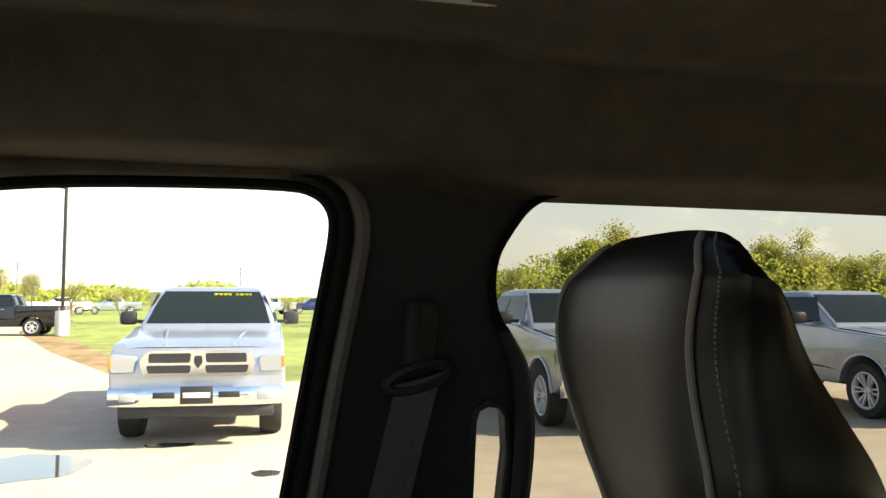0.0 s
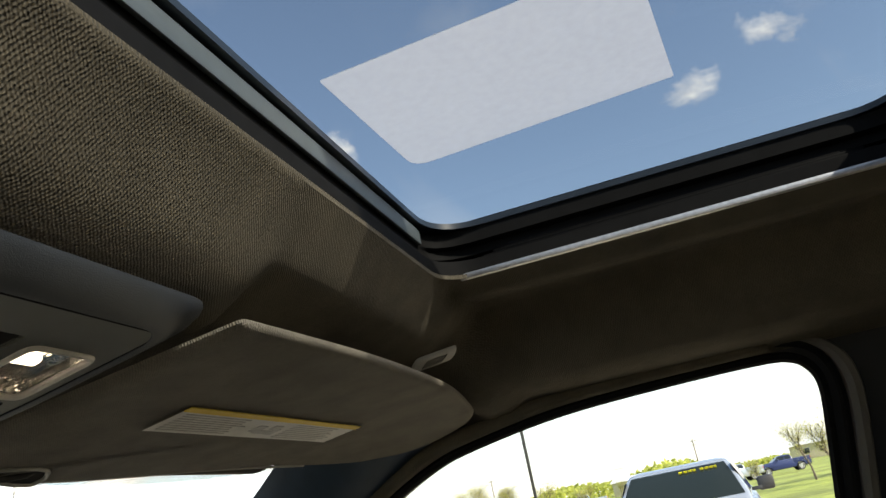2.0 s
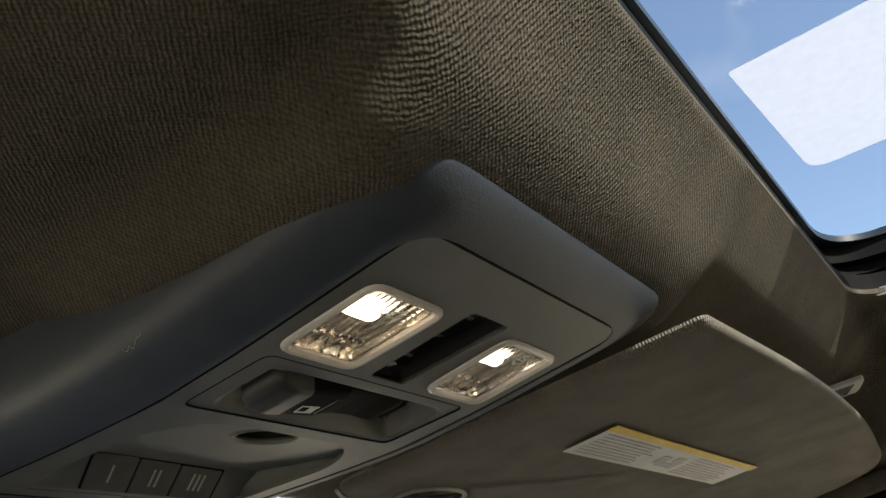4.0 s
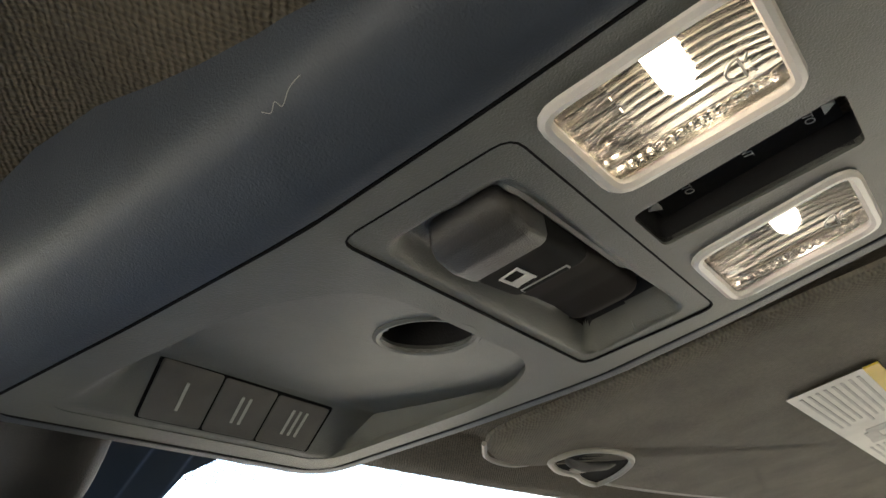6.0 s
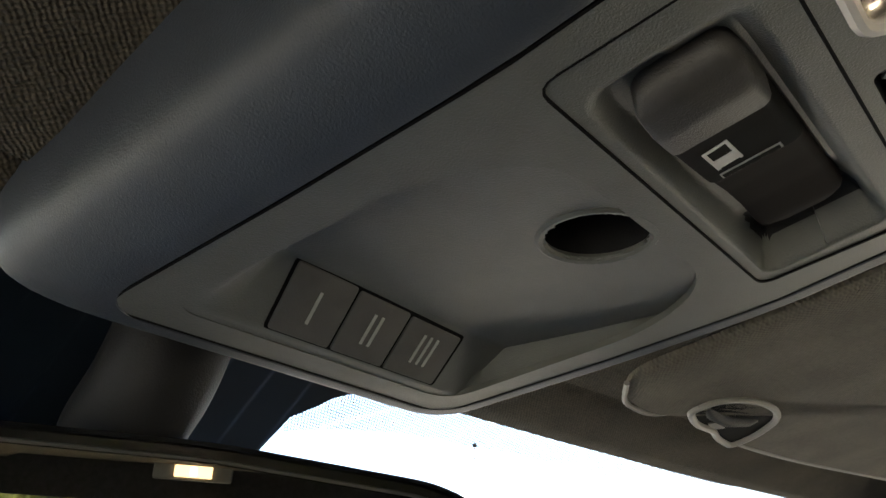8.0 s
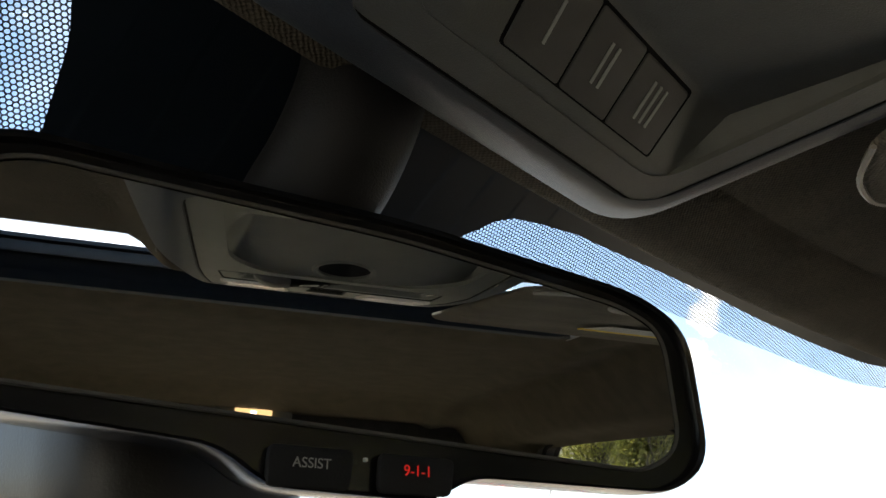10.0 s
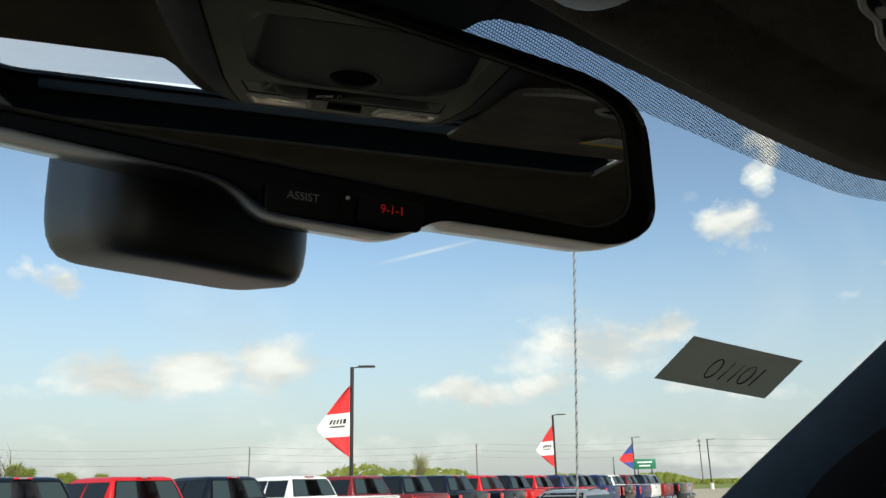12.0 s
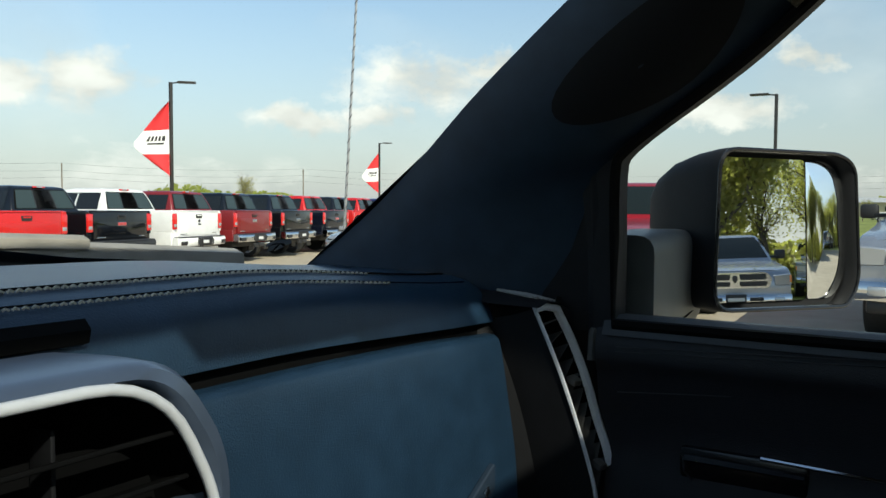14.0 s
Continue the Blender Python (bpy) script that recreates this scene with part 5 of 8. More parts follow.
    for g, dz in ((1.0, 0.075), (1.0, 0.045), (0.998, 0.028), (0.988, 0.018), (0.968, 0.0105), (0.935, 0.0052), (0.89, 0.0018), (0.82, 0.0), (0.7, -0.0008), (0.5, -0.001)):
        ring = []
        for u, v in round_poly([(-0.060, -0.042), (0.044, -0.042), (0.050, 0.046), (-0.066, 0.046)], [0.034, 0.034, 0.02, 0.02], 14):
            y = 0.786 + v * g
            ring.append((-0.020 + u * g, y, 1.7115 + 0.155 * (y - 0.745) + dz))
        rings.append(ring)
    part("sensor_housing", skin(rings, True, True), material("satin sensor cover", (0.020, 0.019, 0.018), 0.42, bump=0.0001, bump_scale=900, grain=0.1), t, "rounded dark sensor housing")
    return t


MIRROR_TIP = -5.43
inside_mirror()


# ---- dashboard ----
def dash_section(x):
    """The dash's outline from the glass to the knee panel at one place across."""
    r = smoothstep(0.42, 0.76, abs(x))
    d, h = 0.024 * r, 0.020 * r
    return [(1.262 - 0.13 * x * x, 1.424 - 0.045 * x * x), (1.14, 1.424 - h), (1.05, 1.423 - h), (0.99 - d, 1.421 - h), (0.965 - d, 1.418 - h), (0.944 - d, 1.411 - h), (0.929 - d, 1.396 - 0.9 * h), (0.922 - d, 1.376 - 0.6 * h), (0.918 - d, 1.358 - 0.3 * h)]


def dashboard():
    t = thing("dashboard", "dark stitched leather dashboard with silver trimmed air vents", "dashboard")
    def smooth(pts, n=4):
        return [(p.x, p.y) for p in bezier([(a, b, 0) for a, b in pts], n)]
    xs = span(-0.74, 0.74, 60)
    part("top_pad", skin([[(x, y, z) for y, z in smooth(dash_section(x))] for x in xs], False, False), DASH_LEATHER, t, "dark leather top pad with double stitching")
    # dark groove, then the knee panel below
    part("groove", skin([[(x, 0.918 - 0.024 * smoothstep(0.42, 0.76, abs(x)) + dy, 1.359 - 0.006 * smoothstep(0.42, 0.76, abs(x)) + dz) for dy, dz in ((0.0, 0.0), (0.014, -0.004), (0.012, -0.018))] for x in xs], False, False), RUBBER, t)
    def knee(x):
        d = 0.024 * smoothstep(0.42, 0.76, abs(x))
        return smooth([(0.925 - d, 1.344), (0.914 - d, 1.341), (0.908 - d, 1.328), (0.898 - d, 1.27), (0.888 - d, 1.20), (0.888 - d, 1.12), (0.915 - d, 1.02), (0.96, 0.92)])
    part("knee_panel", skin([[(x, y, z - 0.006 * smoothstep(0.6, 0.78, abs(x))) for y, z in knee(x)] for x in xs], False, False), DASH_LEATHER, t, "dark leather glove box panel")
    # stitches in two rows
    for row, (y0, z0) in enumerate(((0.972, 1.4205), (0.944, 1.4125))):
        bm = bmesh.new()
        k = 0
        x = -0.70
        while x < 0.70:
            r = smoothstep(0.42, 0.76, abs(x))
            y1, z1 = y0 - 0.024 * r, z0 - 0.020 * r
            if abs(x) < 0.60:
                tube([(x, y1, z1), (x + 0.002, y1, z1 + 0.0014), (x + 0.0046, y1 + 0.0006, z1)], 0.0010, 4, True, bm)
            x += 0.0062
        tagged(part("stitching", bm, THREAD, t, "row of pale stitches"), kind="stuff")
        part("seam", tube([(x, y0 + 0.006 - 0.024 * smoothstep(0.42, 0.76, abs(x)), z0 + 0.0012 - 0.020 * smoothstep(0.42, 0.76, abs(x))) for x in span(-0.73, 0.73, 50)], 0.0012, 5), RUBBER, t)
    # passenger grab bar badge low on the panel
    badge = slab(round_poly([(0.60, 1.165), (0.69, 1.215), (0.69, 1.185), (0.60, 1.135)], 0.006, 3), lambda u, v, w: (u, 0.868 - w, v), 0.0, 0.006, 0.002)
    b = part("badge", badge, PILLAR, t, "dark badge with silver bars")
    for k in range(4):
        part("badge_bar", box((0.622 + 0.016 * k, 0.8605, 1.163 + 0.0088 * k), (0.009, 0.002, 0.008), 0.001, (0, -29, 0)), SILVER, b)
    # corner cap with a small demister grille, then the upright side vent
    for s in (1, -1):
        cap_rows = []
        for q in span(0, 1, 10):
            y = 1.00 - 0.170 * q
            cap_rows.append([(s * 0.728, y + 0.004, 1.376 - 0.004 * q), (s * 0.742, y, 1.386 - 0.009 * q * q), (s * 0.764, y - 0.003, 1.386 - 0.011 * q * q), (s * 0.786, y - 0.006, 1.376 - 0.012 * q * q), (s * 0.794, y - 0.006, 1.335)])
        cap = part("corner_cap", skin(cap_rows, False, False), DARK_PLASTIC, t, "corner cap with a slotted demister")
        for k in range(6):
            part("slat", tube([(s * (0.744 + 0.007 * k), 0.892 - 0.003 * k, 1.3865 - 0.0012 * k), (s * (0.746 + 0.007 * k), 0.850 - 0.002 * k, 1.3810 - 0.0014 * k)], 0.0018, 5), material("pale demister slat", (0.34, 0.33, 0.30), 0.5) if k == 0 else bpy.data.materials["pale demister slat"], cap)
        # the upright vent between a thin inner edge and a broad bright outer strip
        inner_run = bezier([(0.738, 0.843, 1.369), (0.756, 0.826, 1.312), (0.768, 0.811, 1.258), (0.776, 0.797, 1.205), (0.781, 0.789, 1.165), (0.786, 0.786, 1.11), (0.790, 0.786, 1.02)], 5)
        outer_run = bezier([(0.770, 0.836, 1.366), (0.785, 0.824, 1.330), (0.795, 0.811, 1.287), (0.800, 0.800, 1.245), (0.805, 0.788, 1.205), (0.810, 0.778, 1.145), (0.812, 0.772, 1.05)], 5)
        vent = part("side_vent", skin([[(s * a.x, a.y + 0.004, a.z), (s * (a.x + 0.006), a.y + 0.05, a.z), (s * b.x, b.y + 0.05, b.z), (s * b.x, b.y + 0.002, b.z)] for a, b in zip(inner_run, outer_run)], False, False), RUBBER, t, "upright air vent with a silver surround")
        strip = [[(s * p.x, p.y + 0.003, p.z), (s * (p.x + 0.001), p.y - 0.003, p.z), (s * (p.x + 0.005), p.y - 0.0055, p.z), (s * (p.x + 0.010), p.y - 0.0045, p.z), (s * (p.x + 0.0125), p.y + 0.002, p.z)] for p in outer_run]
        part("surround", skin(strip, False, False), SATIN_TRIM, vent, "broad satin silver strip")
        part("inner_edge", tube([(s * p.x, p.y, p.z) for p in inner_run[:22]], 0.0023, 6), SATIN_TRIM, vent)
        part("top_edge", tube([(s * 0.738, 0.843, 1.369), (s * 0.752, 0.838, 1.371), (s * 0.774, 0.833, 1.367)], 0.0042, 8), SATIN_TRIM, vent)
        for k in range(11):
            f = 0.055 + 0.062 * k
            i = f * (len(inner_run) - 1)
            a, b = inner_run[int(i)].lerp(inner_run[int(i) + 1], i % 1), outer_run[int(i)].lerp(outer_run[int(i) + 1], i % 1)
            rows = [[(s * p.x, p.y + dy, p.z + dz) for dy, dz in ((0.002, 0.0), (0.001, 0.0022), (0.022, -0.006), (0.023, -0.0085))] for p in (a.lerp(b, 0.04), a.lerp(b, 0.96))]
            part("louvre", skin(rows, True, True), BUTTON, vent)
        for f in (0.27, 0.60):
            i = int(f * (len(inner_run) - 1))
            p = inner_run[i].lerp(outer_run[i], 0.42)
            part("vent_knob", box((s * p.x, p.y - 0.003, p.z), (0.013, 0.014, 0.008), 0.0025, (20, 0, s * -20)), GREY_TRIM, vent)
        foot_a, foot_b = inner_run[21], outer_run[21]
        part("foot_plate", skin([[(s * p.x, p.y + 0.001, p.z), (s * p.x, p.y + 0.004, p.z - 0.16)] for p in (foot_a, foot_a.lerp(foot_b, 0.5), foot_b)], False, False), DARK_PLASTIC, vent)
        knee_run = bezier([(0.742, 0.902, 1.354), (0.750, 0.885, 1.31), (0.762, 0.873, 1.26), (0.772, 0.863, 1.205), (0.782, 0.857, 1.15), (0.788, 0.856, 1.10), (0.790, 0.857, 1.02)], 5)
        part("vent_bezel", skin([[(s * (k.x - 0.03), k.y + 0.02, k.z), (s * k.x, k.y, k.z), (s * (k.x * 0.55 + p.x * 0.45), (k.y + p.y) / 2 - 0.004, (k.z + p.z) / 2), (s * p.x, p.y + 0.002, p.z)] for k, p in zip(knee_run, inner_run)], False, False), DARK_PLASTIC, vent)
        jamb = [[(s * (p.x + 0.012), p.y + 0.003, p.z), (s * (p.x + 0.022), p.y + 0.008, p.z), (s * 0.862, 0.797, p.z), (s * 0.95, 0.82, p.z)] for p in [outer_run[0] + Vector((0, 0, 0.012))] + outer_run + [outer_run[-1] + Vector((0, 0, -0.3))]]
        part("jamb_trim", skin(jamb, False, False), DARK_PLASTIC, vent)
    # centre stack: hooded surround with two vents and a dark screen
    hood = round_poly([(-0.314, 1.10), (0.314, 1.10), (0.312, 1.33), (0.269, 1.392), (-0.269, 1.392), (-0.312, 1.33)], [0.03, 0.03, 0.03, 0.03, 0.03, 0.03], 6)
    rings = []
    for g, y in ((0.985, 0.915), (1.0, 0.87), (1.0, 0.842), (0.985, 0.832), (0.955, 0.828), (0.93, 0.836), (0.925, 0.905)):
        rings.append([(u * g, y + 0.05 * (v - 1.383) * -1.0, 1.24 + (v - 1.24) * g) for u, v in hood])
    stack = part("centre_surround", skin(rings, True, True), material("dark satin stack plastic", (0.115, 0.15, 0.21), 0.32, 0.25, grain=0.06, grain_scale=60), t, "satin blue grey centre surround")
    part("stack_gap", tube([(x, 0.925, 1.397) for x in span(-0.27, 0.27, 10)], 0.009, 6), RUBBER, stack)
    for s in (1, -1):
        loop = round_poly([(0.085, 1.205), (0.300, 1.205), (0.296, 1.300), (0.252, 1.383), (0.085, 1.383)], [0.02, 0.02, 0.03, 0.045, 0.02], 6)
        rim = [(s * u, 0.828 + 0.05 * (1.383 - v), v) for u, v in loop]
        v_ob = part("centre_vent", skin([rim] + [[(s * 0.17 + (x - s * 0.17) * g, y + 0.05, 1.29 + (z - 1.29) * g) for x, y, z in rim] for g in (0.96, 0.5, 0.02)], True, False), RUBBER, stack, "air vent with a silver ring")
        part("ring", tube(rim + rim[:1], 0.0034, 10, False), SATIN_TRIM, v_ob, "satin silver ring")
        for k in range(5):
            part("louvre", box((s * 0.180, 0.846 + 0.002 * k, 1.345 - 0.028 * k), (0.195, 0.024, 0.003), 0.001, (-18, 0, 0)), RUBBER, v_ob)
        for k in range(4):
            part("vane", box((s * (0.105 + 0.034 * k), 0.866, 1.29), (0.003, 0.02, 0.14), 0.001), DARK_PLASTIC, v_ob)
        part("vent_knob", box((s * 0.165, 0.832, 1.318), (0.012, 0.012, 0.010), 0.002), BUTTON, v_ob)
        part("screw_cap", lathe([(0, 0.0001), (0, 0.006), (0.004, 0.005), (0.0045, 0.0001)], 14), material("brass cap", (0.4, 0.28, 0.12), 0.35, 1.0), stack).matrix_basis = Matrix.Translation((s * 0.062, 0.822, 1.372)) @ Matrix.Rotation(radians(-90), 4, "Z")
    part("stack_face", box((0.0, 0.868, 1.25), (0.165, 0.05, 0.27), 0.006), DARK_PLASTIC, stack)
    part("screen", box((0.0, 0.838, 1.24), (0.13, 0.012, 0.12), 0.004, (-3, 0, 0)), GLOSS_BLACK, stack)
    part("cluster_hood", skin([[(-0.40 + 0.17 * math.cos(a), y, 1.36 + 0.085 * math.sin(a)) for a in span(0, math.pi, 12)] for y in (1.05, 0.90, 0.86)], False, False), DASH_LEATHER, t)
    return t


dashboard()
for s in (1, -1):
    kick = part("kick_panel", box((s * 0.81, 1.06, 1.02), (0.07, 0.32, 0.66), 0.01), PILLAR, None, "dark trim panel closing the corner beside the dashboard")
    tagged(kick, category="trim", kind="structure")


# ---- passenger door ----
SILL_PAD = material("soft sill pad", (0.050, 0.054, 0.058), 0.55, bump=0.0004, bump_scale=700, grain=0.1, grain_scale=40)
def door_panel(s):
    number = 1 if s > 0 else 2
    t = thing(f"door_{number}", "closed door with a dark stitched panel and a chrome inner handle", "door", kind="structure")
    def sec(y):
        return [(0.845, 1.352), (0.822, 1.357), (0.806, 1.352), (0.797, 1.336), (0.794, 1.315), (0.800, 1.300), (0.806, 1.27), (0.812, 1.22), (0.800, 1.16), (0.79, 1.05), (0.80, 0.80), (0.82, 0.70)]
    ys = span(0.798, -0.10, 24)
    part("inner_panel", skin([[(s * x, y, z) for x, z in [(p.x, p.y) for p in bezier([(a, b, 0) for a, b in sec(y)], 3)]] for y in ys], False, False), DOOR_LEATHER, t, "dark padded door panel")
    part("outer_skin", skin([[(s * 0.86, 0.80, 1.35), (s * 0.93, 0.82, 1.30), (s * 0.95, 0.82, 0.95), (s * 0.93, 0.82, 0.60)], [(s * 0.86, -0.20, 1.35), (s * 0.93, -0.20, 1.30), (s * 0.95, -0.20, 0.95), (s * 0.93, -0.20, 0.60)]], False, False), ROOF_PAINT, t)
    part("sill_cap", skin([[(s * 0.852, y, 1.3535), (s * 0.838, y, 1.3590), (s * 0.815, y, 1.3600), (s * 0.801, y, 1.3550), (s * 0.793, y, 1.3400)] for y in span(0.790, -0.10, 24)], False, False), SILL_PAD, t, "dark soft sill pad")
    part("end_cap", tube([(s * 0.845, 0.802, 1.350), (s * 0.812, 0.803, 1.352), (s * 0.800, 0.803, 1.338), (s * 0.797, 0.803, 1.31)], 0.005, 8), BUTTON, t)
    seam_thread = material("seam thread", (0.035, 0.035, 0.04), 0.6)
    for z, x, slope in ((1.327, 0.7945, 0.045), (1.322, 0.7945, 0.045), (1.276, 0.8035, 0.09)):
        part("panel_seam", tube([(s * x, y, z + slope * (0.785 - y)) for y in span(0.775, 0.30, 14)], 0.0008, 5), seam_thread, t)
    h = part("handle_recess", box((s * 0.812, 0.645, 1.212), (0.012, 0.125, 0.034), 0.005), GLOSS_BLACK, t, "recess of the inner handle")
    part("lever", skin([[(s * 0.800, y, 1.222 - 0.10 * (0.70 - y) * 0.12), (s * 0.792, y, 1.2195), (s * 0.795, y, 1.2165), (s * 0.804, y, 1.2155)] for y in span(0.700, 0.585, 8)], True, True), CHROME, h, "chrome inner handle")
    part("lever_edge", tube([(s * 0.800, 0.702, 1.222), (s * 0.801, 0.700, 1.204), (s * 0.802, 0.692, 1.196)], 0.0016, 6), CHROME, h)
    part("trim_strip", tube([(s * 0.797, y, 1.231 - 0.03 * (0.625 - y)) for y in span(0.625, 0.50, 8)], 0.0022, 6), CHROME, t, "thin chrome strip")
    return t


door_panel(1)
door_panel(-1)
for s in (1, -1):
    rear = thing("door_3" if s > 0 else "door_4", "closed rear door with a plain dark panel", "door", kind="structure")
    part("inner_panel", skin([[(s * x, y, z) for x, z in ((0.845, 1.352), (0.806, 1.350), (0.795, 1.32), (0.80, 1.0), (0.82, 0.70))] for y in span(-0.10, -1.27, 10)], False, False), DARK_PLASTIC, rear)
    part("outer_skin", skin([[(s * 0.86, -0.20, 1.35), (s * 0.93, -0.20, 1.30), (s * 0.95, -0.20, 0.95), (s * 0.93, -0.20, 0.60)], [(s * 0.86, -1.32, 1.35), (s * 0.93, -1.32, 1.30), (s * 0.95, -1.32, 0.95), (s * 0.93, -1.32, 0.60)]], False, False), ROOF_PAINT, rear)


# ---- seats ----
HEAD_LEATHER = material("smooth black leather", (0.005, 0.005, 0.005), 0.34, spec=0.22, bump=0.00012, bump_scale=500, grain=0.1, grain_scale=30, blotch=0.1, blotch_scale=6)

def seat(s):
    t = thing("car_seat", "black leather front seat with a stitched headrest" if s > 0 else "black leather front seat", "seat", "front seats", at=(s * 0.345, 0, 0))
    part("backrest", skin([[(x * (1 - 0.25 * abs(q - 0.45)), -0.34 - 0.16 * q + y, 0.98 + 0.58 * q) for x, y in round_poly([(-0.25, -0.07), (0.25, -0.07), (0.25, 0.07), (-0.25, 0.07)], 0.05, 4)] for q in span(-0.15, 1, 10)], True, True), LEATHER, t)
    part("cushion", box((0, -0.02, 0.93), (0.50, 0.52, 0.16), 0.06, (6, 0, 0), 4), LEATHER, t)
    part("base", box((0, -0.05, 0.77), (0.42, 0.42, 0.16), 0.02), DARK_PLASTIC, t)
    for dx in (-0.06, 0.06):
        part("post", tube([(dx, -0.46, 1.50), (dx, -0.335, 1.64)], 0.006, 8), CHROME, t)
    # headrest: a pillow with a flat front, soft corners and piped side seams
    head = bmesh.new()
    rows = []
    Z = [1.545, 1.60, 1.636, 1.68, 1.715, 1.745, 1.758, 1.766, 1.771]
    def soft(z, vals):
        return sum(interp(z + d, Z, vals) for d in (-0.016, -0.008, 0.0, 0.008, 0.016)) / 5
    for z in [1.545 + 0.226 * math.sin(math.pi / 2 * q / 36) for q in range(37)]:
        x_in = soft(z, [0.240, 0.222, 0.217, 0.229, 0.233, 0.224, 0.221, 0.226, 0.246])
        x_out = soft(z, [0.335, 0.355, 0.390, 0.424, 0.436, 0.424, 0.404, 0.376, 0.320])
        y_f = interp(z, Z, [-0.262, -0.253, -0.250, -0.249, -0.249, -0.251, -0.254, -0.257, -0.262])
        y_b = soft(z, [-0.375, -0.378, -0.368, -0.345, -0.323, -0.303, -0.293, -0.284, -0.272])
        cx, hw = (x_in + x_out) / 2 - 0.345, (x_out - x_in) / 2 * 1.16
        cy, hd = (y_f + y_b) / 2, (y_f - y_b) / 2 * 1.06
        row = []
        for k in range(48):
            a = math.tau * k / 48
            ca, sa = math.cos(a), math.sin(a)
            row.append((s * (cx + hw * math.copysign(abs(ca) ** 0.5, ca)), cy + hd * math.copysign(abs(sa) ** (0.6 if sa > 0 else 0.85), sa) - 0.006 * ca * ca, z + 0.004 * (1 - ca * ca) * smoothstep(1.72, 1.77, z) - 0.014 * smoothstep(-0.6, 1.0, -sa) * smoothstep(1.64, 1.771, z)))
        rows.append(row)
    hd_ob = part("headrest", skin(rows, True, True, head), HEAD_LEATHER, t, "smooth black leather headrest")
    for dx in (-1, 1):
        run = []
        for i, row in enumerate(rows):
            k = 7 if dx > 0 else 17
            p = Vector(row[k])
            run.append(p + Vector((dx * s * 0.001, 0.0012, 0)))
        part("piping", tube(run[2:-3], 0.0022, 6), PIPING, hd_ob, "tan piping")
        bm = bmesh.new()
        for i in range(3, len(rows) - 3):
            for f in (0.1, 0.6):
                k = 5 if dx > 0 else 19
                a, b = Vector(rows[i][k]), Vector(rows[i + 1][k])
                p, q2 = a.lerp(b, f), a.lerp(b, f + 0.3)
                o = Vector((dx * s * 0.0008, 0.0004, 0))
                tube([p + o, q2 + o], 0.0007, 4, True, bm)
        tagged(part("stitching", bm, material("blue grey thread", (0.10, 0.12, 0.14), 0.8), hd_ob), kind="stuff")
    return t


seat(1)
seat(-1)


# ---- what hangs on the outside of the cab ----
cowl = thing("cowl", "grey plastic cowl panel with a wiper arm resting on it", "cowl", kind="structure")
COWL_GREY = material("weathered cowl plastic", (0.27, 0.25, 0.215), 0.55, grain=0.12, grain_scale=40, blotch=0.12, blotch_scale=8)
def cowl_y(x):
    return 1.350 - 0.20 * x * x


def cowl_z(x):
    return interp(abs(x), [0.0, 0.1, 0.2, 0.34, 0.45, 0.555, 0.65, 0.75], [1.446, 1.444, 1.440, 1.440, 1.438, 1.433, 1.426, 1.419])


part("panel", skin([[(x, cowl_y(x) + 0.01, cowl_z(x) - 0.05), (x, cowl_y(x) + 0.012, cowl_z(x) - 0.006), (x, cowl_y(x) + 0.03, cowl_z(x)), (x, cowl_y(x) + 0.12, cowl_z(x) - 0.012), (x, cowl_y(x) + 0.14, 1.30)] for x in span(-0.72, 0.72, 40)], False, False), COWL_GREY, cowl)
for k, (dy, dz) in enumerate(((-0.004, -0.040), (0.000, -0.033), (0.004, -0.026))):
    part("rib", tube([(x, cowl_y(x) + dy, cowl_z(x) + dz) for x in span(-0.72, 0.72, 40)], 0.0030, 6), RUBBER, cowl)
part("arm_cover", skin([[(x, cowl_y(x) + 0.02 + dy, cowl_z(x) + dz - 0.008) for dy, dz in ((-0.012, 0.0), (-0.012, 0.011), (0.0, 0.016), (0.03, 0.016), (0.045, 0.0))] for x in span(0.39, 0.527, 12)], True, True), COWL_GREY, cowl, "raised grey cover over the wiper pivot")
wip = bezier([(0.285, cowl_y(0.285) + 0.035, 1.439), (0.33, cowl_y(0.33) + 0.04, 1.4455), (0.37, cowl_y(0.37) + 0.04, 1.449), (0.41, cowl_y(0.41) + 0.035, 1.448)], 6)
part("wiper_blade", tube(wip, 0.0036, 6), RUBBER, cowl, "black wiper blade")
part("end_block", box((0.159, cowl_y(0.159) + 0.014, 1.436), (0.036, 0.034, 0.013), 0.003, (0, 0, -3)), COWL_GREY, cowl)
decal = thing("decal", "small dark printed emblem low on the windshield", "decal")
for k, loop in enumerate(([(0, 0), (0.012, 0.006), (0.026, 0.006), (0.034, 0.0), (0.030, -0.004), (0.022, 0.0), (0.010, 0.0), (0.004, -0.006)], [(0.008, -0.004), (0.016, -0.002), (0.018, -0.012), (0.012, -0.014)], [(0.020, -0.002), (0.028, -0.006), (0.022, -0.014)])):
    part("shape", slab(loop, lambda u, v, w: front_glass(0.655 + u * 0.9, 1.433 + v * 0.75, -0.001 - w), 0, 0.0004), INK, decal)
note = thing("paper_note", "grey paper ticket stuck inside the windshield with faint backward marks", "paper note")
corners = [(0.485, 1.746), (0.622, 1.73), (0.617, 1.696), (0.471, 1.71)]
def on_note(u, v, w):
    a = front_glass(*corners[0], -0.002).lerp(front_glass(*corners[1], -0.002), u)
    b = front_glass(*corners[3], -0.002).lerp(front_glass(*corners[2], -0.002), u)
    return a.lerp(b, v) + Vector((0, -w, -0.68 * w))
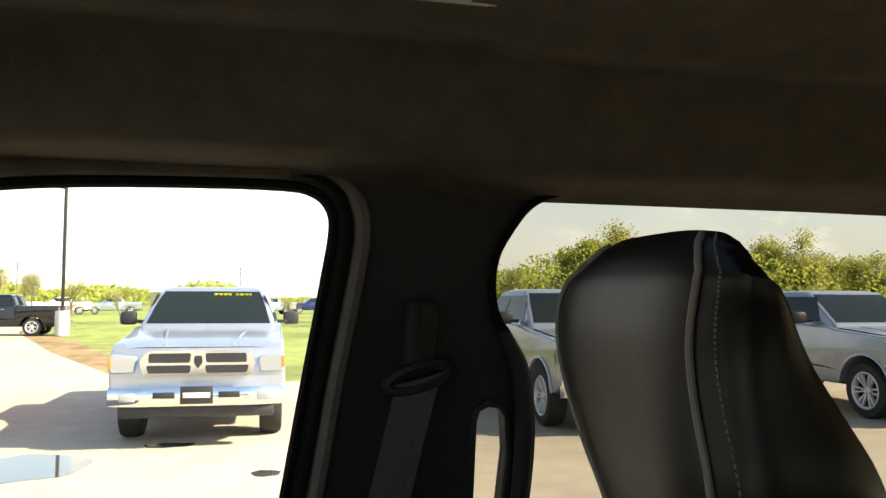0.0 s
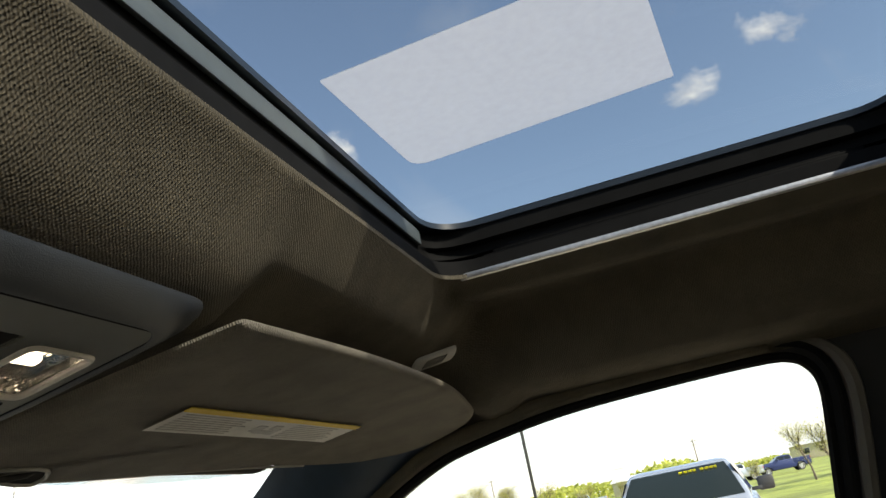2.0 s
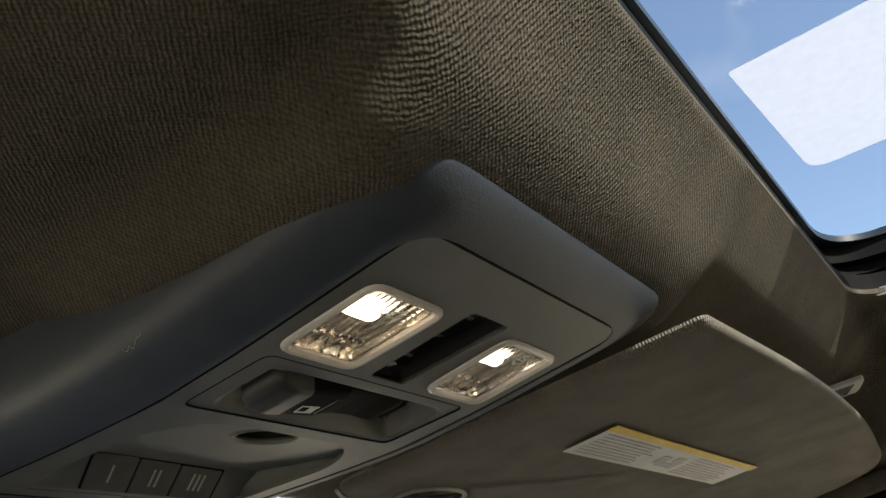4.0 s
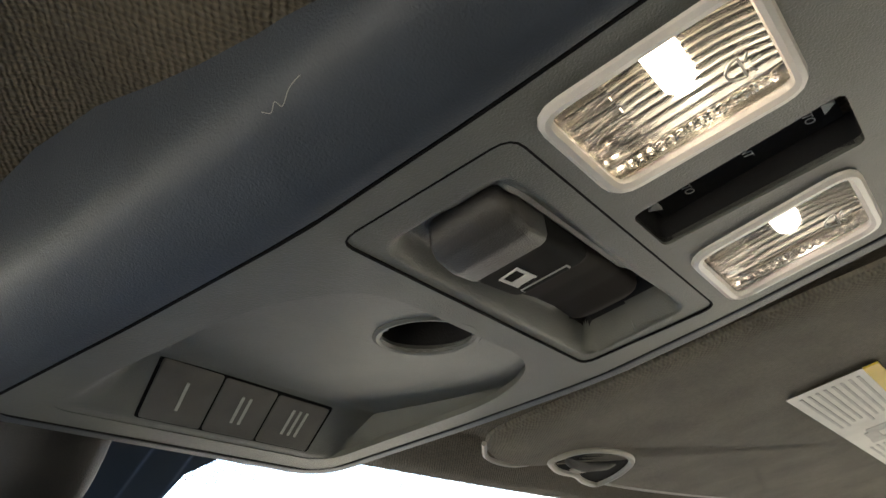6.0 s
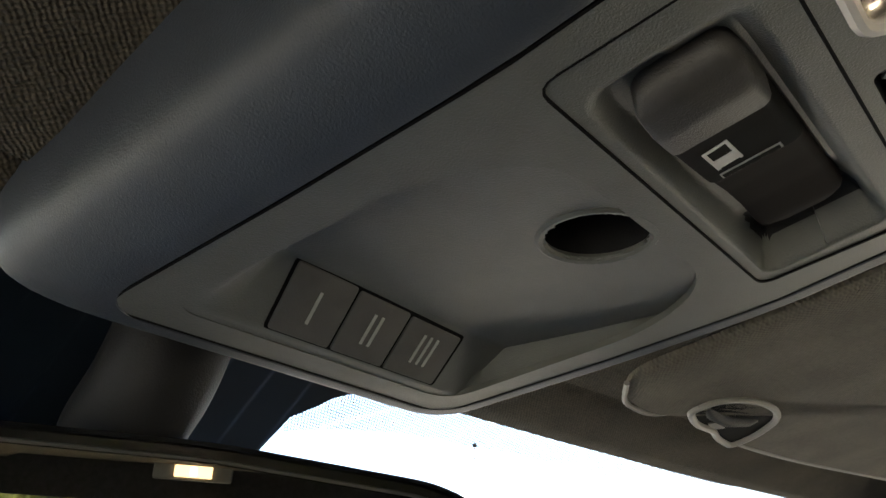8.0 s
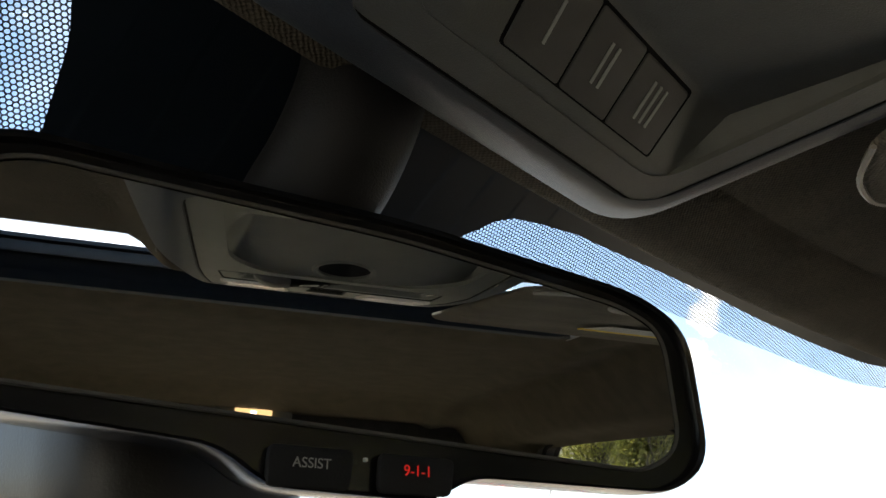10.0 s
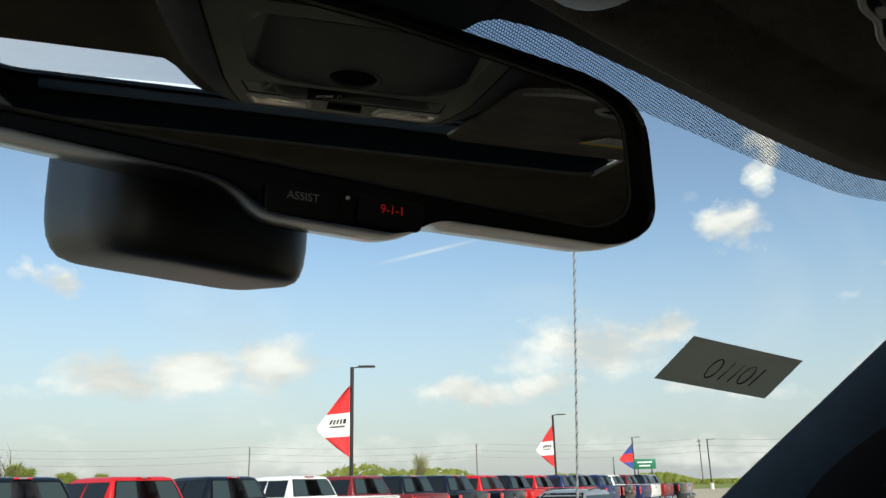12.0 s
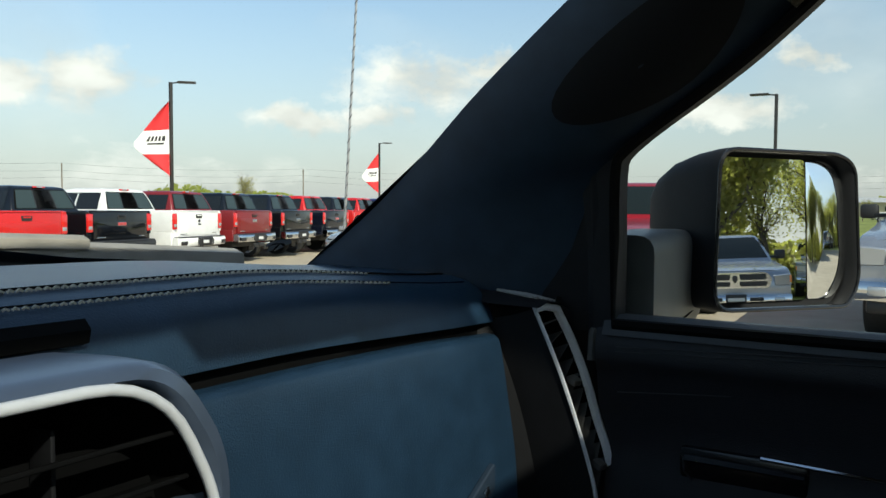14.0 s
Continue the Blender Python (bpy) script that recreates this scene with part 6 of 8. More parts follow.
part("sheet", slab([(0, 0), (1, 0), (1, 1), (0, 1)], on_note, 0.0, 0.0006), material("backlit grey paper", (0.20, 0.19, 0.16), 0.8, grain=0.08, grain_scale=90), note)
paper = bpy.data.materials["backlit grey paper"].node_tree
thru, both = paper.nodes.new("ShaderNodeBsdfTranslucent"), paper.nodes.new("ShaderNodeMixShader")
thru.inputs[0].default_value, both.inputs[0].default_value = (0.62, 0.57, 0.45, 1), 0.7
paper.links.new(paper.nodes["Principled BSDF"].outputs[0], both.inputs[1])
paper.links.new(thru.outputs[0], both.inputs[2])
paper.links.new(both.outputs[0], paper.nodes["Material Output"].inputs[0])
PENCIL = material("pencil mark", (0.05, 0.05, 0.05), 0.8)
for u0, kind in ((0.36, "o"), (0.47, "l"), (0.56, "l"), (0.66, "o"), (0.76, "l")):
    if kind == "o":
        loop = [on_note(u0 + 0.045 * math.cos(a), 0.56 + 0.22 * math.sin(a), 0.001) for a in [math.tau * k / 16 for k in range(18)]]
    else:
        loop = [on_note(u0 + 0.01, 0.36, 0.001), on_note(u0 - 0.005, 0.78, 0.001)]
    part("mark", tube(loop, 0.0008, 4), PENCIL, note)

fender = part("fender", skin([[(x, y, z) for y, z in ((1.22, 1.29), (1.40, 1.27), (2.3, 1.20), (2.6, 1.05), (2.62, 0.55))] for x in (0.55, 0.80, 0.94)] + [[(1.0, y, z - 0.12) for y, z in ((1.22, 1.29), (1.40, 1.27), (2.3, 1.20), (2.6, 1.05), (2.62, 0.60))]], False, False), ROOF_PAINT, None, "painted front fender under the windshield corner")
tagged(fender, category="fender", kind="structure")
# unseen behind the cowl; added in light paint to bounce sun up into the cab
bounce_hood = part("hood", skin([[(x, y, z - 0.10 * abs(x) ** 2.2) for x in span(-0.80, 0.80, 20)] for y, z in ((1.44, 1.30), (1.46, 1.335), (1.7, 1.325), (2.1, 1.295), (2.5, 1.24), (2.62, 1.18), (2.66, 1.05))], False, False), ROOF_PAINT, None, "unseen engine hood, silver to bounce sunlight into the cab")
tagged(bounce_hood, category="hood", kind="structure")
mast = thing("antenna", "thin wire-wound whip antenna standing on the front fender", "antenna")
ANT = Vector((1.003, 1.342, 1.165))
top = Vector((1.020, 1.290, 2.115))
part("whip", tube([ANT, ANT.lerp(top, 0.5), top], [0.0024, 0.0020, 0.0017], 8), material("grey antenna wire", (0.42, 0.42, 0.42), 0.4, 0.6, grain=0.2, grain_scale=80), mast)
part("tip", box(top, (0.008, 0.008, 0.008), 0.003), RUBBER, mast)
bm = bmesh.new()
coil = [ANT.lerp(top, k / 400) + Vector((0.0017 * math.cos(k * 0.8), 0.0017 * math.sin(k * 0.8), 0)) for k in range(400)]
part("winding", tube(coil, 0.0007, 4, True, bm), RUBBER, mast, "dark spiral winding")
part("base", lathe([(0, 0.001), (0, 0.02), (0.02, 0.014), (0.03, 0.004)], 14), RUBBER, mast).matrix_basis = Matrix.Translation(ANT) @ Matrix.Rotation(radians(-90), 4, "Y")


def door_mirror(s):
    t = thing("door_mirror", "large black door mirror on a grey arm with two glasses", "door mirror", "door mirrors")
    c = Vector((1.117, 0.672, 1.449))
    n = Vector((-0.50, -0.866, 0.041)).normalized()
    rt = Vector((0.866, -0.50, 0)).normalized()
    up = rt.cross(-n).normalized()
    up = up if up.z > 0 else -up
    def put(u, v, w):
        p = c + (rt * u + up * v + n * w) * 1.05
        return (s * p.x, p.y, p.z)
    face = round_poly([(-0.132, -0.098), (0.118, -0.104), (0.138, -0.07), (0.132, 0.086), (0.10, 0.100), (-0.118, 0.100)], [0.03, 0.04, 0.06, 0.06, 0.05, 0.03], 6)
    rings = [[put(u * g - (1 - g) * 0.10, v * (1 - (1 - g) * 0.7), w) for u, v in face] for g, w in ((0.35, -0.115), (0.62, -0.100), (0.85, -0.07), (0.96, -0.035), (1.0, -0.002), (1.0, 0.012), (0.975, 0.016), (0.955, 0.010), (0.945, -0.004))]
    part("housing", skin(rings, True, True), DARK_PLASTIC, t, "black grained housing")
    rim = [put(u * 0.975, v * 0.975, 0.016) for u, v in face]
    part("rim", tube(rim + rim[:1], 0.003, 6, False), GLOSS_BLACK, t)
    main = round_poly([(-0.121, -0.088), (0.052, -0.091), (0.050, 0.090), (-0.112, 0.090)], [0.02, 0.006, 0.006, 0.02], 5)
    part("mirror_glass", slab(main, put, -0.002, 0.0), MIRROR, t, "flat reflecting glass")
    wide = round_poly([(0.056, -0.091), (0.106, -0.091), (0.126, -0.06), (0.121, 0.070), (0.094, 0.090), (0.054, 0.090)], [0.006, 0.03, 0.03, 0.04, 0.03, 0.006], 5)
    cu, cv = 0.088, 0.0
    rows = []
    for q in (1.0, 0.8, 0.6, 0.4, 0.2, 0.02):
        rows.append([put(cu + (u - cu) * q, cv + (v - cv) * q, 0.006 - 0.9 * (((u - cu) * q) ** 2 + ((v - cv) * q) ** 2)) for u, v in wide])
    part("curved_glass", skin(rows, True, False), MIRROR, t, "curved wide-angle glass")
    arm = []
    for x, y, zt, zb in ((0.86, 0.80, 1.446, 1.275), (0.90, 0.80, 1.448, 1.278), (0.94, 0.80, 1.449, 1.284), (0.98, 0.80, 1.450, 1.296), (1.02, 0.80, 1.450, 1.312), (1.06, 0.80, 1.446, 1.330)):
        arm.append([(s * x, y + v, (zt + zb) / 2 + u) for u, v in round_poly([((zb - zt) / 2, -0.045), ((zt - zb) / 2, -0.045), ((zt - zb) / 2, 0.045), ((zb - zt) / 2, 0.045)], 0.022, 4)])
    part("arm", skin(arm, True, True), material("grey mirror arm plastic", (0.13, 0.135, 0.128), 0.42, grain=0.08, grain_scale=30), t, "smooth grey mirror arm")
    part("arm_seam", tube([(s * 0.88, 0.754, 1.335), (s * 0.96, 0.754, 1.338), (s * 1.02, 0.756, 1.345)], 0.0015, 5), RUBBER, t)
    return t


door_mirror(1)


# ---- the lot outside ----
CONCRETE = material("pale worn concrete", (0.37, 0.315, 0.235), 0.85, grain=0.10, grain_scale=2.2, blotch=0.14, blotch_scale=0.18, bump=0.004, bump_scale=40)
GRASS = material("spring grass ground", (0.16, 0.19, 0.035), 0.95, grain=0.35, grain_scale=1.2, blotch=0.35, blotch_scale=0.12, bump=0.03, bump_scale=12)
ground = part("ground", sheet(lambda x, y: (x, y, 0), (-2500, -300, -60, 0, 60, 300, 2500), (-2500, -300, -60, 0, 60, 300, 2500)), GRASS, None, "spring green grass and fields reaching the horizon")
tagged(ground, category="ground", kind="structure")
lot = part("pavement", slab([(-45, -60), (17, -19), (17.0, -7), (17.3, 2.0), (28, 5.8), (44, 10.6), (150, 34), (120, 74), (-45, 52)], lambda u, v, w: (u, v, w), -0.05, 0.02), CONCRETE, None, "pale worn concrete of the sales lot")
tagged(lot, category="pavement", kind="structure")


# ---- vehicles ----
CAR_GLASS = material("dark car glass", (0.012, 0.015, 0.017), 0.05, spec=0.5)
SCREEN_GLASS = material("dark windshield glass", (0.010, 0.014, 0.013), 0.06, spec=0.2)
BACK_GLASS = material("grey green back glass", (0.034, 0.050, 0.053), 0.22, spec=0.25)
TYRE = material("tyre rubber", (0.018, 0.018, 0.018), 0.8, grain=0.2, grain_scale=20)
TAIL_RED = material("red tail lamp", (0.55, 0.015, 0.015), 0.15, coat=1.0)
AMBER = material("amber lamp", (0.75, 0.20, 0.03), 0.2, coat=1.0)
CLEAR_LAMP = material("clear lamp", (0.42, 0.44, 0.46), 0.12, 0.5, coat=1.0)
BLACK_TRIM = material("black bumper plastic", (0.02, 0.02, 0.021), 0.5, grain=0.15, grain_scale=12)
PLATE = material("dealer plate white", (0.6, 0.6, 0.6), 0.5, grain=0.05)
ALLOY = material("alloy wheel", (0.62, 0.62, 0.63), 0.25, 0.3, grain=0.05)
DARK_ALLOY = material("dark alloy wheel", (0.06, 0.06, 0.062), 0.3, 0.7)
YELLOW_PAINT = material("yellow windshield paint", (0.85, 0.72, 0.02), 0.6)
cache = {}


def shared(key, mat, make):
    """One mesh for all alike parts of one material."""
    k = (key, mat.name)
    if k not in cache:
        me = finish(make())
        me.materials.append(mat)
        cache[k] = me
    return cache[k]


def profile_body(outline, half, bevel):
    bm = skin([[(x, y, z) for y, z in outline] for x in (-half, half)], True, True)
    es = [e for e in bm.edges if abs(abs(e.verts[0].co.x) - half) < 1e-5 and abs(e.verts[0].co.x - e.verts[1].co.x) < 1e-5]
    bmesh.ops.bevel(bm, geom=es, offset=bevel, segments=3, profile=0.5, affect="EDGES", clamp_overlap=True)
    return bm


def arch(y, r, z0, n=10):
    """Points round a wheel opening, from its front foot to its rear foot."""
    a0 = math.asin(max(-1, min(1, (z0 - 0.40) / r)))
    return [(y + r * math.cos(a), 0.40 + r * math.sin(a)) for a in span(a0, math.pi - a0, n)]


def wheel_mesh_tyre(r, w):
    """A tyre, with the dark brake and hub carrier closing it behind the rim."""
    return lathe([(w * 0.05, 0.01), (w * 0.05, r * 0.55), (-w * 0.8, r * 0.6), (-w, r * 0.82), (-w * 0.9, r * 0.95), (-w * 0.55, r), (w * 0.55, r), (w * 0.9, r * 0.95), (w, r * 0.82), (w * 0.86, r * 0.66)], 36, None, False)


def wheel_mesh_rim(r, w, spokes):
    """Bright lip, deep barrel, hub cap and split spokes that bow outwards."""
    bm = lathe([(w * 0.25, r * 0.60), (w * 0.70, r * 0.585), (w * 0.90, r * 0.61), (w * 0.98, r * 0.65), (w * 0.92, r * 0.685), (w * 0.60, r * 0.68)], 36, None, False)
    lathe([(w * 0.86, 0.001), (w * 0.86, r * 0.08), (w * 0.78, r * 0.11), (w * 0.66, r * 0.16), (w * 0.30, r * 0.17)], 18, bm)
    for k in range(spokes):
        m = Matrix.Rotation(math.tau * k / spokes, 3, "X")
        for q in (-1, 1):
            rings = []
            for d, out, side, half in ((0.10, 0.62, 0.030, 0.036), (0.26, 0.74, 0.050, 0.034), (0.44, 0.84, 0.085, 0.038), (0.62, 0.86, 0.115, 0.050)):
                rings.append([m @ Vector((w * (out - e), r * d, r * (q * side + g * half))) for e, g in ((0.0, -0.7), (0.0, 0.7), (0.10, 1.0), (0.34, 0.9), (0.34, -0.9), (0.10, -1.0))])
            skin(rings, True, True, bm)
    return bm


def add_wheels(t, places, r, w, rim_mat, spokes):
    for x, y in places:
        flip = math.pi if x < 0 else 0.0
        tyre = part("wheel", shared(("tyre", r, w), TYRE, lambda: wheel_mesh_tyre(r, w)), TYRE, t)
        tyre.matrix_basis = Matrix.Translation((x, y, r)) @ Matrix.Rotation(flip, 4, "Z")
        part("rim", shared(("rim", r, w, spokes), rim_mat, lambda: wheel_mesh_rim(r, w, spokes)), rim_mat, tyre)


CAB = ([1.28, 1.37, 1.60, 1.78, 1.86, 1.895], [0.965, 0.955, 0.875, 0.80, 0.745, 0.62], [0.70, 0.72, 0.81, 0.89, 0.95, 1.08], [3.02, 2.93, 2.56, 2.25, 2.10, 1.92])


def cab_at(z, c=CAB):
    return interp(z, c[0], c[1]), interp(z, c[0], c[2]), interp(z, c[0], c[3])


def cab_mesh(c=CAB, corner=0.07):
    rings = []
    for z, hx, y0, y1 in zip(*c):
        rings.append([(u, v, z) for u, v in round_poly([(-hx, y0), (hx, y0), (hx * 0.93, y1), (-hx * 0.93, y1)], corner, 4)])
    return skin(rings, True, True)


def pane_on(c, face, a0, a1, z0, z1, off=0.006, slant=0.0):
    """A window pane following the cab's skin; face: rear, front, left or right."""
    def f(q, z):
        hx, y0, y1 = cab_at(z, c)
        if face == "rear":
            return (q * hx, y0 - off, z)
        if face == "front":
            return (q * hx * 0.93, y1 + off, z)
        s = 1 if face == "right" else -1
        y = a0 + (a1 - a0) * q + slant * (z - z0) * (1 if q > 0.5 else 0.25)
        w = (y - y0) / max(0.1, y1 - y0)
        return (s * (hx * (1 - 0.07 * max(0, w)) + off), y, z)
    qs = (a0, 0, a1) if face in ("rear", "front") else (0, 0.5, 1)
    bm = sheet(f, qs, span(z0, z1, 4))
    return bm


def pickup(label, color, style, at, heading, bumper=CHROME, rim=ALLOY, group="row of parked pickups", rails=None, grille=CHROME, flap=True, gate="red"):
    """A crew cab pickup: origin on the ground under its rear axle, nose towards +y. style: 'a' or 'b' for the front end."""
    t = thing("pickup_truck", label, "pickup truck", group, at=(at[0], at[1], 0.02), turn=math.degrees(math.atan2(-heading[0], heading[1])))
    key = style
    low = [(4.56, 0.62), (4.60, 0.80), (4.57, 1.02), (4.50, 1.13), (4.30, 1.19), (3.7, 1.235), (3.05, 1.285), (2.85, 1.33), (0.74, 1.37), (0.72, 0.90), (-1.12, 0.90), (-1.12, 0.58)]
    outline = low + [(-0.62, 0.55)] + arch(0.0, 0.52, 0.52)[::-1] + [(0.62, 0.46), (3.03, 0.46)] + arch(3.65, 0.52, 0.52)[::-1] + [(4.25, 0.50)]
    part("body", shared(("body", key), color, lambda: profile_body(outline, 0.985, 0.035)), color, t)
    part("cab", shared(("cab", key), color, cab_mesh), color, t)
    part("chassis", shared("chassis", BLACK_TRIM, lambda: box((0, 1.7, 0.52), (1.3, 5.2, 0.22), 0.03)), BLACK_TRIM, t)
    for s in (-1, 1):
        side = [(0.715, 0.88), (0.715, 1.355), (0.69, 1.375), (-1.10, 1.375), (-1.14, 1.35), (-1.14, 0.88)]
        def make_side(s=s):
            bm = profile_body(side, 0.05, 0.018)
            bm.transform(Matrix.Translation((s * 0.938, 0, 0)))
            return bm
        part("bed_side", shared(("bed_side", s), color, make_side), color, t)
        part("tail_lamp", shared(("tail", s), TAIL_RED, lambda s=s: box((s * 0.905, -1.135, 1.13), (0.155, 0.07, 0.37), 0.02)), TAIL_RED, t)
        part("reverse_lamp", shared(("rev", s), CLEAR_LAMP, lambda s=s: box((s * 0.905, -1.168, 1.035), (0.11, 0.012, 0.07), 0.004)), CLEAR_LAMP, t)
        fl = bezier([(s * 0.99, y, z) for y, z in arch(0.0, 0.535, 0.50, 8)], 2)
        part("arch_lip", shared(("lip", s), rails or color, lambda fl=fl: tube(fl, 0.022, 6)), rails or color, t)
        fl2 = bezier([(s * 0.985, y, z) for y, z in arch(3.65, 0.535, 0.50, 8)], 2)
        part("arch_lip", shared(("lipf", s), rails or color, lambda fl2=fl2: tube(fl2, 0.022, 6)), rails or color, t)
        if flap:
            part("mud_flap", shared(("flap", s), BLACK_TRIM, lambda s=s: box((s * 0.85, -0.56, 0.42), (0.27, 0.02, 0.34), 0.004)), BLACK_TRIM, t)
        mir = part("door_mirror", shared(("mir", s), color if style == "a" else BLACK_TRIM, lambda s=s: box((s * 1.12, 2.42, 1.45), (0.22, 0.11, 0.19), 0.04)), BLACK_TRIM, t)
        part("mirror_arm", shared(("mira", s), BLACK_TRIM, lambda s=s: box((s * 0.99, 2.45, 1.40), (0.14, 0.06, 0.05), 0.01)), BLACK_TRIM, mir)
        for y0, y1, sl in ((0.93, 1.58, 0.0), (1.66, 2.62, -0.62)):
            part("side_window", shared(("sw", s, y0), CAR_GLASS, lambda s=s, y0=y0, y1=y1, sl=sl: pane_on(CAB, "right" if s > 0 else "left", y0, y1, 1.40, 1.79, 0.008, sl)), CAR_GLASS, t)
        part("door_handle", shared(("dh", s), CHROME, lambda s=s: box((s * 0.985, 1.25, 1.22), (0.03, 0.17, 0.03), 0.01)), CHROME, t)
        part("head_lamp", shared(("hl", style, s), CLEAR_LAMP, lambda s=s: skin([[(s * x, y, z) for x, z in round_poly([(0.985, 0.86), (0.985, 1.08), (0.68, 1.05), (0.70, 0.86)], 0.03, 3)] for y in (4.30, 4.60)] + [[(s * (0.83 + (x - 0.83) * 0.9), 4.625, 0.96 + (z - 0.96) * 0.85) for x, z in round_poly([(0.975, 0.86), (0.975, 1.08), (0.68, 1.05), (0.70, 0.86)], 0.03, 3)]], True, True)), CLEAR_LAMP, t)
        part("turn_lamp", shared(("tl", s), AMBER, lambda s=s: box((s * 0.972, 4.58, 0.985), (0.04, 0.10, 0.14), 0.012)), AMBER, t)
    # tail end
    tg = part("tailgate", shared("tailgate", color, lambda: box((0, -1.135, 1.06), (1.64, 0.075, 0.62), 0.022)), color, t)
    part("gate_panel", shared("gpan", color, lambda: slab(round_poly([(-0.74, 0.80), (0.74, 0.80), (0.74, 1.17), (-0.74, 1.17)], 0.05, 4), lambda u, v, w: (u, -1.1725 - w, v), 0.0, 0.010, 0.008)), color, tg)
    part("gate_lip", shared("glip", color, lambda: box((0, -1.150, 1.362), (1.62, 0.085, 0.03), 0.012)), color, tg)
    for q in (-0.30, 0.30):
        part("window_bar", shared(("rwb", q), BLACK_TRIM, lambda q=q: pane_on(CAB, "rear", q - 0.012, q + 0.012, 1.42, 1.80, 0.016)), BLACK_TRIM, t)
    handle = part("tailgate_handle", shared("tgh", BLACK_TRIM, lambda: slab(round_poly([(-0.115, 1.20), (0.115, 1.20), (0.125, 1.29), (-0.125, 1.29)], 0.02, 3), lambda u, v, w: (u, -1.1735 - w, v), 0.0, 0.012, 0.004)), BLACK_TRIM, tg)
    part("pull", shared("tghp", color, lambda: box((0.0, -1.188, 1.262), (0.17, 0.014, 0.03), 0.006)), color, handle)
    if gate in ("red", "bow"):
        tint = RED_BADGE if gate == "red" else SILVER
        for q in range(3 if gate == "red" else 1):
            w0 = 0.072 if gate == "red" else 0.21
            bd = part("badge", shared(("tgb", q, gate), tint, lambda q=q, w0=w0: box((((q - 1) * 0.088) if gate == "red" else 0.0, -1.186, 1.105), (w0, 0.010, 0.062), 0.006)), tint, tg)
            part("badge_rim", shared(("tgr", q, gate), CHROME, lambda q=q, w0=w0: box((((q - 1) * 0.088) if gate == "red" else 0.0, -1.1845, 1.105), (w0 + 0.012, 0.008, 0.074), 0.006)), CHROME, bd)
    elif gate == "dark":
        part("badge", shared("tgd", BLACK_TRIM, lambda: box((0.0, -1.186, 1.135), (0.085, 0.010, 0.062), 0.012)), BLACK_TRIM, tg)
        part("badge", shared("tge", BLACK_TRIM, lambda: box((0.01, -1.186, 1.055), (0.12, 0.010, 0.036), 0.006)), BLACK_TRIM, tg)
    part("script", shared("tgs", CHROME, lambda: box((-0.62, -1.182, 0.835), (0.24, 0.006, 0.020), 0.003)), CHROME, tg)
    part("script", shared("tgs2", CHROME, lambda: box((0.62, -1.182, 0.845), (0.16, 0.006, 0.018), 0.003)), CHROME, tg)
    rb = part("rear_bumper", shared("rbump", bumper, lambda: profile_bumper(-1.13, -1.36, 0.54, 0.76, 0.97)), bumper, t)
    part("tread_pad", shared("rpad", BLACK_TRIM, lambda: skin([[(x, -1.155, 0.762), (x, -1.155, 0.774), (x, -1.33 + 0.07 * smoothstep(0.6, 1.0, abs(x) / 0.97), 0.770), (x, -1.345 + 0.07 * smoothstep(0.6, 1.0, abs(x) / 0.97), 0.752)] for x in span(-0.95, 0.95, 18)], True, True)), BLACK_TRIM, rb, "black ribbed tread pad")
    part("plate_recess", shared("prec", BLACK_TRIM, lambda: slab(round_poly([(-0.24, 0.555), (0.24, 0.555), (0.30, 0.745), (-0.30, 0.745)], 0.02, 3), lambda u, v, w: (u, -1.352 - w, v), 0.0, 0.014, 0.004)), BLACK_TRIM, rb)
    for s in (-1, 1):
        part("step", shared(("step", s), BLACK_TRIM, lambda s=s: slab(round_poly([(s * 0.70, 0.585), (s * 0.90, 0.585), (s * 0.90, 0.675), (s * 0.67, 0.675)][::s], 0.02, 3), lambda u, v, w: (u, -1.335 + 0.09 * (abs(u) - 0.66) - w, v), 0.0, 0.012, 0.004)), BLACK_TRIM, rb)
        part("hook", shared(("lug", s), BLACK_TRIM, lambda s=s: box((s * 0.30, -1.368, 0.645), (0.05, 0.01, 0.13), 0.004, (0, s * 12, 0))), BLACK_TRIM, rb)
    pl = part("plate", shared("plate", BLACK_TRIM, lambda: box((0.0, -1.368, 0.655), (0.31, 0.012, 0.15), 0.004)), BLACK_TRIM, rb)
    part("plate_print", shared("platep", PLATE, lambda: box((0.0, -1.376, 0.648), (0.23, 0.004, 0.070), 0.001)), PLATE, pl)
    part("receiver", shared("recv", BLACK_TRIM, lambda: box((0, -1.31, 0.475), (0.13, 0.12, 0.10), 0.012)), BLACK_TRIM, t)
    part("axle", shared("axle", BLACK_TRIM, lambda: tube([(-0.72, 0, 0.40), (-0.16, 0, 0.40), (-0.12, 0, 0.40), (0.12, 0, 0.40), (0.16, 0, 0.40), (0.72, 0, 0.40)], [0.05, 0.05, 0.15, 0.15, 0.05, 0.05], 12)), BLACK_TRIM, t)
    part("exhaust_pipe", shared("exh", CHROME, lambda: tube(bezier([(0.56, -0.40, 0.50), (0.60, -0.85, 0.49), (0.74, -1.06, 0.485), (0.82, -1.16, 0.48)], 4), 0.042, 10)), CHROME, t)
    part("hitch", shared("hitch", BLACK_TRIM, lambda: box((0, -1.28, 0.46), (0.5, 0.12, 0.10), 0.012)), BLACK_TRIM, t)
    part("rear_window", shared("rwin", BACK_GLASS, lambda: pane_on(CAB, "rear", -0.86, 0.86, 1.42, 1.80, 0.012)), BACK_GLASS, t)
    part("window_seal", shared("rseal", RUBBER, lambda: pane_on(CAB, "rear", -0.90, 0.90, 1.405, 1.815, 0.007)), RUBBER, t)
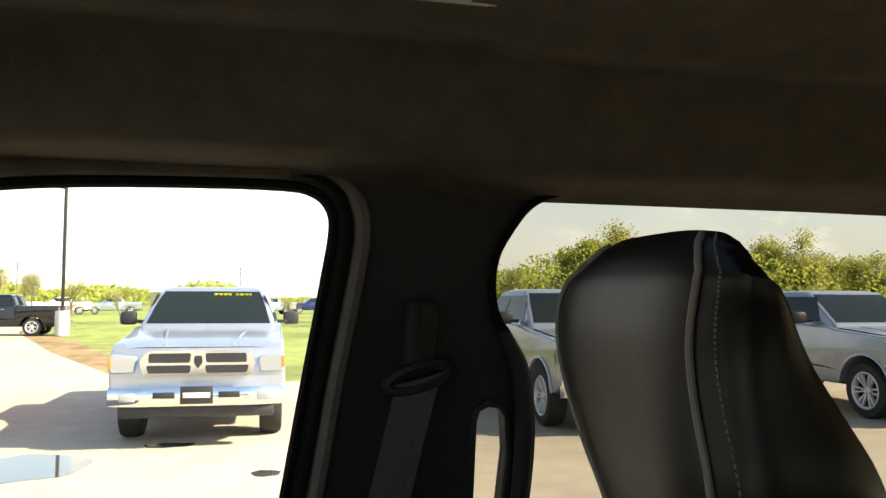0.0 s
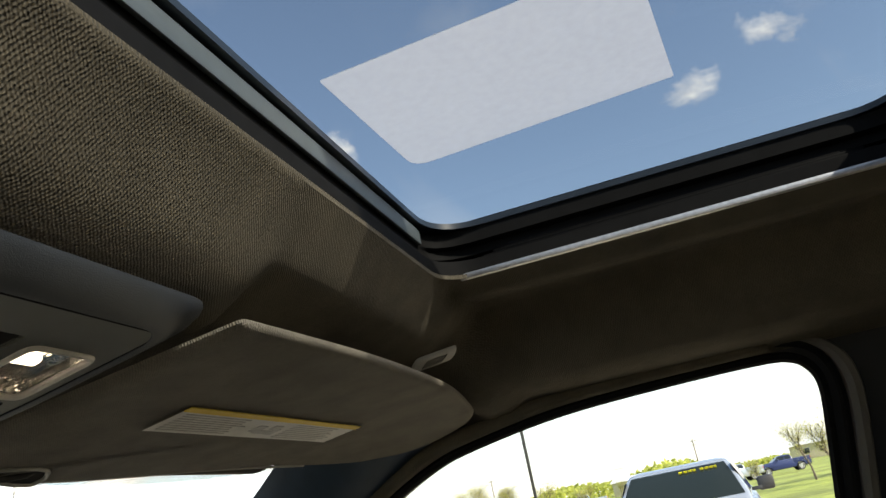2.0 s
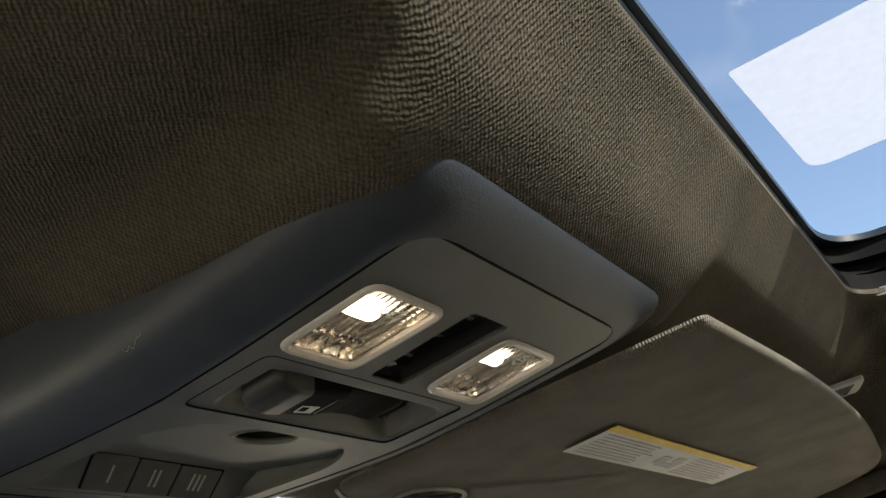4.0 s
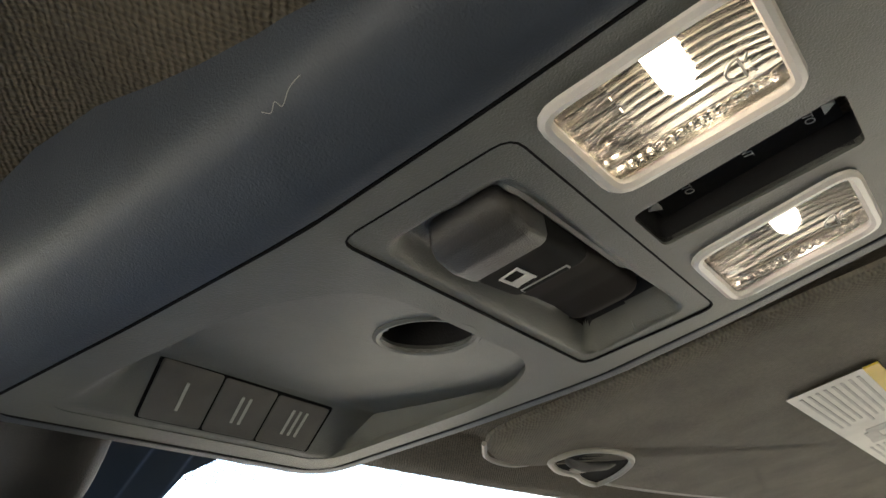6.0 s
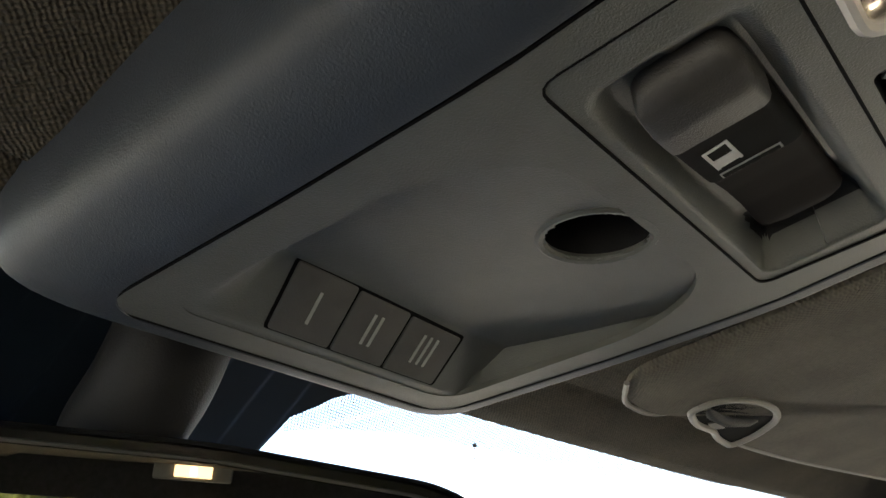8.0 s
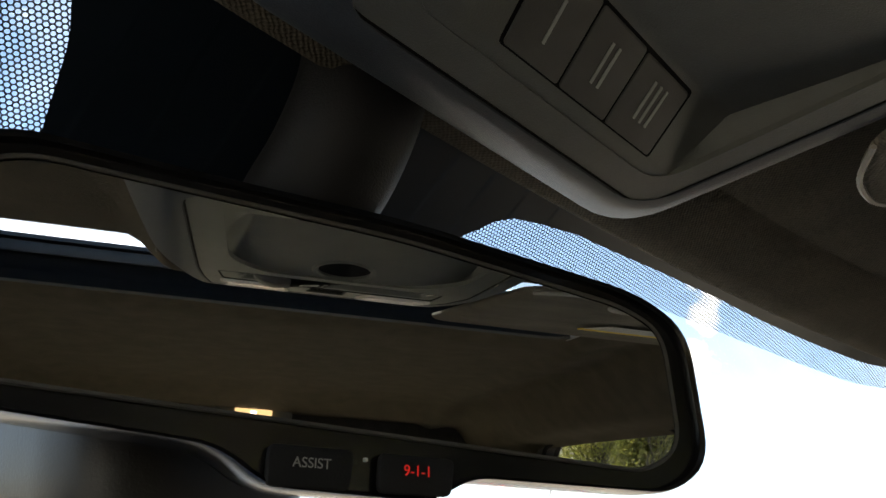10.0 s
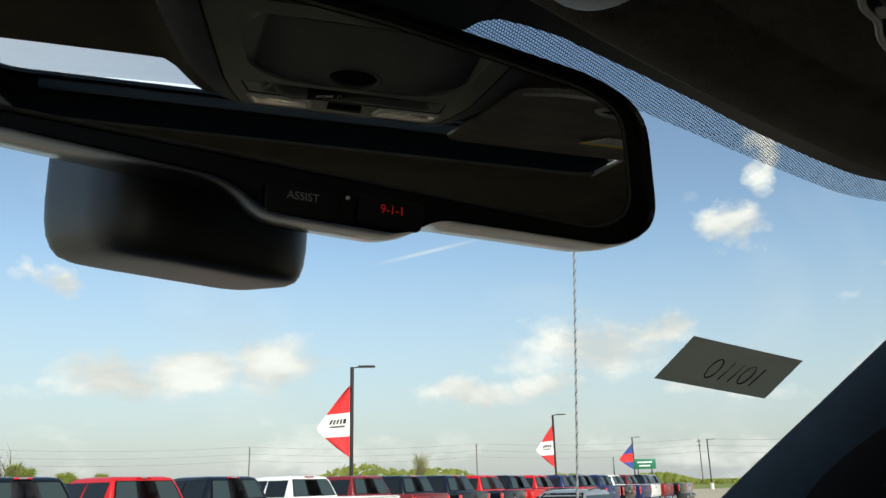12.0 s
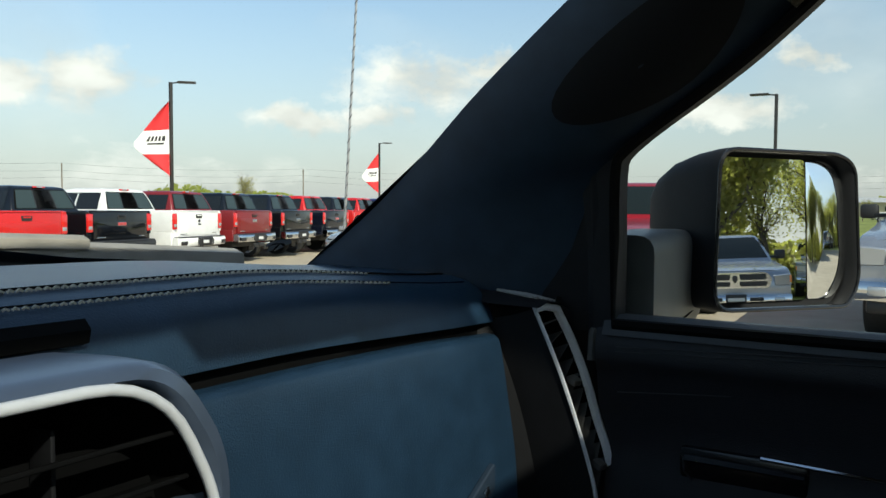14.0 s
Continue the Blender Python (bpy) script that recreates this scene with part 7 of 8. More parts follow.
    part("brake_lamp", shared("third", TAIL_RED, lambda: box((0, 0.935, 1.868), (0.34, 0.03, 0.035), 0.008)), TAIL_RED, t)
    part("cargo_lamp", shared("cargo", CLEAR_LAMP, lambda: box((0, 0.925, 1.868), (0.15, 0.03, 0.027), 0.006)), CLEAR_LAMP, t)
    ws = part("windshield", shared("wsc", SCREEN_GLASS, lambda: pane_on(CAB, "front", -0.93, 0.93, 1.385, 1.83)), SCREEN_GLASS, t)
    # nose
    part("front_bumper", shared(("fb", style), bumper, lambda: profile_bumper(4.50, 4.76, 0.47, 0.70, 0.98)), bumper, t)
    fp = part("front_plate", shared("fplate", BLACK_TRIM, lambda: box((0, 4.775, 0.62), (0.36, 0.02, 0.20), 0.006)), BLACK_TRIM, t)
    part("plate_print", shared("fplatep", PLATE, lambda: box((0, 4.787, 0.62), (0.30, 0.004, 0.06), 0.002)), PLATE, fp)
    for s in (-1, 1):
        part("bumper_slot", shared(("bslot", s), BLACK_TRIM, lambda s=s: box((s * 0.36, 4.762, 0.62), (0.24, 0.02, 0.07), 0.012)), BLACK_TRIM, t)
        part("fog_lamp", shared(("fog", s), CLEAR_LAMP, lambda s=s: box((s * 0.76, 4.745, 0.60), (0.18, 0.03, 0.10), 0.03)), CLEAR_LAMP, t)
    part("valance", shared("valance", BLACK_TRIM, lambda: box((0, 4.55, 0.42), (1.75, 0.22, 0.14), 0.04)), BLACK_TRIM, t)
    g = part("grille", shared(("grille", style), grille, lambda: skin([[(x, y, z) for x, z in round_poly([(-0.60, 0.825), (0.60, 0.825), (0.66, 1.00), (0.55, 1.12), (-0.55, 1.12), (-0.66, 1.00)], 0.06, 4)] for y in (4.45, 4.63, 4.65)], True, True)), grille, t, "bright grille surround")
    for sx in (-1, 1):
        for z0, z1 in ((0.86, 0.95), (0.98, 1.088)):
            op = part("grille_opening", shared(("gop", sx, z0), BLACK_TRIM, lambda sx=sx, z0=z0, z1=z1: skin([[(sx * x, y, z) for x, z in round_poly([(0.09, z0), (0.55, z0), (0.575 if z0 < 0.9 else 0.545, z1), (0.08, z1)], 0.025, 3)] for y in (4.60, 4.657)], True, True)), BLACK_TRIM, g)
    part("emblem", shared("emb", DARK_ALLOY, lambda: slab(round_poly([(-0.042, 1.06), (-0.05, 0.98), (0.0, 0.91), (0.05, 0.98), (0.042, 1.06)], 0.012, 3), lambda u, v, w: (-u, 4.652 + w, v), 0.0, 0.014, 0.004)), DARK_ALLOY, g)
    hood = part("hood", shared("hood", color, lambda: skin([[(x, y, z + 0.02 - 0.10 * max(0, abs(x) - 0.62) ** 1.3) for x in span(-0.86, 0.86, 14)] for y, z in ((4.47, 1.13), (4.30, 1.185), (3.9, 1.23), (3.4, 1.27), (2.98, 1.305))], False, False)), color, t)
    for s in (-1, 1):
        part("hood_crease", shared(("crease", s), color, lambda s=s: tube([(s * 0.38, 4.42, 1.165), (s * 0.45, 3.9, 1.250), (s * 0.52, 3.1, 1.312)], 0.02, 6)), color, hood)
    add_wheels(t, ((-0.84, 0.0), (0.84, 0.0), (-0.84, 3.65), (0.84, 3.65)), 0.405, 0.14, rim, 6)
    return t


def profile_bumper(y0, y1, z0, z1, half):
    d = y1 - y0
    rows = []
    for x in span(-half, half, 16):
        k = 1 - 0.35 * smoothstep(0.6, 1.0, abs(x) / half)
        rows.append([(x, y0, z0), (x, y0 + d * k * 0.85, z0 + 0.02), (x, y0 + d * k, z0 + 0.07), (x, y0 + d * k, z1 - 0.05), (x, y0 + d * k * 0.85, z1), (x, y0, z1)])
    return skin(rows, True, True)


RED_BADGE = material("red badge", (0.45, 0.04, 0.04), 0.3)
BLACK_PAINT = paint("black truck paint", (0.004, 0.005, 0.007), 0.0, 0.10, 0.5)
RED_PAINT = paint("bright red truck paint", (0.50, 0.012, 0.012))
WHITE_PAINT = paint("white truck paint", (0.72, 0.72, 0.71))
MAROON_PAINT = paint("maroon truck paint", (0.17, 0.012, 0.014))
BLUE_PAINT = paint("dark blue truck paint", (0.012, 0.02, 0.09))
SILVER_PAINT = paint("silver truck paint", (0.38, 0.41, 0.46), 0.6, 0.25)
DEEP_RED = paint("deep red truck paint", (0.27, 0.008, 0.014), 0.2)
GREY_PAINT = paint("silver grey suv paint", (0.31, 0.315, 0.32), 0.4, 0.26)
NAVY = paint("black blue truck paint", (0.005, 0.007, 0.014), 0.0, 0.10, 0.5)

# the long row with its tails towards the cab
ROW_DIR, ROW_HEAD = Vector((0.960, 0.280)), Vector((-0.27, 0.963))
ROW0 = Vector((5.12, 14.65))
looks = [
    (BLACK_PAINT, "black pickup with a black rear bumper, parked tail out", BLACK_TRIM, ALLOY),
    (RED_PAINT, "bright red pickup with a chrome rear bumper, parked tail out", CHROME, ALLOY),
    (BLACK_PAINT, "black pickup with a black rear bumper, parked tail out", BLACK_TRIM, ALLOY),
    (WHITE_PAINT, "white pickup with a white rear bumper, parked tail out", WHITE_PAINT, ALLOY),
    (MAROON_PAINT, "maroon pickup with a chrome rear bumper, parked tail out", CHROME, ALLOY),
    (BLACK_PAINT, "black pickup with a chrome rear bumper, parked tail out", CHROME, ALLOY),
    (NAVY, "black pickup with a chrome rear bumper, parked tail out", CHROME, DARK_ALLOY),
    (RED_PAINT, "bright red pickup with a chrome rear bumper, parked tail out", CHROME, ALLOY),
    (BLACK_PAINT, "black pickup with a black rear bumper, parked tail out", BLACK_TRIM, ALLOY),
    (RED_PAINT, "bright red pickup with a chrome rear bumper, parked tail out", CHROME, ALLOY),
    (BLUE_PAINT, "dark blue pickup with a chrome rear bumper, parked tail out", CHROME, ALLOY),
    (BLACK_PAINT, "black pickup with a black rear bumper, parked tail out", BLACK_TRIM, ALLOY),
    (BLUE_PAINT, "dark blue pickup with a chrome rear bumper, parked tail out", CHROME, ALLOY),
    (WHITE_PAINT, "white pickup with a chrome rear bumper, parked tail out", CHROME, ALLOY),
    (MAROON_PAINT, "maroon pickup with a chrome rear bumper, parked tail out", CHROME, ALLOY),
    (BLACK_PAINT, "black pickup with a black rear bumper, parked tail out", BLACK_TRIM, ALLOY),
    (SILVER_PAINT, "silver pickup with a chrome rear bumper, parked tail out", CHROME, ALLOY),
]
rnd = random.Random(11)
for k, (color, label, bump, rim) in enumerate(looks):
    p = ROW0 + ROW_DIR * (2.62 * k) + ROW_HEAD * rnd.uniform(-0.12, 0.12)
    pickup(label, color, "a", p, ROW_HEAD, bump, rim, "row of pickups parked tail out", gate=("red", "plain", "red", "dark", "bow", "bow")[k % 6])

# the pickups that face the passenger's side
faces = "pickups facing the passenger's side"
first = pickup("silver pickup with a chrome grille and yellow windshield lettering", SILVER_PAINT, "b", (14.35, 0.30), (-1, 0.03), CHROME, ALLOY, faces, flap=False)
for k, (x0, w0) in enumerate(((0.0, 0.055), (0.07, 0.05), (0.135, 0.05), (0.20, 0.045), (0.30, 0.05), (0.365, 0.05), (0.43, 0.05), (0.49, 0.04))):
    part("windshield_lettering", box((-0.02 - x0 - w0 / 2, 2.16 + 0.11, 1.775), (w0, 0.006, 0.055), 0.002, (-35, 0, 0)), YELLOW_PAINT, first)
pickup("silver pickup with a chrome grille, nose towards the cab", SILVER_PAINT, "b", (14.0, -5.2), (-1, 0.05), CHROME, ALLOY, faces, flap=False)
pickup("silver pickup with a chrome grille, nose towards the cab", SILVER_PAINT, "b", (13.6, -10.0), (-1, 0.02), CHROME, ALLOY, faces, flap=False)
pickup("deep red pickup with a red nose, facing the cab", DEEP_RED, "b", (14.75, 5.45), (-0.94, -0.33), DEEP_RED, DARK_ALLOY, faces, grille=DARK_ALLOY, flap=False)
pickup("silver pickup with a chrome grille, parked behind the cab", SILVER_PAINT, "b", (6.35, -18.1), (-0.2, 0.98), CHROME, ALLOY, "pickups parked behind", flap=False)
pickup("silver pickup with a chrome grille, parked far behind", SILVER_PAINT, "b", (13.5, -30), (-0.3, 1), CHROME, ALLOY, "pickups parked behind", flap=False)
# across the drive and far along the road
pickup("black pickup parked side-on across the drive", BLACK_PAINT, "a", (41.5, 9.2), (0.05, 1), CHROME, ALLOY, "pickups across the drive")
pickup("white pickup parked beyond a black one", WHITE_PAINT, "a", (52.0, 15.5), (0.6, 0.8), CHROME, ALLOY, "pickups across the drive")
far = [(95, 17.0, WHITE_PAINT, "white"), (97, 12.0, SILVER_PAINT, "silver"), (93, 21.5, WHITE_PAINT, "white"), (96, -5.0, SILVER_PAINT, "silver"), (101, -10.5, BLUE_PAINT, "dark blue"), (88, 27.5, RED_PAINT, "bright red"), (99, 34.0, WHITE_PAINT, "white"), (110, 5.0, WHITE_PAINT, "white")]
for k, (x, y, color, word) in enumerate(far):
    pickup(f"{word} pickup parked far along the road", color, "a", (x, y), (-0.25 + 0.1 * (k % 3), 1), CHROME, ALLOY, "pickups far along the road")


# ---- the grey compact suv ----
def compact_suv(at, heading):
    t = thing("suv", "grey compact suv with a slotted grille standing in the drive", "suv", at=(at[0], at[1], 0.02), turn=math.degrees(math.atan2(-heading[0], heading[1])))
    C = ([0.98, 1.06, 1.22, 1.36, 1.50, 1.58, 1.63, 1.655], [0.895, 0.88, 0.835, 0.79, 0.735, 0.69, 0.62, 0.46], [-0.76, -0.74, -0.66, -0.57, -0.46, -0.36, -0.22, 0.0], [2.46, 2.36, 2.06, 1.82, 1.58, 1.42, 1.26, 1.02])
    low = [(3.46, 0.42), (3.53, 0.60), (3.55, 0.74), (3.53, 0.86), (3.46, 0.93), (3.30, 0.985), (2.95, 1.03), (2.60, 1.06), (2.35, 1.08), (1.2, 1.09), (-0.70, 1.12), (-0.84, 0.98), (-0.90, 0.72), (-0.86, 0.42)]
    def arch2(y):
        return [(y + 0.415 * math.cos(a), 0.36 + 0.415 * math.sin(a)) for a in span(-0.1, math.pi + 0.1, 12)]
    outline = low + arch2(0.0)[::-1] + [(0.50, 0.34), (2.2, 0.34)] + arch2(2.70)[::-1] + [(3.2, 0.36)]
    # lofted across, with a rounded nose and tail in plan and a shoulder that leans in
    rings = []
    for x in (-0.92, -0.905, -0.87, -0.78, -0.6, -0.3, 0.0, 0.3, 0.6, 0.78, 0.87, 0.905, 0.92):
        f = abs(x) / 0.92
        inset = 1.0 - 0.012 * smoothstep(0.93, 1.0, f)
        ring = []
        for y, z in outline:
            y1 = 1.32 + (y - 1.32) * inset - 0.26 * f ** 4 * smoothstep(2.9, 3.5, y) + 0.12 * f ** 4 * smoothstep(-0.5, -0.9, y)
            lean = 1 - 0.035 * smoothstep(0.80, 1.10, z) - 0.02 * smoothstep(0.62, 0.40, z)
            ring.append((x * lean, y1, 0.7 + (z - 0.7) * inset - 0.03 * f ** 3 * smoothstep(2.2, 3.0, y) * smoothstep(0.85, 1.0, z)))
        rings.append(ring)
    part("body", skin(rings, True, True), GREY_PAINT, t)
    part("cab", cab_mesh(C, 0.16), GREY_PAINT, t)
    ws = part("windshield", pane_on(C, "front", -0.86, 0.86, 1.10, 1.575), SCREEN_GLASS, t)
    for s in (-1, 1):
        part("sticker", box((s * 0.42, 1.50, 1.545), (0.13, 0.004, 0.03), 0.001, (-56, 0, 0)), PLATE, ws)
    part("rear_window", pane_on(C, "rear", -0.85, 0.85, 1.12, 1.52), CAR_GLASS, t)
    for s, side in ((1, "right"), (-1, "left")):
        for y0, y1, sl in ((-0.46, 0.02, 0.10), (0.09, 0.86, 0.0), (0.93, 1.98, -0.90)):
            part("side_window", pane_on(C, side, y0, y1, 1.12, 1.50, 0.008, sl), CAR_GLASS, t)
        lamp = [(0.44, 0.885), (0.72, 0.905), (0.86, 0.925), (0.84, 0.86), (0.70, 0.825), (0.47, 0.825)]
        hl = part("head_lamp", skin([[(s * x, 3.565 - 0.36 * (x / 0.92) ** 4 - d, z) for x, z in (lamp if s > 0 else lamp[::-1])] for d in (0.08, 0.0)], True, True), GLOSS_BLACK, t, "slim dark headlamp")
        part("lamp_eye", box((s * 0.60, 3.50, 0.862), (0.14, 0.05, 0.035), 0.01, (0, 0, s * -12)), CLEAR_LAMP, hl)
        part("day_lamp", box((s * 0.66, 3.475, 0.822), (0.36, 0.05, 0.016), 0.005, (0, 0, s * -18)), CLEAR_LAMP, hl)
        fog = part("fog_pocket", skin([[(s * x, 3.56 - 0.34 * (x / 0.92) ** 4 - d, z) for x, z in ([(0.60, 0.64), (0.86, 0.66), (0.84, 0.54), (0.64, 0.53)] if s > 0 else [(0.64, 0.53), (0.84, 0.54), (0.86, 0.66), (0.60, 0.64)])] for d in (0.06, 0.0)], True, True), BLACK_TRIM, t)
        part("fog_lamp", box((s * 0.74, 3.43, 0.595), (0.10, 0.04, 0.05), 0.015), CLEAR_LAMP, fog)
        part("door_mirror", box((s * 1.01, 1.92, 1.13), (0.20, 0.12, 0.14), 0.045, None, 3), GREY_PAINT, t)
        part("roof_rail", tube(bezier([(s * 0.60, -0.20, 1.625), (s * 0.62, 0.4, 1.672), (s * 0.61, 1.15, 1.638)], 5), 0.016, 6), BLACK_TRIM, t)
        part("rocker_cladding", box((s * 0.905, 1.35, 0.40), (0.04, 1.80, 0.13), 0.015), BLACK_TRIM, t)
        part("side_crease", tube([(s * 0.90, -0.60, 0.90), (s * 0.912, 0.6, 0.88), (s * 0.912, 2.2, 0.86)], 0.010, 6), GREY_PAINT, t)
        for y in (0.95, 0.05):
            part("door_handle", box((s * 0.905, y, 0.985), (0.03, 0.17, 0.03), 0.01), GREY_PAINT, t)
            part("door_gap", box((s * 0.913, y + 0.05 if y > 0.5 else y - 0.02, 0.76), (0.006, 0.008, 0.62), 0.001), RUBBER, t)
        for y in (0.0, 2.7):
            part("arch_lip", tube([(s * (0.918 if y < 1 else 0.90), a, b) for a, b in [(y + 0.435 * math.cos(q), 0.36 + 0.435 * math.sin(q)) for q in span(-0.1, math.pi + 0.1, 12)]], 0.034, 6), BLACK_TRIM, t)
    g = part("grille", slab(round_poly([(-0.42, 0.765), (0.42, 0.765), (0.45, 0.915), (-0.45, 0.915)], 0.03, 4), lambda u, v, w: (u, 3.548 - 0.26 * (abs(u) / 0.92) ** 4 + w, v), -0.02, 0.012, 0.004), CHROME, t, "chrome grille with seven slots")
    for k in range(7):
        part("slot", box((-0.348 + 0.116 * k, 3.556, 0.842), (0.084, 0.012, 0.122), 0.014), BLACK_TRIM, g)
    intake = part("air_intake", slab(round_poly([(-0.60, 0.46), (0.60, 0.46), (0.52, 0.63), (-0.52, 0.63)], 0.03, 4), lambda u, v, w: (u, 3.545 - 0.26 * (abs(u) / 0.92) ** 4 - 0.03 * (0.63 - v) + w, v), -0.04, 0.012, 0.004), BLACK_TRIM, t)
    part("tow_strip", box((0, 3.548, 0.545), (0.80, 0.012, 0.014), 0.003), DARK_ALLOY, intake)
    part("valance", box((0, 3.34, 0.385), (1.56, 0.26, 0.12), 0.05, None, 3), BLACK_TRIM, t)
    part("chassis", box((0, 1.3, 0.40), (1.3, 3.6, 0.18), 0.03), BLACK_TRIM, t)
    add_wheels(t, ((-0.80, 0.0), (0.80, 0.0), (-0.80, 2.70), (0.80, 2.70)), 0.36, 0.125, DARK_ALLOY, 5)
    return t


suv = compact_suv((16.6, 12.45), (-0.957, -0.29))
suv.scale = (0.86, 0.86, 0.86)


# ---- poles, flags, wires, far things ----
POLE = material("dark bronze pole paint", (0.025, 0.024, 0.022), 0.5, grain=0.1)
FLAG_RED = material("red flag cloth", (0.62, 0.025, 0.03), 0.8, grain=0.08, grain_scale=20)
FLAG_WHITE = material("white flag cloth", (0.75, 0.75, 0.74), 0.8, grain=0.05, grain_scale=20)
FLAG_BLUE = material("blue flag cloth", (0.03, 0.06, 0.28), 0.8, grain=0.08, grain_scale=20)
WOOD = material("weathered pole wood", (0.16, 0.13, 0.10), 0.9, grain=0.2, grain_scale=8)
PLINTH = material("pale concrete plinth", (0.55, 0.53, 0.50), 0.85, grain=0.1, grain_scale=8)
LEFT = Vector((-0.69, 0.72, 0))
AWAY = Vector((0.72, 0.69, 0))


def light_pole(x, y, h, arm=Vector((0.70, -0.72, 0)), plinth=0.9):
    t = thing("light_pole", "dark steel lot light pole with one flat lamp head", "light pole", "lot light poles", at=(x, y, 0.02))
    part("plinth", lathe([(0, 0.001), (0, 0.32), (plinth, 0.32), (plinth, 0.001)], 18), PLINTH, t, "round concrete plinth").matrix_basis = Matrix.Rotation(radians(-90), 4, "Y")
    part("shaft", box((0, 0, (h + plinth) / 2), (0.14, 0.14, h - plinth), 0.01), POLE, t)
    part("lamp_arm", tube([(0, 0, h - 0.06), tuple(arm * 0.35 + Vector((0, 0, h + 0.0)))], 0.035, 8), POLE, t)
    a = math.degrees(math.atan2(arm.y, arm.x))
    part("lamp_head", box(tuple(arm * 0.75 + Vector((0, 0, h + 0.01))), (0.85, 0.36, 0.09), 0.03, (0, 0, a)), POLE, t)
    return t


def pole_flag(x, y, top, bottom, reach, colors, bars, name="red and white feather flag hung on a light pole"):
    t = thing("flag", name, "flag", "lot flags", at=(x, y, 0))
    def f(u, v):
        w = reach * max(0.0, min(u / 0.54, (1.0 - u) / 0.40, 1.0)) ** 0.92
        wave = 0.16 * math.sin(4.2 * v + 2.4 * u) * v
        p = LEFT * (0.10 + w * v) + AWAY * (wave - 0.1 * v)
        return (p.x, p.y, top + (bottom - top) * (u + 0.06 * v * (0.5 - u)) - 0.12 * v * math.sin(3 * u))
    for (u0, u1), mat_ in zip(((0.0, 0.38), (0.38, 0.70), (0.70, 1.0)), colors):
        part("panel", sheet(f, span(u0, u1, 8), span(0, 1, 10)), mat_, t)
    if bars:
        off = Vector((-0.03 * AWAY.x, -0.03 * AWAY.y, 0))
        for u0, u1, v0, v1 in ((0.46, 0.525, 0.12, 0.22), (0.46, 0.525, 0.26, 0.33), (0.46, 0.525, 0.37, 0.44), (0.46, 0.525, 0.48, 0.55), (0.46, 0.525, 0.59, 0.66), (0.55, 0.57, 0.15, 0.62)):
            part("print", sheet(lambda u, v: Vector(f(u, v)) + off, (u0, u1), (v0, (v0 + v1) / 2, v1)), BLACK_TRIM, t)
    return t


light_pole(26.02, 32.91, 7.5)
pole_flag(26.02, 32.91, 6.65, 2.95, 1.60, (FLAG_RED, FLAG_WHITE, FLAG_RED), True)
light_pole(60.2, 46.2, 7.5)
pole_flag(60.2, 46.2, 6.7, 2.8, 1.55, (FLAG_RED, FLAG_WHITE, FLAG_RED), True)
light_pole(105.0, 66.0, 7.6)
pole_flag(105.0, 66.0, 6.8, 3.0, 2.0, (FLAG_BLUE, FLAG_RED, FLAG_BLUE), False, "blue and red feather flag hung on a light pole")
light_pole(120.0, 62.0, 7.4)
light_pole(40.5, 7.95, 6.9, Vector((-0.1, 1.0, 0)), 1.15)

wires = []
for k, (x, y, h) in enumerate(((50, 190, 11), (105, 168, 11), (150, 138, 11), (190, 100, 11), (225, 55, 11), (240, 0, 11))):
    t = thing("utility_pole", "weathered wooden utility pole with a crossarm", "utility pole", "utility poles", at=(x, y, 0))
    part("shaft", tube([(0, 0, 0), (0, 0, h)], [0.17, 0.12], 8), WOOD, t)
    a = math.degrees(math.atan2(-35, 45))
    part("crossarm", box((0, 0, h - 0.5), (0.14, 2.4, 0.14), 0.02, (0, 0, a + 90 - 90)), WOOD, t)
    part("crossarm", box((0, 0, h - 1.6), (0.12, 1.6, 0.12), 0.02, (0, 0, a)), WOOD, t)
    wires.append((x, y, h))
for lift in (0.1, -1.5, -3.0):
    t = thing("overhead_wire", "thin dark wire sagging between utility poles", "wire", "overhead wires")
    for (x0, y0, h0), (x1, y1, h1) in zip(wires, wires[1:]):
        run = [(x0 + (x1 - x0) * q, y0 + (y1 - y0) * q, h0 + (h1 - h0) * q + lift - 0.9 * 4 * q * (1 - q)) for q in span(0, 1, 10)]
        part("span", tube(run, 0.022, 4), POLE, t)

sign = thing("road_sign", "large green road sign on two posts", "road sign", at=(118, 78, 0))
part("board", box((0, 0, 4.2), (0.12, 5.2, 2.2), 0.03, (0, 0, -56)), material("green sign sheet", (0.0, 0.16, 0.09), 0.5, grain=0.05), sign)
for d in (-1.8, 1.8):
    v = Matrix.Rotation(radians(-56), 3, "Z") @ Vector((0, d, 0))
    part("post", tube([(v.x, v.y, 0), (v.x, v.y, 3.4)], 0.08, 8), POLE, sign)
    part("sign_bar", box((v.x * 0.5 - 0.06, v.y * 0.5 - 0.04, 4.3), (0.14, 1.3, 0.35), 0.02, (0, 0, -56)), FLAG_WHITE, sign)


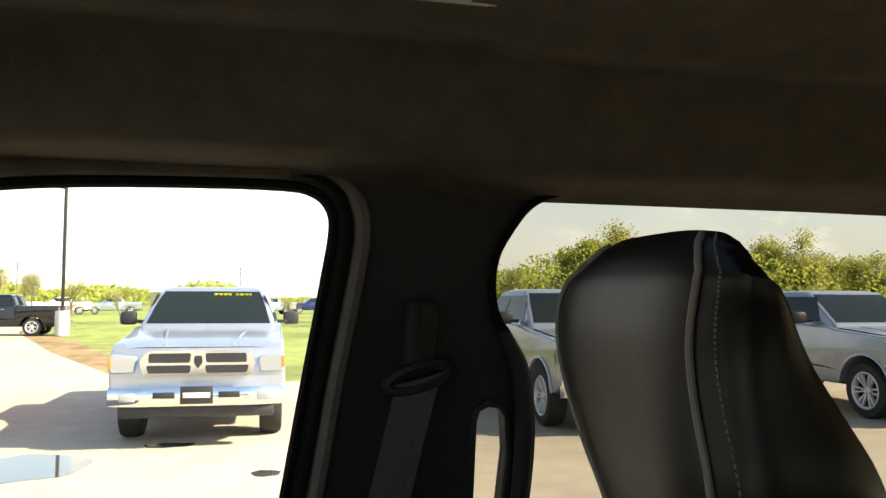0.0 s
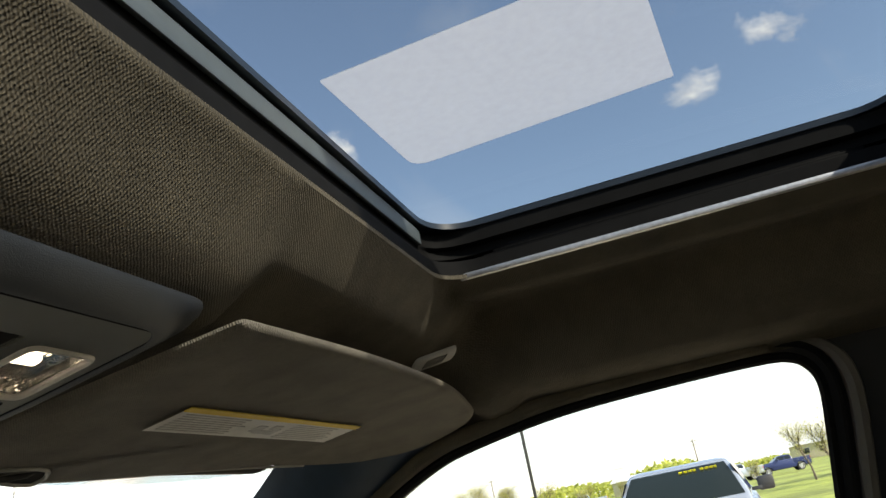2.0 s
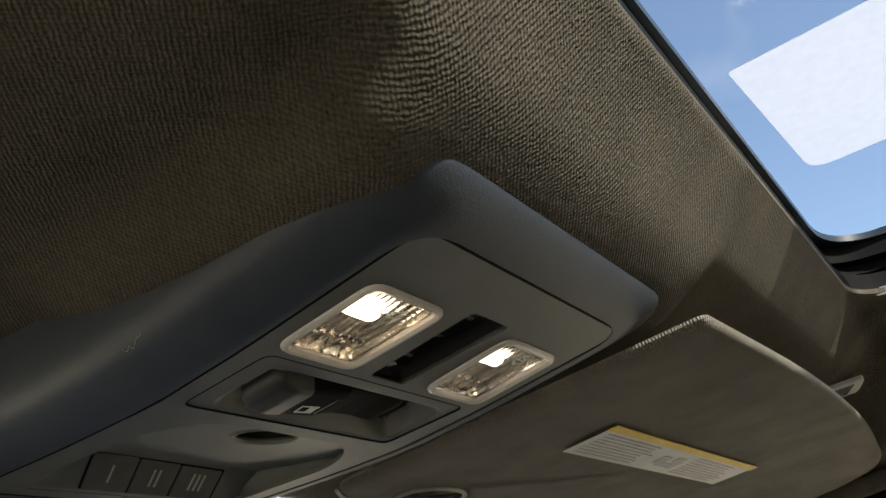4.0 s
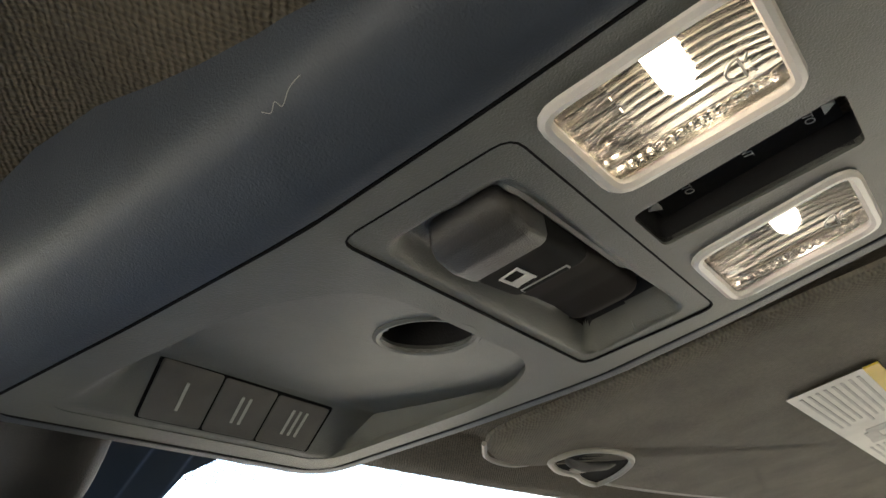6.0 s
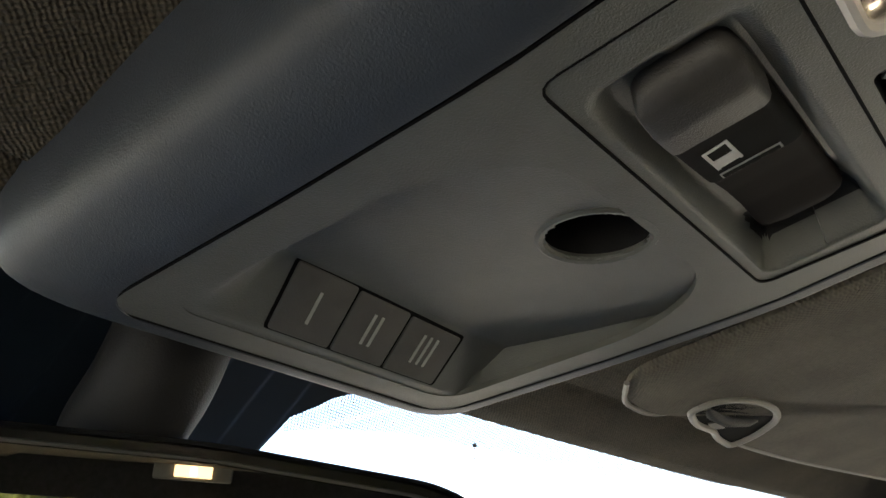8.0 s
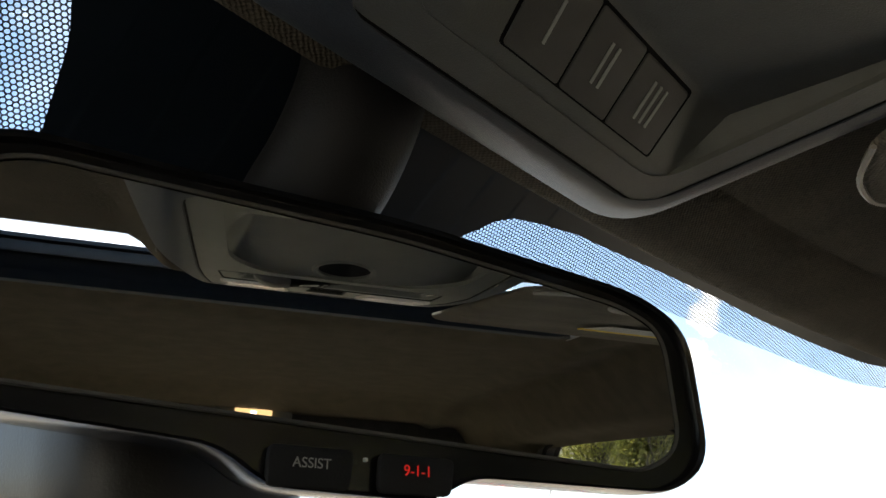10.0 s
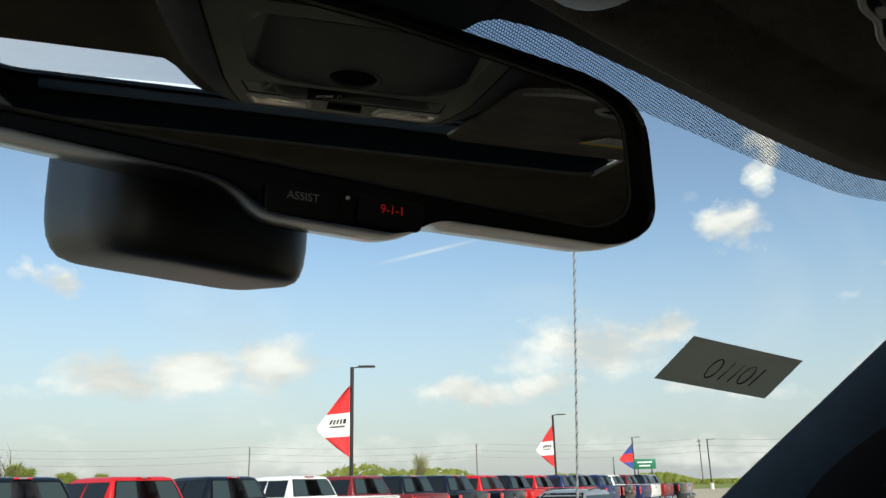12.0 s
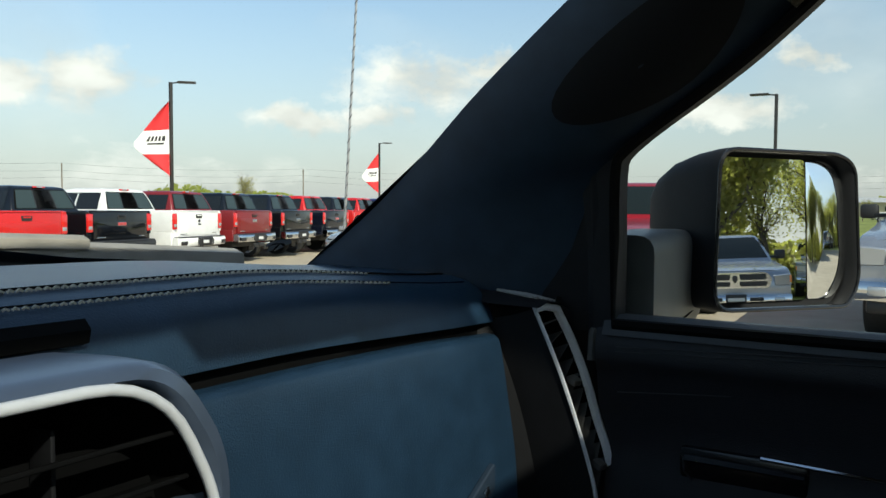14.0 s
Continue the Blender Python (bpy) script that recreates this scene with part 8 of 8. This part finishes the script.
def low_building(x, y, w, d, h, turn, wall_mat, roof_mat, label):
    t = thing("building", label, "building", "far buildings", at=(x, y, 0), turn=turn)
    part("wall", box((0, 0, h / 2), (w, d, h), 0.05), wall_mat, t)
    part("roof", skin([[(-w / 2 - 0.5, yy, h + zz) for yy, zz in ((-d / 2 - 0.5, 0), (0, h * 0.35), (d / 2 + 0.5, 0))], [(w / 2 + 0.5, yy, h + zz) for yy, zz in ((-d / 2 - 0.5, 0), (0, h * 0.35), (d / 2 + 0.5, 0))]], False, False), roof_mat, t)
    for k in range(int(w / 4)):
        for s in (-1, 1):
            part("window", shared(("bwin", h), CAR_GLASS, lambda: box((0, 0, 0), (1.6, 0.12, 1.3), 0.02)), CAR_GLASS, t).location = (-w / 2 + 2.2 + 4 * k, s * (d / 2 + 0.03), h * 0.55)
    return t


CREAM = material("cream siding", (0.55, 0.47, 0.33), 0.8, grain=0.08, grain_scale=2)
PALE_WALL = material("white metal wall", (0.62, 0.62, 0.60), 0.7, grain=0.06, grain_scale=2)
ROOF_GREY = material("grey roof sheet", (0.40, 0.41, 0.42), 0.7, grain=0.1, grain_scale=2)
low_building(150, 290, 22, 12, 4, 15, PALE_WALL, PALE_WALL, "long white low building far across the fields")
low_building(205, 78, 14, 9, 4, 60, CREAM, ROOF_GREY, "cream house with a grey roof far away")
low_building(235, 16, 14, 9, 3.6, 80, CREAM, ROOF_GREY, "cream house with a grey roof far away")
low_building(230, -30, 14, 9, 3.6, 80, CREAM, ROOF_GREY, "cream house with a grey roof far away")

# green road sign on two posts
SIGN_GREEN = material("green sign sheet", (0.01, 0.16, 0.08), 0.5, grain=0.05, grain_scale=4)
sign = thing("road_sign", "green highway sign on two posts beyond the row", "road sign", at=(76.5, 47.0, 0), turn=-59)
part("board", box((0, 0, 3.2), (2.3, 0.05, 1.0), 0.02), SIGN_GREEN, sign)
for x in (-0.7, 0.7):
    part("post", tube([(x, 0.06, -0.1), (x, 0.06, 3.6)], 0.06, 8), POLE, sign)
for z, w in ((3.38, 1.5), (3.02, 1.1)):
    part("lettering_bar", box((0, -0.03, z), (w, 0.01, 0.14), 0.003), FLAG_WHITE, sign)

# standing water on the concrete
WATER = material("standing rain water", (0.05, 0.05, 0.05), 0.03, spec=0.8)
for x, y, a, b in ((8.95, 2.05, 0.72, 0.62), (8.13, -0.30, 0.15, 0.15), (9.95, 0.75, 0.16, 0.30)):
    loop = [(x + a * math.cos(q) * (1 + 0.07 * math.sin(3 * q) + 0.04 * math.sin(7 * q)), y + b * math.sin(q) * (1 + 0.06 * math.cos(2 * q) + 0.05 * math.cos(5 * q))) for q in [math.tau * k / 60 for k in range(60)]]
    w = part("puddle", slab(loop, lambda u, v, z: (u, v, z), 0.0202, 0.0245), WATER, None, "shallow puddle of rain water on the concrete")
    tagged(w, category="puddle", kind="structure")


# bare trampled soil along the edge of the concrete
SOIL = material("bare brown soil", (0.21, 0.135, 0.055), 0.95, grain=0.35, grain_scale=1.6, blotch=0.3, blotch_scale=0.5, bump=0.02, bump_scale=18)
edge_run = bezier([(17.2, 1.85, 0), (20, 2.85, 0), (24, 4.2, 0), (29, 5.95, 0), (36, 8.0, 0), (46, 11.0, 0)], 8)
rnd = random.Random(23)
soil = part("verge", skin([[(p.x, p.y + 0.3, 0.006), (p.x + 0.1, p.y - 0.35 - 0.4 * rnd.random(), 0.012), (p.x + 0.2, p.y - (0.9 + 0.7 * rnd.random()) * smoothstep(52, 30, p.x) - 0.15, 0.006)] for p in edge_run], False, False), SOIL, None, "bare brown soil between grass and concrete")
tagged(soil, category="verge", kind="structure")


# ---- trees ----
BARK = material("grey brown bark", (0.11, 0.09, 0.07), 0.95, grain=0.3, grain_scale=6)
LEAF = material("young spring leaves", (0.27, 0.30, 0.07), 0.75, grain=0.3, grain_scale=0.8, per_object=0.25)
LEAF_YELLOW = material("yellow green budding leaves", (0.34, 0.30, 0.15), 0.8, grain=0.3, grain_scale=0.8, per_object=0.25)
for m in (LEAF, LEAF_YELLOW):
    n, l = m.node_tree.nodes, m.node_tree.links
    thru, mix = n.new("ShaderNodeBsdfTranslucent"), n.new("ShaderNodeMixShader")
    thru.inputs[0].default_value = (0.44, 0.46, 0.10, 1)
    mix.inputs[0].default_value = 0.6
    l.new(n["Principled BSDF"].outputs[0], mix.inputs[1])
    l.new(thru.outputs[0], mix.inputs[2])
    l.new(mix.outputs[0], n["Material Output"].inputs[0])


def tree(label, seed, height, leaf, count, leaf_size, spread=1.0, at=(0, 0)):
    t = thing("tree", label, "tree", "trees round the lot", at=(at[0], at[1], 0))
    r = random.Random(seed)
    wood = bmesh.new()
    tips = []

    def grow(p, d, length, rad, depth):
        pts = [p]
        for k in range(3):
            d = (d + Vector((r.uniform(-1, 1), r.uniform(-1, 1), r.uniform(-0.3, 0.7))) * 0.16).normalized()
            p = p + d * length / 3
            pts.append(p)
            if depth >= 1:
                tips.append(p.copy())
        tube(pts, [rad, rad * 0.85, rad * 0.72, rad * 0.6], 5 if depth < 2 else 3, False, wood)
        if depth < 4:
            for k in range(3 if depth < 2 else r.choice((2, 3))):
                a = r.uniform(0, math.tau)
                side = Vector((math.cos(a), math.sin(a), r.uniform(0.1, 0.9)))
                grow(pts[r.choice((1, 2, 3, 3))], (d * 0.75 + side * 0.62 * spread).normalized(), length * r.uniform(0.66, 0.86), rad * 0.56, depth + 1)
    grow(Vector((0, 0, -0.1)), Vector((0, 0, 1)), height * 0.24, height * 0.018, 0)
    part("trunk", wood, BARK, t)
    if leaf:
        verts, faces = [], []
        for k in range(count):
            c = r.choice(tips) + Vector((r.gauss(0, 1), r.gauss(0, 1), r.gauss(0, 0.8))) * height * 0.045
            a = Vector((r.uniform(-1, 1), r.uniform(-1, 1), r.uniform(-1, 1))).normalized() * leaf_size * r.uniform(0.6, 1.3)
            b = a.orthogonal().normalized() * leaf_size * 0.55
            i = len(verts)
            verts += [c - a, c + b, c + a, c - b]
            faces.append((i, i + 1, i + 2, i + 3))
        me = bpy.data.meshes.new("crown")
        me.from_pydata([tuple(v) for v in verts], [], faces)
        me.materials.append(leaf)
        part("crown", me, leaf, t)
    return t


kinds = [
    tree("leafy bright green spring tree at the edge of the lot", 1, 8.0, LEAF, 22000, 0.11, 1.0, (52, -24)),
    tree("thin yellow green budding tree at the edge of the lot", 2, 9.0, LEAF_YELLOW, 13000, 0.095, 0.9, (58, -17)),
    tree("bare spring tree with fine grey branches", 3, 8.5, LEAF_YELLOW, 3000, 0.06, 0.9, (60, -12)),
    tree("dense round green spring tree at the edge of the lot", 4, 6.5, LEAF, 22000, 0.11, 1.2, (50, -30)),
]
tree("bare leafless tree with fine grey branches", 8, 9.0, None, 0, 0.06, 0.9, (23.4, 75.0))
tree("bare leafless tree with fine grey branches", 9, 9.5, None, 0, 0.06, 0.9, (74.0, 80.0))
tree("bare leafless tree with fine grey branches", 10, 9.0, None, 0, 0.06, 0.9, (14.0, 60.0))
rnd = random.Random(21)


def plant(k, x, y, size):
    copy_thing(kinds[k], pose(x, y, 0, 0, 0, rnd.uniform(0, 360)) @ Matrix.Diagonal((size, size, size * rnd.uniform(0.9, 1.1), 1)))


for k in range(48):  # thicket beyond the silver pickups
    y = -6 - 1.5 * k + rnd.uniform(-1, 1)
    plant(rnd.choice((0, 1, 1, 2, 2, 3)) if k > 12 else rnd.choice((1, 2, 2)), 57 + rnd.uniform(-6, 9) - 0.16 * k, y, rnd.uniform(0.75, 1.1) if k > 12 else rnd.uniform(0.5, 0.8))
for k in range(44):  # thicket behind the cab
    plant(rnd.choice((1, 2, 2, 2)), -14 + 0.95 * k + rnd.uniform(-1, 1), -23 - 0.15 * k + rnd.uniform(-2.5, 2.5), rnd.uniform(0.75, 1.05))
for x, y, k, size in ((92, 24, 2, 0.95), (90, 20.5, 2, 0.75), (95, 26.5, 2, 0.85), (94, 22.5, 2, 0.8), (98, 28.5, 2, 0.65), (104, 38, 2, 0.6), (110, 50, 2, 0.7), (45, 8.6, 2, 0.5), (60, 8.0, 2, 0.42), (60, -3.6, 2, 0.36), (9.0, 60, 2, 0.85), (31, 96, 0, 0.8), (35, 93, 3, 0.75), (42, 98, 0, 0.6), (66, 70, 2, 0.8), (120, 16, 2, 0.6), (125, 12, 2, 0.5), (140, 2, 2, 0.6)):
    plant(k, x, y, size)

# undergrowth between the trunks, too dense to count
def undergrowth(label, seed, count, place, leaf):
    r = random.Random(seed)
    verts, faces = [], []
    for k in range(count):
        x, y, h = place(r)
        c = Vector((x, y, h * r.random() ** 0.7))
        a = Vector((r.uniform(-1, 1), r.uniform(-1, 1), r.uniform(-1, 1))).normalized() * r.uniform(0.08, 0.2)
        b = a.orthogonal().normalized() * a.length * 0.6
        i = len(verts)
        verts += [tuple(c - a), tuple(c + b), tuple(c + a), tuple(c - b)]
        faces.append((i, i + 1, i + 2, i + 3))
    me = bpy.data.meshes.new("undergrowth")
    me.from_pydata(verts, [], faces)
    me.materials.append(leaf)
    return tagged(part("undergrowth", me, leaf, None, label), category="undergrowth", kind="stuff")


def beside(r):
    y = r.uniform(-70, -9)
    h = 3.2 + 1.1 * math.sin(y * 0.5) + 0.8 * math.sin(y * 1.3) + 0.4 * math.sin(y * 3.1)
    return 56 + r.uniform(-7, 8) + 0.11 * y, y, max(0.5, h) * smoothstep(-7, -20, y) + 0.4


def behind(r):
    x = r.uniform(-14, 30)
    h = 1.9 + 0.7 * math.sin(x * 0.8) + 0.5 * math.sin(x * 2.1)
    return x, -25.5 - 0.15 * (x + 14) + r.uniform(-3, 2.5), max(0.5, h)


undergrowth("dense yellow green undergrowth at the foot of the trees", 31, 42000, beside, LEAF)
undergrowth("dense olive undergrowth behind the parked pickups", 32, 34000, behind, LEAF_YELLOW)

# far woods on the horizon, one uneven belt of leaf clumps
verts, faces = [], []
rnd = random.Random(8)
for k in range(30000):
    a = radians(rnd.uniform(-75, 110))
    d = rnd.uniform(250, 330)
    tall = 3.4 + 2.4 * math.sin(a * 9) + 1.6 * math.sin(a * 23 + 1) + 1.2 * math.sin(a * 51)
    c = Vector((d * math.cos(a), d * math.sin(a), max(0.3, tall) * rnd.random() ** 0.6 + 0.5))
    s = rnd.uniform(0.5, 1.2)
    u, v = Vector((rnd.gauss(0, 1), rnd.gauss(0, 1), rnd.gauss(0, 1))).normalized() * s, None
    v = u.orthogonal().normalized() * s * 0.8
    i = len(verts)
    verts += [tuple(c - u), tuple(c + v), tuple(c + u), tuple(c - v)]
    faces.append((i, i + 1, i + 2, i + 3))
me = bpy.data.meshes.new("far_woods")
me.from_pydata(verts, [], faces)
me.materials.append(LEAF)
tagged(part("far_woods", me, LEAF, None, "low belt of budding woods along the horizon"), category="woods", kind="stuff")
